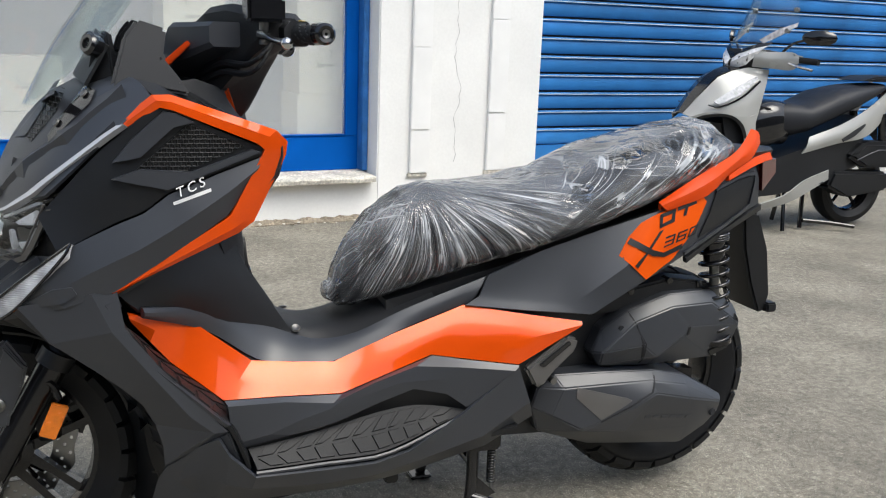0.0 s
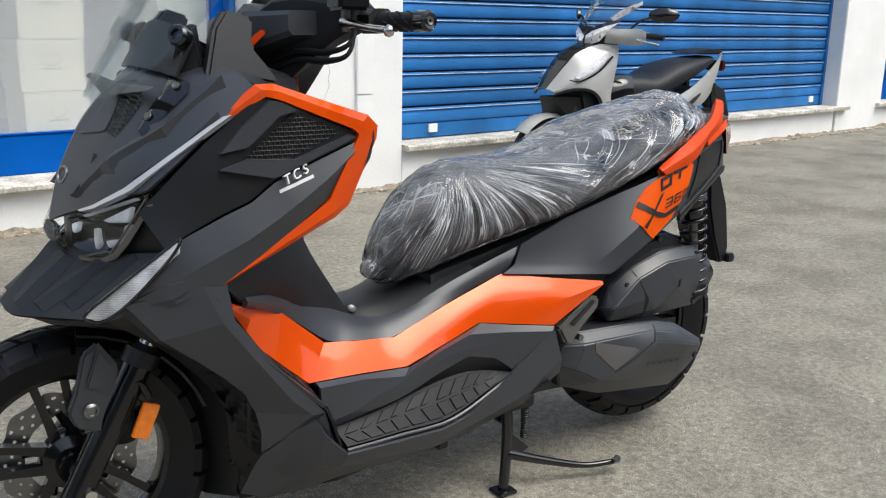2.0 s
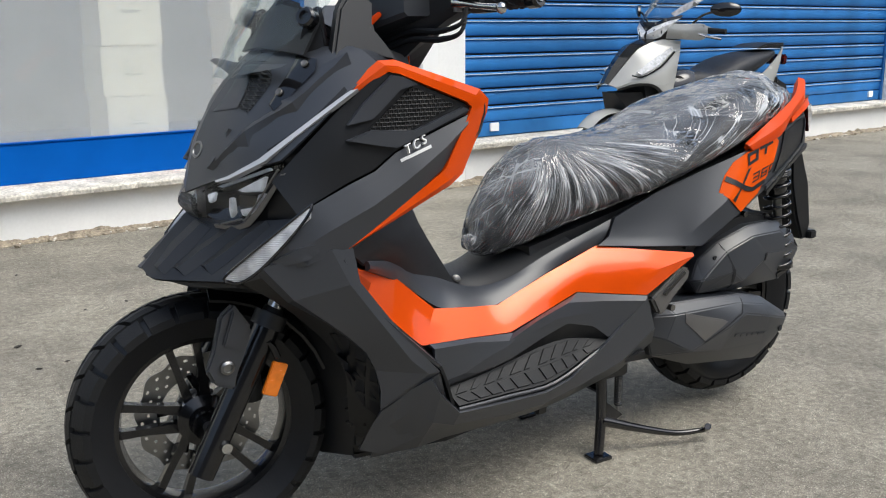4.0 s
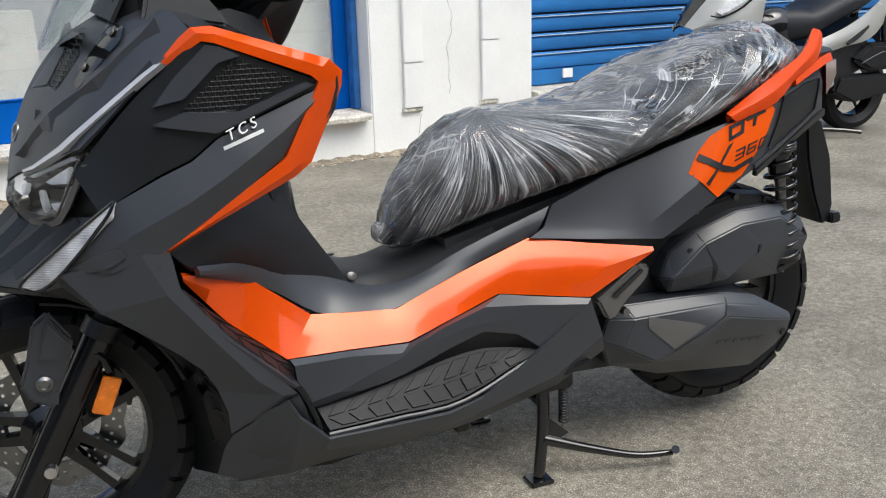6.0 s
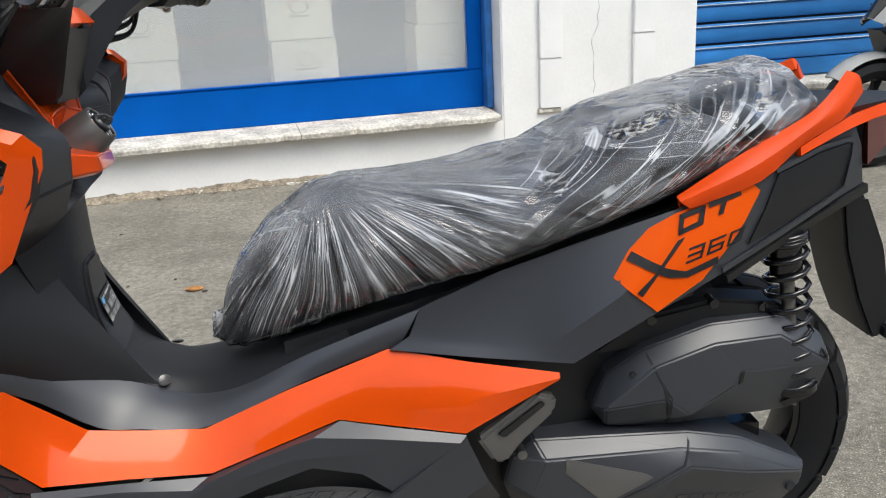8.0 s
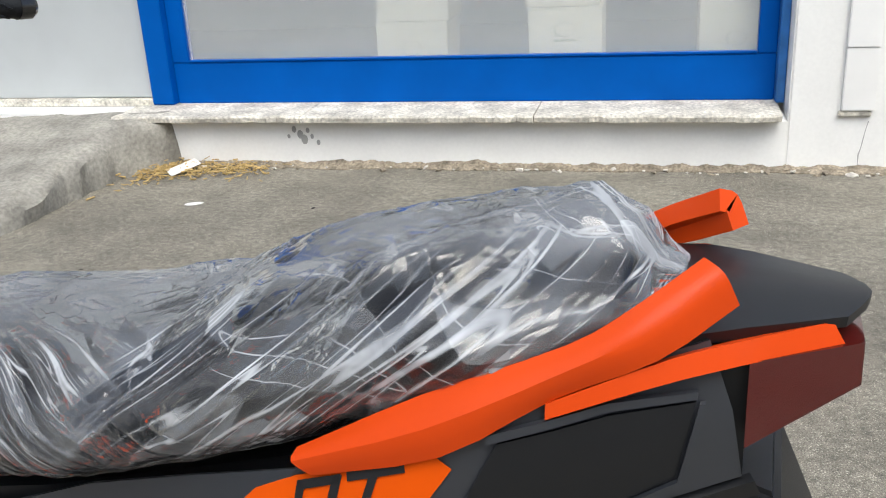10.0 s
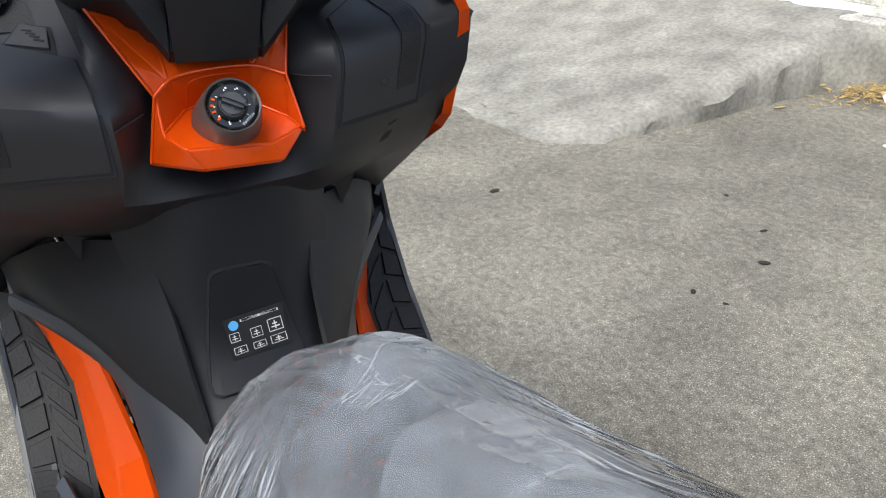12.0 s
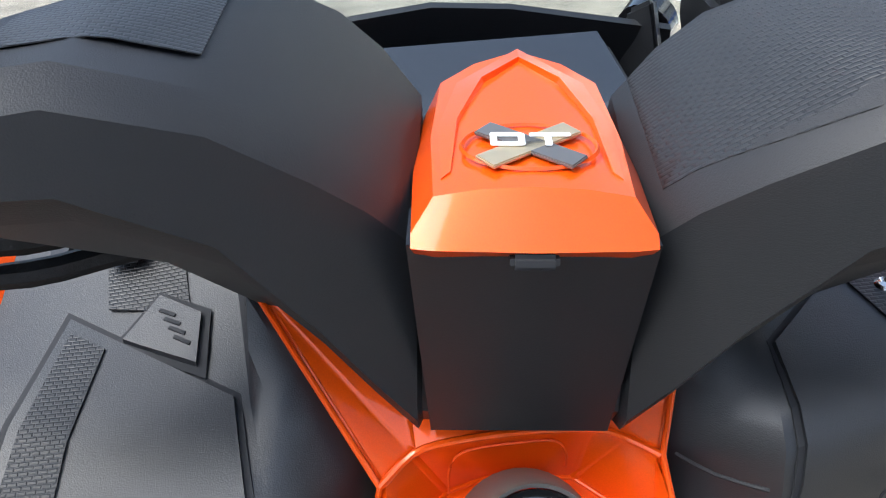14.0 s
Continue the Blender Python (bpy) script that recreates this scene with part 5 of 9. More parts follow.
for s in (-1, 1):
    b = part("screen_bracket", plate([(-0.745, s * 0.13, 0.99), (-0.722, s * 0.145, 1.10), (-0.70, s * 0.155, 1.11), (-0.688, s * 0.165, 1.02), (-0.70, s * 0.165, 0.985)], (0.012, -s * 0.008, 0), 0.003), M["black"], scooter, "black screen bracket")
    part("screen_bolt", lathe([(0.003, 0.004), (0.008, 0.004), (0.01, 0.012), (0.016, 0.012), (0.02, 0.006), (0.02, -0.012), (0.003, -0.012)], 24, facing((-0.724, s * 0.157, 1.088), (-0.75, s * 0.55, 0.3))), M["gloss_black"], b, "screen bolt on a rubber washer")
    wing = [(-0.700, 1.010), (-0.672, 1.105), (-0.648, 1.135), (-0.598, 1.120), (-0.606, 1.070), (-0.575, 1.030), (-0.560, 1.004), (-0.640, 1.018)]
    part("cowl_wing", plate([(x, s * (0.215 - 0.25 * (z - 1.0)), z) for x, z in wing], (0, -s * 0.03, 0), 0.006), M["black"], scooter, "black instrument cowl wing", 25)
    part("cowl_base", sheet([[(-0.66, 0.215, 1.034), (-0.62, 0.225, 1.026), (-0.585, 0.235, 1.004)], [(-0.63, 0.255, 1.010), (-0.60, 0.26, 0.998), (-0.58, 0.262, 0.985)]], s, 0.008), M["black"], scooter)
dash = part("instrument_panel", plate([(-0.70, -0.12, 1.085), (-0.70, 0.12, 1.085), (-0.60, 0.135, 1.035), (-0.60, -0.135, 1.035)], (0, 0, -0.02), 0.004), M["black"], scooter, "instrument housing")
part("display", plate([(-0.697, -0.112, 1.087), (-0.697, 0.112, 1.087), (-0.603, 0.126, 1.040), (-0.603, -0.126, 1.040)], (0.001, 0, 0.003), 0), M["display"], dash, "glossy dark display")
part("cowl_back", sheet([[(-0.74, -0.17, 1.02), (-0.76, 0, 1.03), (-0.74, 0.17, 1.02)], [(-0.70, -0.165, 1.09), (-0.715, 0, 1.115), (-0.70, 0.165, 1.09)]], 1, 0.006), M["black"], scooter)

# rider side of the leg shield
# lids: outer and inner edge, from the top over the bend to the foot
LIDS = {-1: ([(-0.542, 0.225, 0.985), (-0.474, 0.243, 0.962), (-0.444, 0.250, 0.942), (-0.440, 0.250, 0.918), (-0.447, 0.248, 0.858)], [(-0.477, 0.133, 0.964), (-0.436, 0.128, 0.939), (-0.419, 0.126, 0.920), (-0.416, 0.125, 0.900), (-0.421, 0.123, 0.854)]),
        1: ([(-0.518, 0.213, 0.995), (-0.450, 0.240, 0.975), (-0.430, 0.246, 0.958), (-0.427, 0.244, 0.940), (-0.439, 0.234, 0.869)], [(-0.455, 0.140, 0.975), (-0.424, 0.140, 0.957), (-0.413, 0.140, 0.942), (-0.409, 0.138, 0.922), (-0.413, 0.131, 0.865)])}


def on_lid(side, q, c, lift=0.0):
    """A place on a lid: q from its top to its foot, c from its outer to its inner edge."""
    o, i = LIDS[side]
    k = min(3, int(q * 4))
    a, b = (Vector(r[k]).lerp(Vector(r[k + 1]), q * 4 - k) for r in (o, i))
    return a.lerp(b, c) + Vector((0.75, 0, 0.66)) * lift


# leg shield round the lids: outer edge, the two lid edges, the edge of the orange tray, and the middle
RIM = {-1: [(-0.60, 0.270, 1.004), (-0.55, 0.280, 0.985), (-0.47, 0.286, 0.958), (-0.408, 0.288, 0.932), (-0.408, 0.288, 0.905), (-0.418, 0.288, 0.870), (-0.466, 0.288, 0.800), (-0.555, 0.284, 0.745), (-0.70, 0.270, 0.655)],
       1: [(-0.60, 0.270, 1.030), (-0.55, 0.284, 1.020), (-0.46, 0.290, 0.995), (-0.404, 0.292, 0.975), (-0.406, 0.292, 0.948), (-0.416, 0.292, 0.912), (-0.470, 0.292, 0.838), (-0.556, 0.290, 0.765), (-0.70, 0.276, 0.655)]}
TRAY = {-1: [(-0.545, 0.125, 1.030), (-0.492, 0.121, 1.012), (-0.476, 0.100, 0.972), (-0.464, 0.076, 0.925), (-0.461, 0.078, 0.895), (-0.460, 0.086, 0.850), (-0.447, 0.086, 0.800), (-0.478, 0.090, 0.765), (-0.54, 0.09, 0.72)],
        1: [(-0.545, 0.115, 1.030), (-0.470, 0.098, 0.985), (-0.460, 0.092, 0.955), (-0.452, 0.086, 0.926), (-0.454, 0.094, 0.900), (-0.446, 0.094, 0.862), (-0.447, 0.088, 0.800), (-0.478, 0.090, 0.765), (-0.54, 0.09, 0.72)]}
CORE = [(-0.58, 0, 1.03), (-0.58, 0, 1.0), (-0.56, 0, 0.97), (-0.55, 0, 0.945), (-0.545, 0, 0.90), (-0.52, 0, 0.845), (-0.442, 0, 0.800), (-0.464, 0, 0.765), (-0.52, 0, 0.72)]
HEAD = {-1: ((-0.62, 0.232, 1.014), (-0.585, 0.137, 1.024)), 1: ((-0.60, 0.232, 1.022), (-0.585, 0.142, 1.030))}
FOOT = {-1: ([(-0.468, 0.262, 0.815), (-0.512, 0.250, 0.775), (-0.61, 0.2, 0.72)], [(-0.436, 0.117, 0.808), (-0.492, 0.125, 0.760), (-0.56, 0.12, 0.72)]),
        1: ([(-0.476, 0.250, 0.832), (-0.522, 0.226, 0.772), (-0.61, 0.18, 0.72)], [(-0.436, 0.117, 0.808), (-0.492, 0.125, 0.760), (-0.56, 0.12, 0.72)])}


for s in (-1, 1):
    rails = [RIM[s]] + [[HEAD[s][k]] + [on_lid(s, q / 4, c, -0.004) for q in range(5)] + FOOT[s][k] for k, c in ((0, -0.09), (1, 1.09))] + [TRAY[s], CORE]
    shield = part("leg_shield", sheet(rails, s, 0.01, curved=False, along=2, across=2, out=(1, 0, 0.4)), M["shield"], scooter, "black inner leg shield", 38)
    body = surface([shield])
    edge = [[on_lid(s, q / 8, c, -0.0025) for q in range(9)] for c in (-0.035, 0.5, 1.035)]
    for row in edge:
        row[0], row[-1] = row[0] + Vector((-0.004, 0, 0.001)), row[-1] + Vector((0, 0, -0.004))
    part("lid_gap", sheet(edge, s, 0.006, curved=False, along=1, out=(1, 0, 0.4)), M["dark_gap"], scooter, "", 24)
    lid = part("glovebox_lid", sheet([[on_lid(s, q / 8, c) for q in range(9)] for c in (0, 0.25, 0.5, 0.75, 1)], s, 0.008, curved=False, along=1, across=1, out=(1, 0, 0.4)), M["shield"], scooter, "black glovebox lid bent over its edge", 40)
    band = (0.05, 0.26) if s < 0 else (0.05, 0.30)
    part("grip_texture", sheet([[on_lid(s, 0.03 + 0.90 * q / 24, c, 0.0016) for q in range(25)] for c in band], s, 0.0012, curved=False, along=1, out=(1, 0, 0.4)), M["weave"], lid, "grained strip", 40)
    lay_top("top_texture", [(-0.600, s * 0.212), (-0.580, s * 0.165), (-0.532, s * 0.158), (-0.546, s * 0.205)], body, M["weave"], scooter, "grained panel", 0.0003, 0.0008, 4)
    if s < 0:
        lay_top("button_gap", [(-0.522, -0.200), (-0.548, -0.176), (-0.528, -0.146), (-0.492, -0.148)], body, M["dark_gap"], scooter, "", 0.0004, 0.0012, 3)
        btn = lay_top("lid_button", [(-0.522, -0.194), (-0.543, -0.175), (-0.525, -0.151), (-0.499, -0.153)], body, M["shield"], scooter, "push button of the glovebox", 0.0012, 0.0035, 3)
        for k in range(4):
            lay_top("button_rib", [(-0.534 + 0.006 * k, -0.174 + 0.003 * k), (-0.528 + 0.006 * k, -0.165 + 0.003 * k), (-0.5265 + 0.006 * k, -0.166 + 0.003 * k), (-0.5325 + 0.006 * k, -0.175 + 0.003 * k)], surface([btn]), M["dark_gap"], btn, "", 0.0002, 0.0006, 1)
    else:
        part("lid_screw", lathe([(0.002, 0.001), (0.004, 0.0025), (0.0055, 0.001), (0.006, -0.004), (0.002, -0.004)], 16, facing(on_lid(1, 0.10, 0.14, 0.0005), (0.3, 0, 0.95))), M["chrome"], lid)
        part("lid_mark", lathe([(0.004, 0.0006), (0.0055, 0.0006), (0.0055, 0), (0.004, 0), (0.004, 0.0006)], 20, facing((-0.4125, 0.185, 0.905), (1, 0, 0.05))), M["dark_gap"], lid)
    if s > 0:
        part("recess", plate([(-0.462, 0.266, 1.009), (-0.452, 0.280, 0.998), (-0.428, 0.280, 0.988), (-0.430, 0.266, 0.998)], (-0.01, 0, -0.004), 0.002), M["dark_gap"], scooter)
        part("recess_screw", lathe([(0.002, 0.003), (0.006, 0.003), (0.007, -0.006), (0.002, -0.006)], 14, facing((-0.445, 0.272, 0.996), (0.5, 0.4, 0.8))), M["steel"], scooter)
    seam = [(-0.446, 0.088, 0.9205), (-0.425, 0.100, 0.9215), (-0.407, 0.120, 0.9225)] if s > 0 else [(-0.455, 0.078, 0.900), (-0.436, 0.095, 0.899), (-0.416, 0.112, 0.898)]
    part("shield_seam", tube([(x, s * w, z) for x, w, z in seam], 0.0012, 5, 2), M["dark_gap"], scooter)
# the far shoulder's outer edge is raised to fit the camera's view
for ob in scooter.children_recursive:
    base = ob.name.split(".")[0]
    if ob.type != "MESH" or base not in ("orange_trim", "side_fairing"):
        continue
    for v in ob.data.vertices:
        x, y, z = v.co
        if y < 0.05 or z < 0.66:
            continue
        k = min(max((y - 0.225) / 0.06, 0), 1)
        v.co.z = z + 0.043 * k * k * (3 - 2 * k) * min((z - 0.66) / 0.12, 1)

both("knee_panel", [
    [(-0.702, 0.266, 0.662), (-0.645, 0.238, 0.690), (-0.600, 0.202, 0.716), (-0.548, 0.152, 0.730), (-0.488, 0.102, 0.742)],
    [(-0.685, 0.260, 0.642), (-0.588, 0.215, 0.637), (-0.525, 0.168, 0.632), (-0.478, 0.125, 0.642), (-0.450, 0.088, 0.655)],
    [(-0.665, 0.256, 0.624), (-0.570, 0.178, 0.580), (-0.470, 0.128, 0.532), (-0.405, 0.094, 0.518), (-0.354, 0.080, 0.503)]], "cover", "black knee panel beside the tunnel", along=4, across=4, thick=0.006, smooth=40)

# orange dash piece and the ignition
def dash_panel():
    """Orange tray round the ignition: an arched back wall, a sunken floor and bevelled front facets."""
    arc = [(-0.450, -0.063, 0.919), (-0.456, -0.046, 0.931), (-0.456, -0.025, 0.936), (-0.456, 0.010, 0.937), (-0.456, 0.046, 0.934), (-0.454, 0.063, 0.928), (-0.444, 0.079, 0.922)]
    floor_ = [(-0.432, -0.064, 0.881), (-0.475, -0.029, 0.891), (-0.478, -0.007, 0.895), (-0.475, 0.041, 0.891), (-0.446, 0.079, 0.871), (-0.418, 0.084, 0.868), (-0.398, 0.044, 0.862), (-0.398, -0.049, 0.872)]
    outer = [(-0.444, -0.080, 0.847), (-0.398, -0.032, 0.845), (-0.396, 0.054, 0.840), (-0.422, 0.088, 0.864)]
    upper = [(-0.487, -0.117, 1.022), (-0.53, -0.05, 1.02), (-0.53, 0.05, 1.02), (-0.458, 0.092, 0.988)]
    bm = bmesh.new()
    a, f, o, u = ([bm.verts.new(p) for p in g] for g in (arc, floor_, outer, upper))
    for face in ((a[0], a[1], f[1], f[0]), (a[1], a[2], f[2], f[1]), (a[2], a[3], f[2]), (a[3], a[4], f[3], f[2]), (a[4], a[5], f[3]), (a[5], a[6], f[4], f[3]), (a[0], f[0], o[0]), (a[6], o[3], f[5], f[4]), (f[0], f[7], o[1], o[0]), (f[7], f[6], o[2], o[1]), (f[6], f[5], o[3], o[2]),
                 (f[0], f[1], f[2], f[7]), (f[2], f[3], f[6], f[7]), (f[3], f[4], f[5], f[6]), (a[0], a[1], a[2], u[1], u[0]), (a[2], a[3], a[4], u[2], u[1]), (a[4], a[5], a[6], u[3], u[2])):
        bm.faces.new(face)
    rim = [e for e in bm.edges if len(e.link_faces) == 1]
    r = bmesh.ops.extrude_edge_only(bm, edges=rim)
    bmesh.ops.translate(bm, vec=(-0.014, 0, -0.006), verts=[g for g in r["geom"] if isinstance(g, bmesh.types.BMVert)])
    bmesh.ops.recalc_face_normals(bm, faces=bm.faces)
    bmesh.ops.triangulate(bm, faces=[q for q in bm.faces if len(q.verts) > 4])
    hard = [e for e in bm.edges if len(e.link_faces) == 2 and e.calc_face_angle(0) > radians(10)]
    bmesh.ops.bevel(bm, geom=hard, offset=0.0028, segments=3, affect="EDGES", clamp_overlap=True)
    return part("dash_panel", bm, M["orange"], scooter, "glossy orange dash tray round the ignition", 30)


dp = dash_panel()
part("tray_bead", tube([(-0.449, -0.064, 0.919), (-0.455, -0.046, 0.932), (-0.455, -0.025, 0.937), (-0.455, 0.010, 0.938), (-0.455, 0.046, 0.935), (-0.453, 0.063, 0.929), (-0.443, 0.079, 0.923)], 0.0022, 8, 3), M["orange"], dp, "rounded bead along the tray")
for line in ([(-0.486, -0.117, 1.020), (-0.449, -0.064, 0.919), (-0.443, -0.080, 0.848)], [(-0.457, 0.092, 0.986), (-0.443, 0.080, 0.923), (-0.421, 0.088, 0.865)]):
    part("tray_bead", tube(line, 0.0018, 8, 1), M["orange"], dp, "rounded edge of the tray")
part("dash_flap_line", tube([(-0.466, -0.028, 0.898), (-0.460, -0.027, 0.918), (-0.4585, -0.018, 0.928), (-0.4575, 0.010, 0.930), (-0.458, 0.028, 0.928), (-0.460, 0.034, 0.918), (-0.470, 0.036, 0.902)], 0.0008, 5, 3), M["orange_matt"], dp)
IG = facing((-0.407, 0.0065, 0.905), (0.80, 0, 0.60))
ig = part("ignition_switch", lathe([(0.0282, -0.012), (0.0282, 0.011), (0.0300, 0.0125), (0.0312, 0.010), (0.0345, -0.012), (0.038, -0.038), (0.0282, -0.038), (0.0282, -0.012)], 40, IG), M["titan"], scooter, "ignition switch with a satin metal collar", 40)
part("switch_face", lathe([(0.001, 0.008), (0.024, 0.008), (0.0255, 0.009), (0.0275, 0.011), (0.0275, 0.0), (0.001, 0.0)], 40, IG), M["gloss_black"], ig, "black dial")
part("switch_ring", lathe([(0.012, 0.0085), (0.0165, 0.0085), (0.0165, 0.013), (0.015, 0.015), (0.012, 0.015), (0.012, 0.0085)], 36, IG), M["black"], ig)
part("switch_knob", block((-0.0048, -0.0150, 0.008), (0.0048, 0.0150, 0.028), 0.0035, IG @ pose(0, 0, 0, 0, 0, 58)), M["knob"], ig, "black turning knob", 30)
part("knob_base", lathe([(0.001, 0.018), (0.0125, 0.017), (0.0148, 0.014), (0.0152, 0.008), (0.001, 0.008)], 36, IG), M["knob"], ig, "round foot of the turning knob", 30)
for k in range(10):
    part("dial_tick", block((-0.0006, -0.0012, 0), (0.0006, 0.0012, 0.0005), 0, IG @ pose(0, 0, 0.0085, 0, 0, 36 * k + 12) @ pose(0, 0.0185, 0)), M["white_print"], ig, smooth=0)
for a in (150, 170, 190, 215):
    part("dial_mark", block((-0.0012, -0.002, 0), (0.0012, 0.002, 0.0006), 0, IG @ pose(0, 0, 0.0085, 0, 0, a - 90) @ pose(0, 0.0205, 0)), M["orange_decal"], ig, smooth=0)
for a in (60, 95, 250):
    part("dial_mark", block((-0.001, -0.001, 0), (0.001, 0.001, 0.0006), 0, IG @ pose(0, 0, 0.0085, 0, 0, a - 90) @ pose(0, 0.0205, 0)), M["white_print"], ig, smooth=0)
letters("IGNITION", 0.0040, IG @ pose(0, 0, 0.0085) @ pose(0.0135, -0.0175, 0.0004, 0, 0, 36), M["white_print"], ig, "dial_writing", 0.0002)

# tunnel with its hatch and warning label
tunnel = part("tunnel", sheet([
    [(-0.53, -0.14, 0.80), (-0.50, -0.125, 0.70), (-0.465, -0.11, 0.61), (-0.405, -0.092, 0.535), (-0.35, -0.084, 0.498), (-0.295, -0.092, 0.484), (-0.22, -0.112, 0.499), (-0.05, -0.125, 0.57)],
    [(-0.462, -0.075, 0.80), (-0.455, -0.070, 0.70), (-0.440, -0.068, 0.61), (-0.395, -0.062, 0.54), (-0.345, -0.06, 0.512), (-0.295, -0.06, 0.506), (-0.22, -0.07, 0.52), (-0.05, -0.08, 0.58)],
    [(-0.447, 0, 0.80), (-0.448, 0, 0.70), (-0.436, 0, 0.61), (-0.393, 0, 0.545), (-0.345, 0, 0.518), (-0.295, 0, 0.512), (-0.22, 0, 0.525), (-0.05, 0, 0.58)],
    [(-0.462, 0.075, 0.80), (-0.455, 0.070, 0.70), (-0.440, 0.068, 0.61), (-0.395, 0.062, 0.54), (-0.345, 0.06, 0.512), (-0.295, 0.06, 0.506), (-0.22, 0.07, 0.52), (-0.05, 0.08, 0.58)],
    [(-0.53, 0.14, 0.80), (-0.50, 0.125, 0.70), (-0.465, 0.11, 0.61), (-0.405, 0.092, 0.535), (-0.35, 0.084, 0.498), (-0.295, 0.092, 0.484), (-0.22, 0.112, 0.499), (-0.05, 0.125, 0.57)]], 1, 0.008, along=4, across=3, out=(1, 0, 1)), M["cover"], scooter, "grained black centre tunnel", 40)
def lay_back(name, outline, tree, material, parent, label="", lift=0.0005, thick=0.002, cuts=3):
    """A film or lid with an outline in (across, height), laid on what faces the rider."""
    bm = bmesh.new()
    f = bm.faces.new([bm.verts.new((0, y, z)) for y, z in outline])
    bmesh.ops.triangulate(bm, faces=[f])
    bmesh.ops.subdivide_edges(bm, edges=bm.edges[:], cuts=cuts, use_grid_fill=True)
    for v in bm.verts:
        hit = tree.ray_cast(Vector((-0.32, v.co.y, v.co.z)), Vector((-1, 0, 0)))
        v.co.x = (hit[0].x if hit[0] is not None else -0.43) + lift + thick
    r = bmesh.ops.extrude_face_region(bm, geom=bm.faces[:])
    bmesh.ops.translate(bm, vec=(-thick, 0, 0), verts=[g for g in r["geom"] if isinstance(g, bmesh.types.BMVert)])
    return part(name, bm, material, parent, label, 40)


lay_back("shield_slot", [(0.200, 0.840), (0.213, 0.844), (0.207, 0.815), (0.195, 0.812)], body, M["dark_gap"], scooter, "", 0.0002, 0.0008, 2)
HATCH = [(-0.026, 0.700), (0.024, 0.699), (0.034, 0.693), (0.057, 0.584), (0.058, 0.575), (0.050, 0.567), (-0.052, 0.558), (-0.060, 0.562), (-0.062, 0.572), (-0.039, 0.691), (-0.034, 0.698)]
lay_back("hatch_gap", [(y * 1.07, 0.63 + (z - 0.63) * 1.06) for y, z in HATCH], surface([tunnel]), M["dark_gap"], scooter, "", 0.0003, 0.001, 4)
hatch = lay_back("tunnel_hatch", HATCH, surface([tunnel]), M["black"], scooter, "black service hatch", 0.0012, 0.005, 4)
LB = facing((-0.4285, 0.004, 0.6187), (0.96, 0, 0.28), turn=4)
lab = part("warning_label", block((-0.037, -0.026, 0), (0.037, 0.026, 0.0007), 0, LB), M["decal_black"], hatch, "black warning label with white pictograms", 0)
part("label_globe", lathe([(0.001, 0.0012), (0.006, 0.0012), (0.006, 0), (0.001, 0)], 16, LB @ pose(-0.026, 0.016, 0)), M["blue_print"], lab)
for x0, y0, ww, hh in ((-0.017, 0.018, 0.048, 0.003), (-0.034, -0.004, 0.012, 0.011), (-0.033, -0.02, 0.016, 0.009), (-0.008, -0.006, 0.014, 0.012), (-0.009, -0.02, 0.016, 0.008), (0.014, -0.006, 0.018, 0.016), (0.013, -0.021, 0.02, 0.01)):
    fr = bmesh.new()
    for a, b, c, d in ((0, 0, 1, 0.05), (0, 0.95, 1, 1), (0, 0, 0.04, 1), (0.96, 0, 1, 1), (0.2, 0.30, 0.8, 0.38), (0.3, 0.55, 0.65, 0.63), (0.45, 0.15, 0.52, 0.8)):
        add_box(fr, (x0 + a * ww, y0 + b * hh, 0.0006), (x0 + c * ww, y0 + d * hh, 0.0011))
    fr.transform(LB)
    part("label_bar", fr, M["white_print"], lab, smooth=0)
for s in (-1, 1):
    part("floor_screw", lathe([(0.002, 0.001), (0.006, 0.002), (0.009, 0.003), (0.011, 0.0), (0.002, -0.003)], 18, facing((-0.345, s * 0.078, 0.509), (0, s * 0.5, 0.87))), M["titan"], scooter)

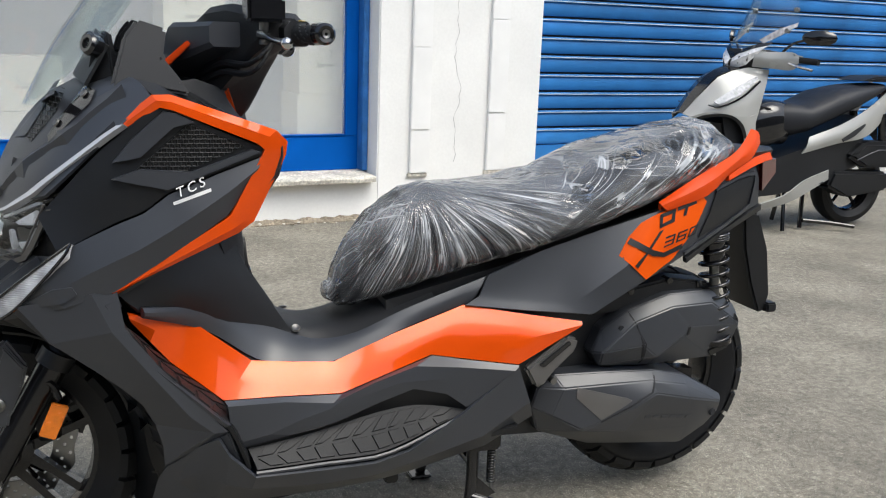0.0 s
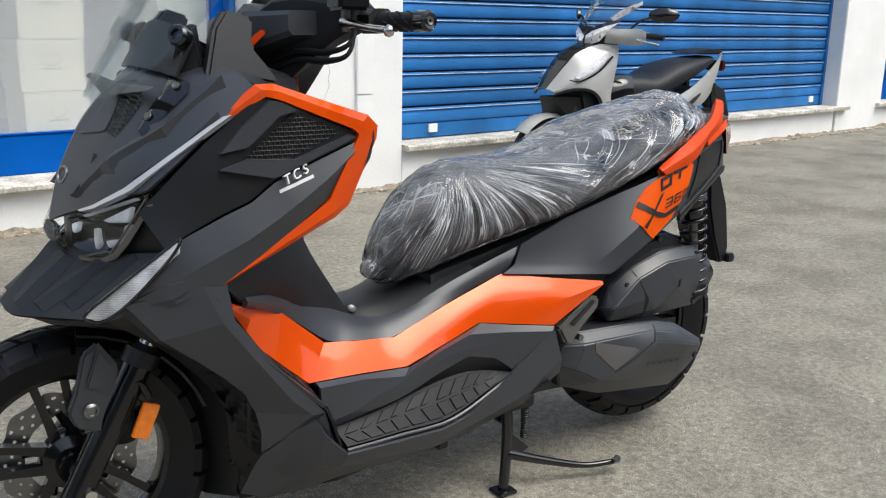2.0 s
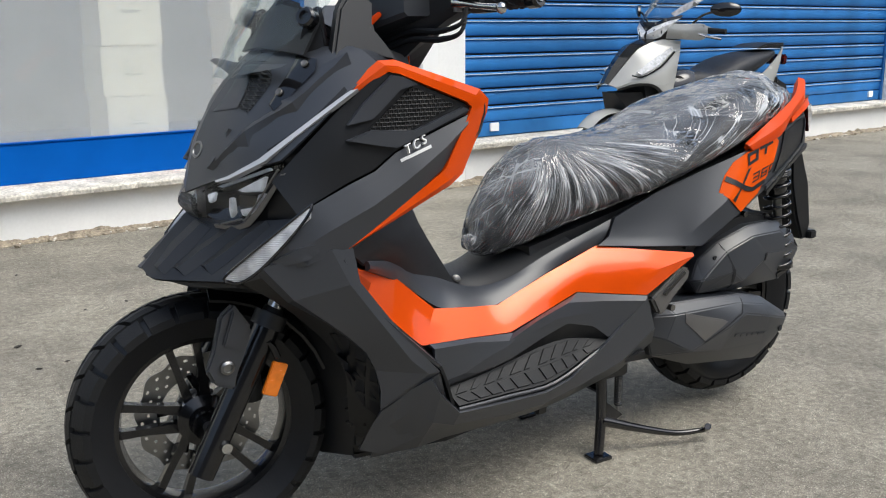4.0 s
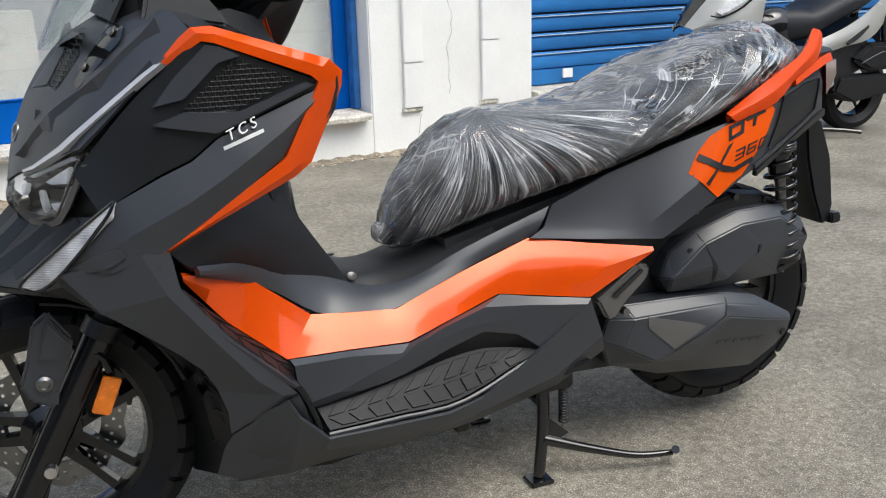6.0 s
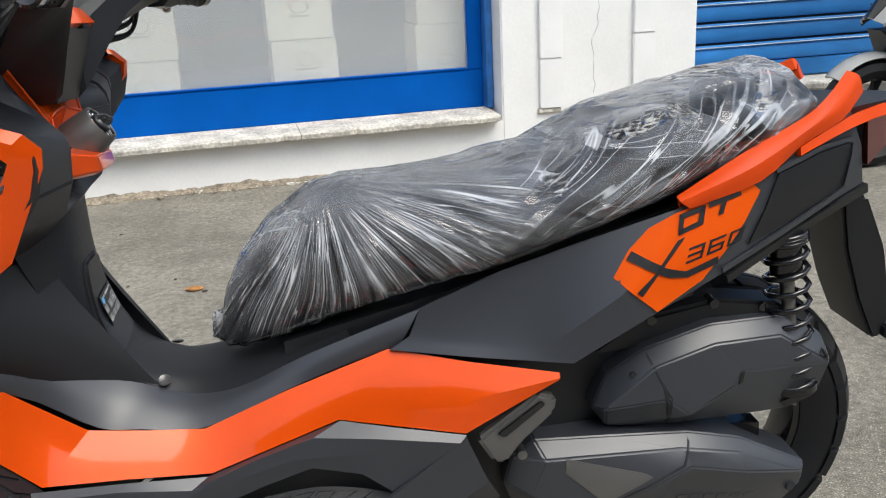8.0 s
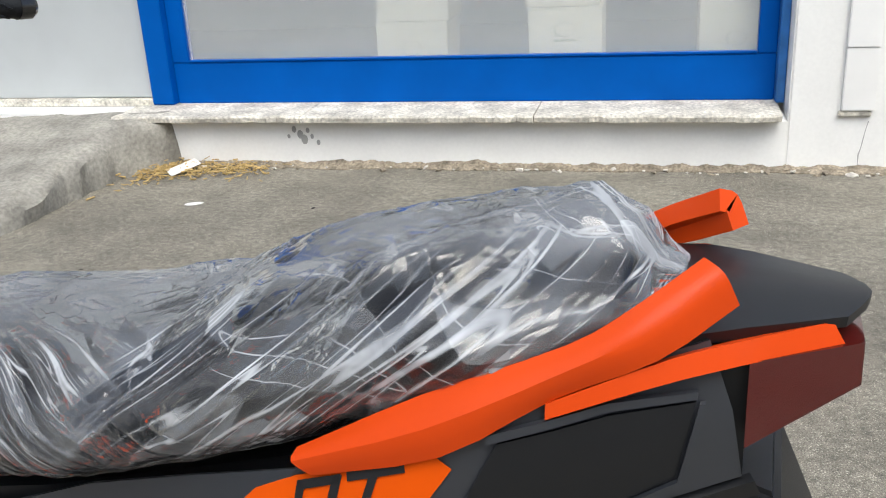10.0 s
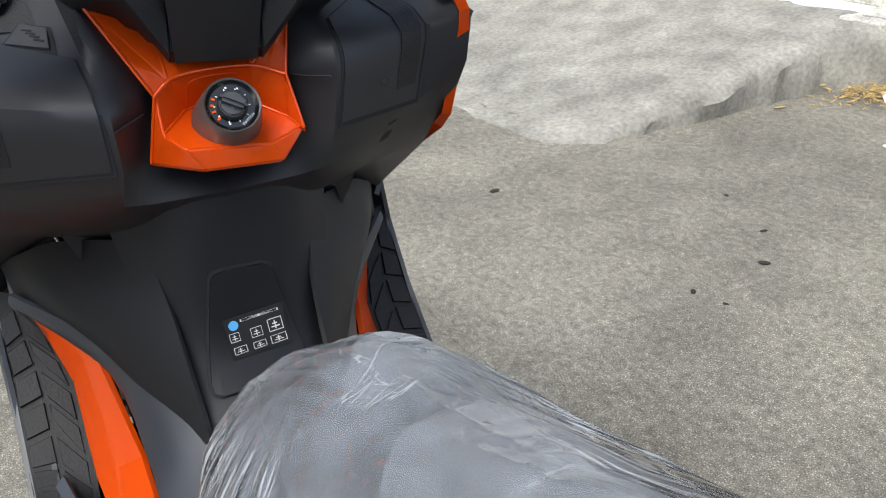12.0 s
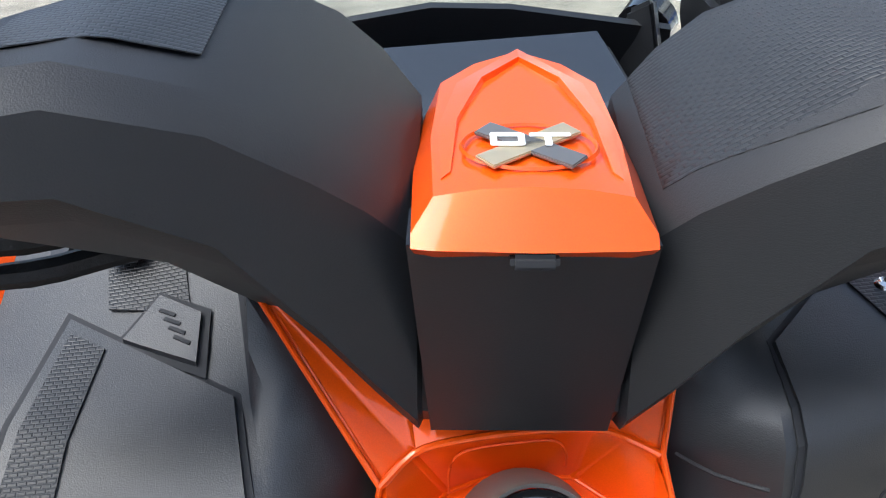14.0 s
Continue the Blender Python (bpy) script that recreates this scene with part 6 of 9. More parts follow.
# steps, orange floor panels, treads
both("step_panel", [[(-0.66, 0.262, 0.63), (-0.51, 0.140, 0.585), (-0.42, 0.094, 0.535), (-0.352, 0.082, 0.500), (-0.297, 0.090, 0.486), (-0.222, 0.110, 0.501), (-0.112, 0.122, 0.550), (0.064, 0.134, 0.613)],
                    [(-0.66, 0.258, 0.61), (-0.54, 0.168, 0.548), (-0.44, 0.150, 0.475), (-0.375, 0.150, 0.464), (-0.28, 0.146, 0.454), (-0.144, 0.141, 0.504), (-0.06, 0.138, 0.532), (0.03, 0.138, 0.558)]], "grey", "dark step panel", along=4, crown=0.006)
fp = both("floor_panel", [
    [(-0.684, 0.262, 0.618), (-0.572, 0.181, 0.577), (-0.451, 0.156, 0.474), (-0.365, 0.155, 0.463), (-0.280, 0.151, 0.454), (-0.144, 0.146, 0.505), (0.011, 0.141, 0.554), (0.13, 0.182, 0.538), (0.266, 0.212, 0.519)],
    [(-0.684, 0.258, 0.612), (-0.592, 0.199, 0.540), (-0.483, 0.188, 0.444), (-0.381, 0.181, 0.435), (-0.276, 0.174, 0.426), (-0.157, 0.172, 0.470), (-0.02, 0.166, 0.515), (0.12, 0.210, 0.485), (0.266, 0.217, 0.512)],
    [(-0.682, 0.246, 0.602), (-0.613, 0.212, 0.507), (-0.514, 0.212, 0.4175), (-0.396, 0.202, 0.410), (-0.272, 0.192, 0.399), (-0.169, 0.188, 0.432), (-0.074, 0.178, 0.460), (0.118, 0.213, 0.432), (0.264, 0.214, 0.507)]],
    "orange", "pearl orange floor panel", curved=False, along=2, across=2, thick=0.008, smooth=24)
TOE_IN = [(-0.702, 0.244, 0.604), (-0.614, 0.212, 0.504), (-0.515, 0.212, 0.414), (-0.485, 0.222, 0.35), (-0.474, 0.244, 0.318)]
TOE_OUT = [(-0.705, 0.286, 0.622), (-0.645, 0.287, 0.528), (-0.56, 0.289, 0.444), (-0.51, 0.289, 0.392), (-0.472, 0.276, 0.298)]
toe = both("toe_mat", [TOE_IN, TOE_OUT], "rubber", "black ribbed toe mat", thick=0.006, along=3)


both("lower_side_panel", [
    [(-0.517, 0.250, 0.432), (-0.40, 0.227, 0.418), (-0.276, 0.208, 0.403), (-0.169, 0.192, 0.432), (-0.072, 0.180, 0.459), (0.01, 0.196, 0.446), (0.119, 0.214, 0.430)],
    [(-0.512, 0.262, 0.424), (-0.40, 0.240, 0.412), (-0.299, 0.226, 0.393), (-0.207, 0.212, 0.423), (-0.115, 0.202, 0.446), (-0.02, 0.209, 0.437), (0.108, 0.221, 0.421)],
    [(-0.504, 0.256, 0.342), (-0.43, 0.250, 0.352), (-0.366, 0.241, 0.372), (-0.25, 0.219, 0.393), (-0.15, 0.209, 0.416), (-0.04, 0.210, 0.414), (0.06, 0.216, 0.386)],
    [(-0.482, 0.248, 0.330), (-0.388, 0.240, 0.341), (-0.292, 0.224, 0.350), (-0.2, 0.211, 0.376), (-0.121, 0.207, 0.398), (-0.045, 0.209, 0.379), (0.0, 0.213, 0.345)]], "grey", "satin grey panel under the orange strip", along=2, across=1, thick=0.008, curved=False, smooth=9)
MAT_IN = [(-0.472, 0.238, 0.322), (-0.375, 0.225, 0.328), (-0.282, 0.205, 0.336), (-0.195, 0.196, 0.350), (-0.116, 0.193, 0.356), (-0.045, 0.194, 0.345), (-0.002, 0.205, 0.338)]
MAT_OUT = [(-0.459, 0.272, 0.291), (-0.387, 0.264, 0.288), (-0.315, 0.255, 0.285), (-0.216, 0.245, 0.280), (-0.146, 0.235, 0.292), (-0.072, 0.222, 0.315), (-0.002, 0.214, 0.336)]
both("mat_wall", [[(-0.482, 0.247, 0.329), (-0.388, 0.239, 0.340), (-0.292, 0.223, 0.349), (-0.2, 0.210, 0.375), (-0.121, 0.206, 0.397), (-0.045, 0.208, 0.378), (0.0, 0.212, 0.344)], MAT_IN], "black", "black recess over the foot mat", thick=0.006, along=2, across=1)
mats = both("tread_mat", [MAT_IN, MAT_OUT], "rubber", "black foot mat with a herringbone of raised pads", thick=0.008, along=3)


def strip_at(inner, outer, q, c, side, lift=0.0):
    """A place on a mat: q from 0 to 1 along it, c from its inner to its outer edge."""
    n = len(inner) - 1
    k = min(n - 1, max(0, int(q * n)))
    a, b = (Vector(r[k]).lerp(Vector(r[k + 1]), q * n - k) for r in (inner, outer))
    a2, b2 = (Vector(r[k + 1]) - Vector(r[k]) for r in (inner, outer))
    nrm = (a2 + b2).cross(b - a).normalized()
    if nrm.z < 0:
        nrm = -nrm
    p = a.lerp(b, c) + nrm * lift
    return Vector((p.x, side * p.y, p.z))


def tread_pad(corners, inner, outer, side, parent, high=0.0032):
    """One raised pad of a foot mat, with sloped flanks."""
    bm = bmesh.new()
    mid = [sum(p[i] for p in corners) / len(corners) for i in (0, 1)]
    low = [bm.verts.new(strip_at(inner, outer, q, c, side, 0.0002)) for q, c in corners]
    top = [bm.verts.new(strip_at(inner, outer, mid[0] + (q - mid[0]) * 0.93, mid[1] + (c - mid[1]) * 0.93, side, high)) for q, c in corners]
    bm.faces.new(top)
    for i in range(len(corners)):
        j = (i + 1) % len(corners)
        bm.faces.new((low[i], low[j], top[j], top[i]))
    return part("tread_pad", bm, M["rubber"], parent, smooth=20)


def herringbone(inner, outer, side, parent, q0, q1, n):
    """Two rows of slanted pads that meet in a broken zigzag, a notch cut in every other one."""
    d = (q1 - q0) / n
    for k in range(n):
        q = q0 + d * k
        g, sl = 0.10 * d, 0.55 * d
        lower = [(q + g, 0.54), (q + d - g, 0.54), (q + d - g + sl, 0.93), (q + g + sl, 0.93)]
        upper = [(q + g + sl, 0.08), (q + d - g + sl, 0.08), (q + d - g, 0.34 if k % 2 else 0.46), (q + d * 0.5, 0.46), (q + g, 0.46)]
        for pad in (lower, upper):
            tread_pad([(min(max(a, 0.005), 0.985), c) for a, c in pad], inner, outer, side, parent)


for s, ob in zip((-1, 1), mats):
    herringbone(MAT_IN, MAT_OUT, s, ob, 0.01, 0.86, 11)
    herringbone(TOE_IN, TOE_OUT, s, toe[0 if s < 0 else 1], 0.04, 0.86, 9)
    part("mat_rim", tube([(-0.463, s * 0.277, 0.286), (-0.387, s * 0.268, 0.282), (-0.315, s * 0.259, 0.279), (-0.216, s * 0.249, 0.274), (-0.144, s * 0.239, 0.286), (-0.070, s * 0.226, 0.309), (0.002, s * 0.217, 0.334)], 0.0042, 6, 2), M["grey"], ob, "raised grey rim")
both("skirt", [
    [(-0.60, 0.252, 0.335), (-0.535, 0.290, 0.372), (-0.515, 0.290, 0.334), (-0.464, 0.284, 0.280), (-0.319, 0.267, 0.269), (-0.216, 0.256, 0.263), (-0.138, 0.246, 0.276), (-0.007, 0.222, 0.338), (0.118, 0.216, 0.427)],
    [(-0.612, 0.225, 0.26), (-0.56, 0.262, 0.30), (-0.52, 0.266, 0.265), (-0.47, 0.266, 0.248), (-0.314, 0.252, 0.231), (-0.21, 0.242, 0.230), (-0.108, 0.232, 0.246), (0.04, 0.216, 0.275), (0.152, 0.210, 0.340)],
    [(-0.615, 0.16, 0.165), (-0.575, 0.20, 0.185), (-0.53, 0.215, 0.190), (-0.457, 0.212, 0.196), (-0.305, 0.196, 0.188), (-0.21, 0.192, 0.190), (-0.12, 0.19, 0.201), (0.06, 0.183, 0.236), (0.174, 0.18, 0.292)]], "grey", "dark grey skirt under the foot mat", along=2, across=1, thick=0.008, curved=False, smooth=12)
for s in (-1, 1):
    fpg = part("footpeg", plate([(0.135, s * 0.19, 0.418), (0.232, s * 0.19, 0.487), (0.262, s * 0.19, 0.478), (0.258, s * 0.19, 0.452), (0.205, s * 0.19, 0.405), (0.18, s * 0.19, 0.372), (0.16, s * 0.19, 0.375)], (0, s * 0.024, 0), 0.006), M["titan"], scooter, "folded grey metal pillion footpeg", 30)
    part("peg_rubber", plate([(0.165, s * 0.214, 0.428), (0.235, s * 0.214, 0.478), (0.243, s * 0.214, 0.47), (0.178, s * 0.214, 0.42)], (0, s * 0.005, 0), 0.002), M["gloss_black"], fpg)
    part("peg_bolt", rod((0.205, s * 0.19, 0.385), (0.205, s * 0.216, 0.385), 0.008, None, 12), M["steel"], fpg)

# rear flank, badge film, tail
flank2 = both("side_panel", [
    [(0.064, 0.147, 0.619), (0.19, 0.157, 0.672), (0.32, 0.176, 0.716), (0.449, 0.194, 0.757), (0.56, 0.188, 0.80), (0.66, 0.152, 0.838), (0.77, 0.10, 0.866)],
    [(0.044, 0.150, 0.574), (0.15, 0.175, 0.569), (0.258, 0.205, 0.565), (0.362, 0.224, 0.642), (0.545, 0.203, 0.728), (0.66, 0.160, 0.772), (0.79, 0.105, 0.81)],
    [(0.012, 0.150, 0.556), (0.14, 0.186, 0.546), (0.286, 0.221, 0.536), (0.413, 0.223, 0.606), (0.53, 0.2, 0.655), (0.66, 0.155, 0.705), (0.80, 0.1, 0.748)]], "grey", "satin dark grey rear side panel", along=2, across=2, curved=False, thick=0.008, smooth=15)
for s, ob in zip((-1, 1), flank2):
    tree = surface([ob])
    film = lay("badge_film", [(0.351, 0.663), (0.377, 0.702), (0.408, 0.732), (0.449, 0.753), (0.566, 0.790), (0.584, 0.774), (0.553, 0.73), (0.524, 0.689), (0.487, 0.648), (0.414, 0.609)], tree, s, M["orange_decal"], scooter, "orange badge film with black lettering", 0.0022, 0.0008, 8)
    # a big cross, its long arm running back under the number
    for q in ([(0.371, 0.689), (0.380, 0.701), (0.430, 0.675), (0.459, 0.667), (0.512, 0.684), (0.513, 0.673), (0.462, 0.657), (0.430, 0.661)], [(0.382, 0.643), (0.390, 0.636), (0.413, 0.664), (0.460, 0.719), (0.448, 0.714), (0.410, 0.668)],
              [(0.449, 0.722), (0.456, 0.726), (0.460, 0.748), (0.453, 0.751)], [(0.449, 0.721), (0.452, 0.729), (0.484, 0.741), (0.488, 0.735)], [(0.480, 0.737), (0.488, 0.735), (0.494, 0.762), (0.486, 0.760)], [(0.453, 0.751), (0.455, 0.744), (0.491, 0.755), (0.493, 0.763)],
              [(0.498, 0.766), (0.499, 0.758), (0.549, 0.773), (0.548, 0.780)], [(0.512, 0.746), (0.520, 0.748), (0.527, 0.770), (0.519, 0.768)]):
        lay("badge_stroke", q, tree, s, M["decal_black"], film, "", 0.0046, 0.0006, 6)
    for segs, xx, zz in (("tmbr", 0.459, 0.678), ("tmblr", 0.492, 0.687), ("tblr", 0.525, 0.696)):
        for g in segs:
            if g == "l":
                box = ((0, 0), (0.17, 0), (0.17, 1), (0, 1))
            elif g == "r":
                y1 = 0.58 if segs == "tmblr" else 1.0
                box = ((0.83, 0), (1.0, 0), (1.0, y1), (0.83, y1))
            else:
                y0 = {"b": 0.0, "m": 0.42, "t": 0.84}[g]
                box = ((0.0, y0), (1.0, y0), (1.0, y0 + 0.16), (0.0, y0 + 0.16))
            lay("badge_stroke", [(xx + 0.026 * p + 0.006 * q, zz + 0.0072 * p + 0.0235 * q) for p, q in box], tree, s, M["decal_black"], film, "", 0.0036, 0.0006, 1)
    lay("tail_insert", [(0.566, 0.692), (0.618, 0.795), (0.70, 0.814), (0.763, 0.820), (0.750, 0.755), (0.722, 0.742)], tree, s, M["black"], scooter, "sunken black tail insert", 0.002, 0.003, 3)
    for line in ([(0.520, 0.664), (0.722, 0.739), (0.752, 0.752), (0.766, 0.820), (0.770, 0.820), (0.757, 0.746), (0.726, 0.731), (0.520, 0.656)], [(0.612, 0.797), (0.70, 0.819), (0.764, 0.824), (0.764, 0.830), (0.70, 0.826), (0.610, 0.804)]):
        lay("insert_edge", line, tree, s, M["grey"], scooter, "satin grey edge of the tail insert", 0.003, 0.006, 3)
    part("grab_rail", sheet([[(0.451, 0.192, 0.777), (0.56, 0.180, 0.834), (0.667, 0.146, 0.872), (0.715, 0.126, 0.90), (0.762, 0.09, 0.93)],
                             [(0.452, 0.206, 0.772), (0.566, 0.200, 0.815), (0.665, 0.164, 0.856), (0.725, 0.140, 0.885), (0.778, 0.10, 0.922)],
                             [(0.468, 0.204, 0.760), (0.578, 0.196, 0.790), (0.66, 0.160, 0.832), (0.735, 0.136, 0.862), (0.79, 0.095, 0.895)]], s, 0.022, along=3, across=3), M["orange_matt"], scooter, "matt orange grab rail", 30)
    part("tail_trim", sheet([[(0.655, 0.165, 0.830), (0.75, 0.125, 0.862), (0.86, 0.05, 0.868)], [(0.655, 0.168, 0.818), (0.755, 0.13, 0.846), (0.87, 0.05, 0.85)]], s, 0.012), M["orange_matt"], scooter, "matt orange tail trim")
    part("tail_edge", sheet([[(0.53, 0.205, 0.648), (0.66, 0.162, 0.70), (0.81, 0.10, 0.745)], [(0.535, 0.2, 0.635), (0.665, 0.155, 0.686), (0.815, 0.095, 0.73)]], s, 0.01), M["black"], scooter)
part("tail_top", sheet([[(0.66, -0.14, 0.838), (0.76, -0.10, 0.86), (0.87, -0.045, 0.862)], [(0.68, 0, 0.862), (0.78, 0, 0.872), (0.89, 0, 0.866)], [(0.66, 0.14, 0.838), (0.76, 0.10, 0.86), (0.87, 0.045, 0.862)]], 1, 0.01), M["black"], scooter, "black tail top behind the seat")
part("tail_light", skin([[(0.80, -0.11, 0.78), (0.80, 0.11, 0.78), (0.80, 0.10, 0.85), (0.80, -0.10, 0.85)], [(0.885, -0.05, 0.815), (0.885, 0.05, 0.815), (0.885, 0.045, 0.85), (0.885, -0.045, 0.85)]]), M["taillight"], scooter, "dark red tail light")
part("tail_body", skin([[(0.45, -0.16, 0.62), (0.45, 0.16, 0.62), (0.45, 0.15, 0.74), (0.45, -0.15, 0.74)], [(0.80, -0.085, 0.74), (0.80, 0.085, 0.74), (0.80, 0.09, 0.85), (0.80, -0.09, 0.85)]]), M["black"], scooter)
rf = part("rear_fender", plate([(0.78, -0.075, 0.73), (0.83, -0.075, 0.715), (0.87, -0.075, 0.62), (0.895, -0.07, 0.50), (0.885, -0.07, 0.455), (0.862, -0.07, 0.452), (0.828, -0.07, 0.53), (0.80, -0.07, 0.62)], (0, 0.14, 0), 0.006), M["black"], scooter, "black rear mudguard with plate holder")
part("fender_lamp", block((0.88, -0.085, 0.455), (0.91, -0.05, 0.48), 0.004), M["black"], rf)
part("rear_hugger", skin([[(RA.x + r * math.cos(a), y, RA.z + r * math.sin(a)) for r, y in ((0.287, -0.08), (0.296, -0.03), (0.297, 0.03), (0.287, 0.08), (0.281, 0.08), (0.288, 0), (0.281, -0.08))] for a in [radians(95 + 7 * i) for i in range(9)]]), M["black"], scooter, "", 40)


def shock(s):
    a, b = Vector((0.655, s * 0.128, 0.70)), Vector((0.69, s * 0.132, 0.40))
    ax = b - a
    body = part("shock_absorber", rod(a, a + ax * 0.28, 0.026, None, 18), M["gloss_black"], scooter, "rear shock absorber with a black coil spring")
    part("damper_rod", rod(a + ax * 0.25, b, 0.012, None, 14), M["steel"], body)
    part("lower_mount", rod(b - ax * 0.25, b, 0.022, None, 14), M["rim"], body)
    pts = []
    d = ax.normalized()
    u = d.orthogonal().normalized()
    v = d.cross(u)
    turns = 12
    for i in range(turns * 10 + 1):
        t0 = i / (turns * 10)
        h = 0.04 + 0.9 * (0.25 * t0 if t0 < 0.25 else 0.0625 + (t0 - 0.25) * 1.25)
        an = 2 * math.pi * turns * t0
        pts.append(a + ax * h + 0.034 * (math.cos(an) * u + math.sin(an) * v))
    part("coil_spring", tube(pts, 0.0046, 8, 1), M["gloss_black"], body, "black coil spring", 60)
    part("spring_seat", rod(a + ax * 0.93, a + ax * 0.97, 0.04, None, 20), M["rim"], body)


shock(-1)
shock(1)


def faceted(name, rim, faces, pts, back, material, label, bevel=0.003):
    """A moulded cover out of flat facets: rim is its outline, faces index into the outline and the further points."""
    bm = bmesh.new()
    vs = [bm.verts.new((x, -w, z)) for x, w, z in rim + pts]
    for f in faces:
        bm.faces.new([vs[i] for i in f])
    behind = [bm.verts.new((x, -back, z)) for x, w, z in rim]
    n = len(rim)
    for i in range(n):
        j = (i + 1) % n
        bm.faces.new((vs[i], vs[j], behind[j], behind[i]))
    bm.faces.new(behind[::-1])
    bmesh.ops.recalc_face_normals(bm, faces=bm.faces)
    bmesh.ops.triangulate(bm, faces=[f for f in bm.faces if len(f.verts) > 4])
    hard = [e for e in bm.edges if len(e.link_faces) == 2 and e.calc_face_angle(0) > radians(9)]
    bmesh.ops.bevel(bm, geom=hard, offset=bevel, segments=2, affect="EDGES", clamp_overlap=True)
    return part(name, bm, M[material], scooter, label, 22)


air_rim = [(0.335, 0.145, 0.417), (0.362, 0.138, 0.472), (0.42, 0.148, 0.514), (0.529, 0.150, 0.547), (0.651, 0.144, 0.548), (0.730, 0.136, 0.505), (0.749, 0.138, 0.455), (0.725, 0.140, 0.395), (0.67, 0.146, 0.377), (0.481, 0.150, 0.374), (0.359, 0.146, 0.381)]
air_pts = [(0.352, 0.170, 0.422), (0.45, 0.186, 0.437), (0.489, 0.186, 0.406), (0.563, 0.184, 0.449), (0.576, 0.184, 0.473), (0.736, 0.158, 0.462), (0.43, 0.176, 0.492), (0.53, 0.174, 0.522), (0.645, 0.166, 0.522)]
air = faceted("air_box", air_rim, [(0, 1, 11), (1, 2, 17, 11), (2, 3, 18, 17), (3, 4, 19, 18), (4, 5, 16, 19), (5, 6, 16), (11, 17, 12), (17, 18, 15, 14, 12), (18, 19, 16, 15), (12, 14, 13), (0, 11, 12, 13, 10), (13, 9, 10), (13, 14, 8, 9), (14, 15, 16, 7, 8), (16, 6, 7)], air_pts, 0.09, "grey", "dark grey air box cover with creased facets")
air_tree = surface([air])
lay("cover_seam", [(0.4185, 0.512), (0.4225, 0.512), (0.441, 0.470), (0.458, 0.440), (0.459, 0.385), (0.455, 0.385), (0.454, 0.438), (0.4375, 0.469)], air_tree, -1, M["dark_gap"], air, "", 0.0002, 0.0008, 3)
part("cover_hole", lathe([(0.001, 0.001), (0.006, 0.001), (0.006, -0.004), (0.001, -0.004)], 14, facing((0.399, -0.1655, 0.477), (0, -1, 0))), M["dark_gap"], air)
lay("cover_slot", [(0.569, 0.452), (0.575, 0.454), (0.577, 0.474), (0.571, 0.472)], air_tree, -1, M["black"], air, "", 0.0005, 0.002, 2)
lay("cover_mark", [(0.718, 0.478), (0.733, 0.466), (0.738, 0.472), (0.724, 0.486)], air_tree, -1, M["gloss_black"], air, "", 0.0005, 0.002, 2)
lay("cover_flap", [(0.655, 0.396), (0.722, 0.410), (0.718, 0.396), (0.668, 0.381)], air_tree, -1, M["black"], air, "", 0.0005, 0.003, 2)
for x, z in ((0.44, 0.553), (0.545, 0.572), (0.63, 0.558)):
    part("cover_bolt", rod((x, -0.10, z), (x, -0.13, z), 0.008, None, 10), M["gloss_black"], air)
part("air_box_top", plate([(0.33, -0.06, 0.50), (0.42, -0.06, 0.556), (0.55, -0.06, 0.578), (0.66, -0.06, 0.562), (0.70, -0.06, 0.51)], (0, -0.065, 0), 0.006), M["black"], air)
cvt_rim = [(0.185, 0.150, 0.297), (0.198, 0.152, 0.346), (0.236, 0.156, 0.375), (0.36, 0.166, 0.374), (0.492, 0.170, 0.368), (0.583, 0.168, 0.346), (0.71, 0.150, 0.275), (0.708, 0.148, 0.232), (0.674, 0.146, 0.196), (0.608, 0.140, 0.154), (0.49, 0.138, 0.166), (0.347, 0.140, 0.184), (0.206, 0.146, 0.236)]
cvt_pts = [(0.225, 0.178, 0.285), (0.30, 0.193, 0.245), (0.431, 0.204, 0.293), (0.487, 0.204, 0.321), (0.587, 0.199, 0.297), (0.700, 0.164, 0.264), (0.250, 0.182, 0.350), (0.475, 0.192, 0.350), (0.575, 0.190, 0.330), (0.42, 0.180, 0.222), (0.60, 0.172, 0.212)]
cvt = faceted("drive_case", cvt_rim, [(0, 1, 19, 13), (1, 2, 19), (2, 3, 4, 20, 19), (4, 5, 21, 20), (5, 6, 18, 21), (13, 19, 20, 16, 15, 14), (20, 21, 17, 16), (21, 18, 17), (0, 13, 14, 12), (14, 15, 22, 11, 12), (15, 16, 17, 23, 22), (17, 18, 7, 8, 23), (18, 6, 7), (22, 23, 9, 10), (23, 8, 9), (22, 10, 11)], cvt_pts, 0.07, "grey", "dark grey drive case cover with creased facets")
cvt_tree = surface([cvt])
lay("case_plate", [(0.283, 0.350), (0.281, 0.326), (0.345, 0.268), (0.423, 0.309), (0.41, 0.316)], cvt_tree, -1, M["titan"], cvt, "grey insert plate", 0.0004, 0.0016, 3)
lay("cover_seam", [(0.345, 0.264), (0.43, 0.303), (0.474, 0.325), (0.489, 0.366), (0.493, 0.366), (0.478, 0.323), (0.432, 0.300), (0.347, 0.261)], cvt_tree, -1, M["dark_gap"], cvt, "", 0.0002, 0.0008, 3)
part("case_hole", lathe([(0.001, 0.001), (0.009, 0.001), (0.009, -0.004), (0.001, -0.004)], 16, facing((0.682, -0.163, 0.236), (0.3, -1, 0))), M["dark_gap"], cvt)
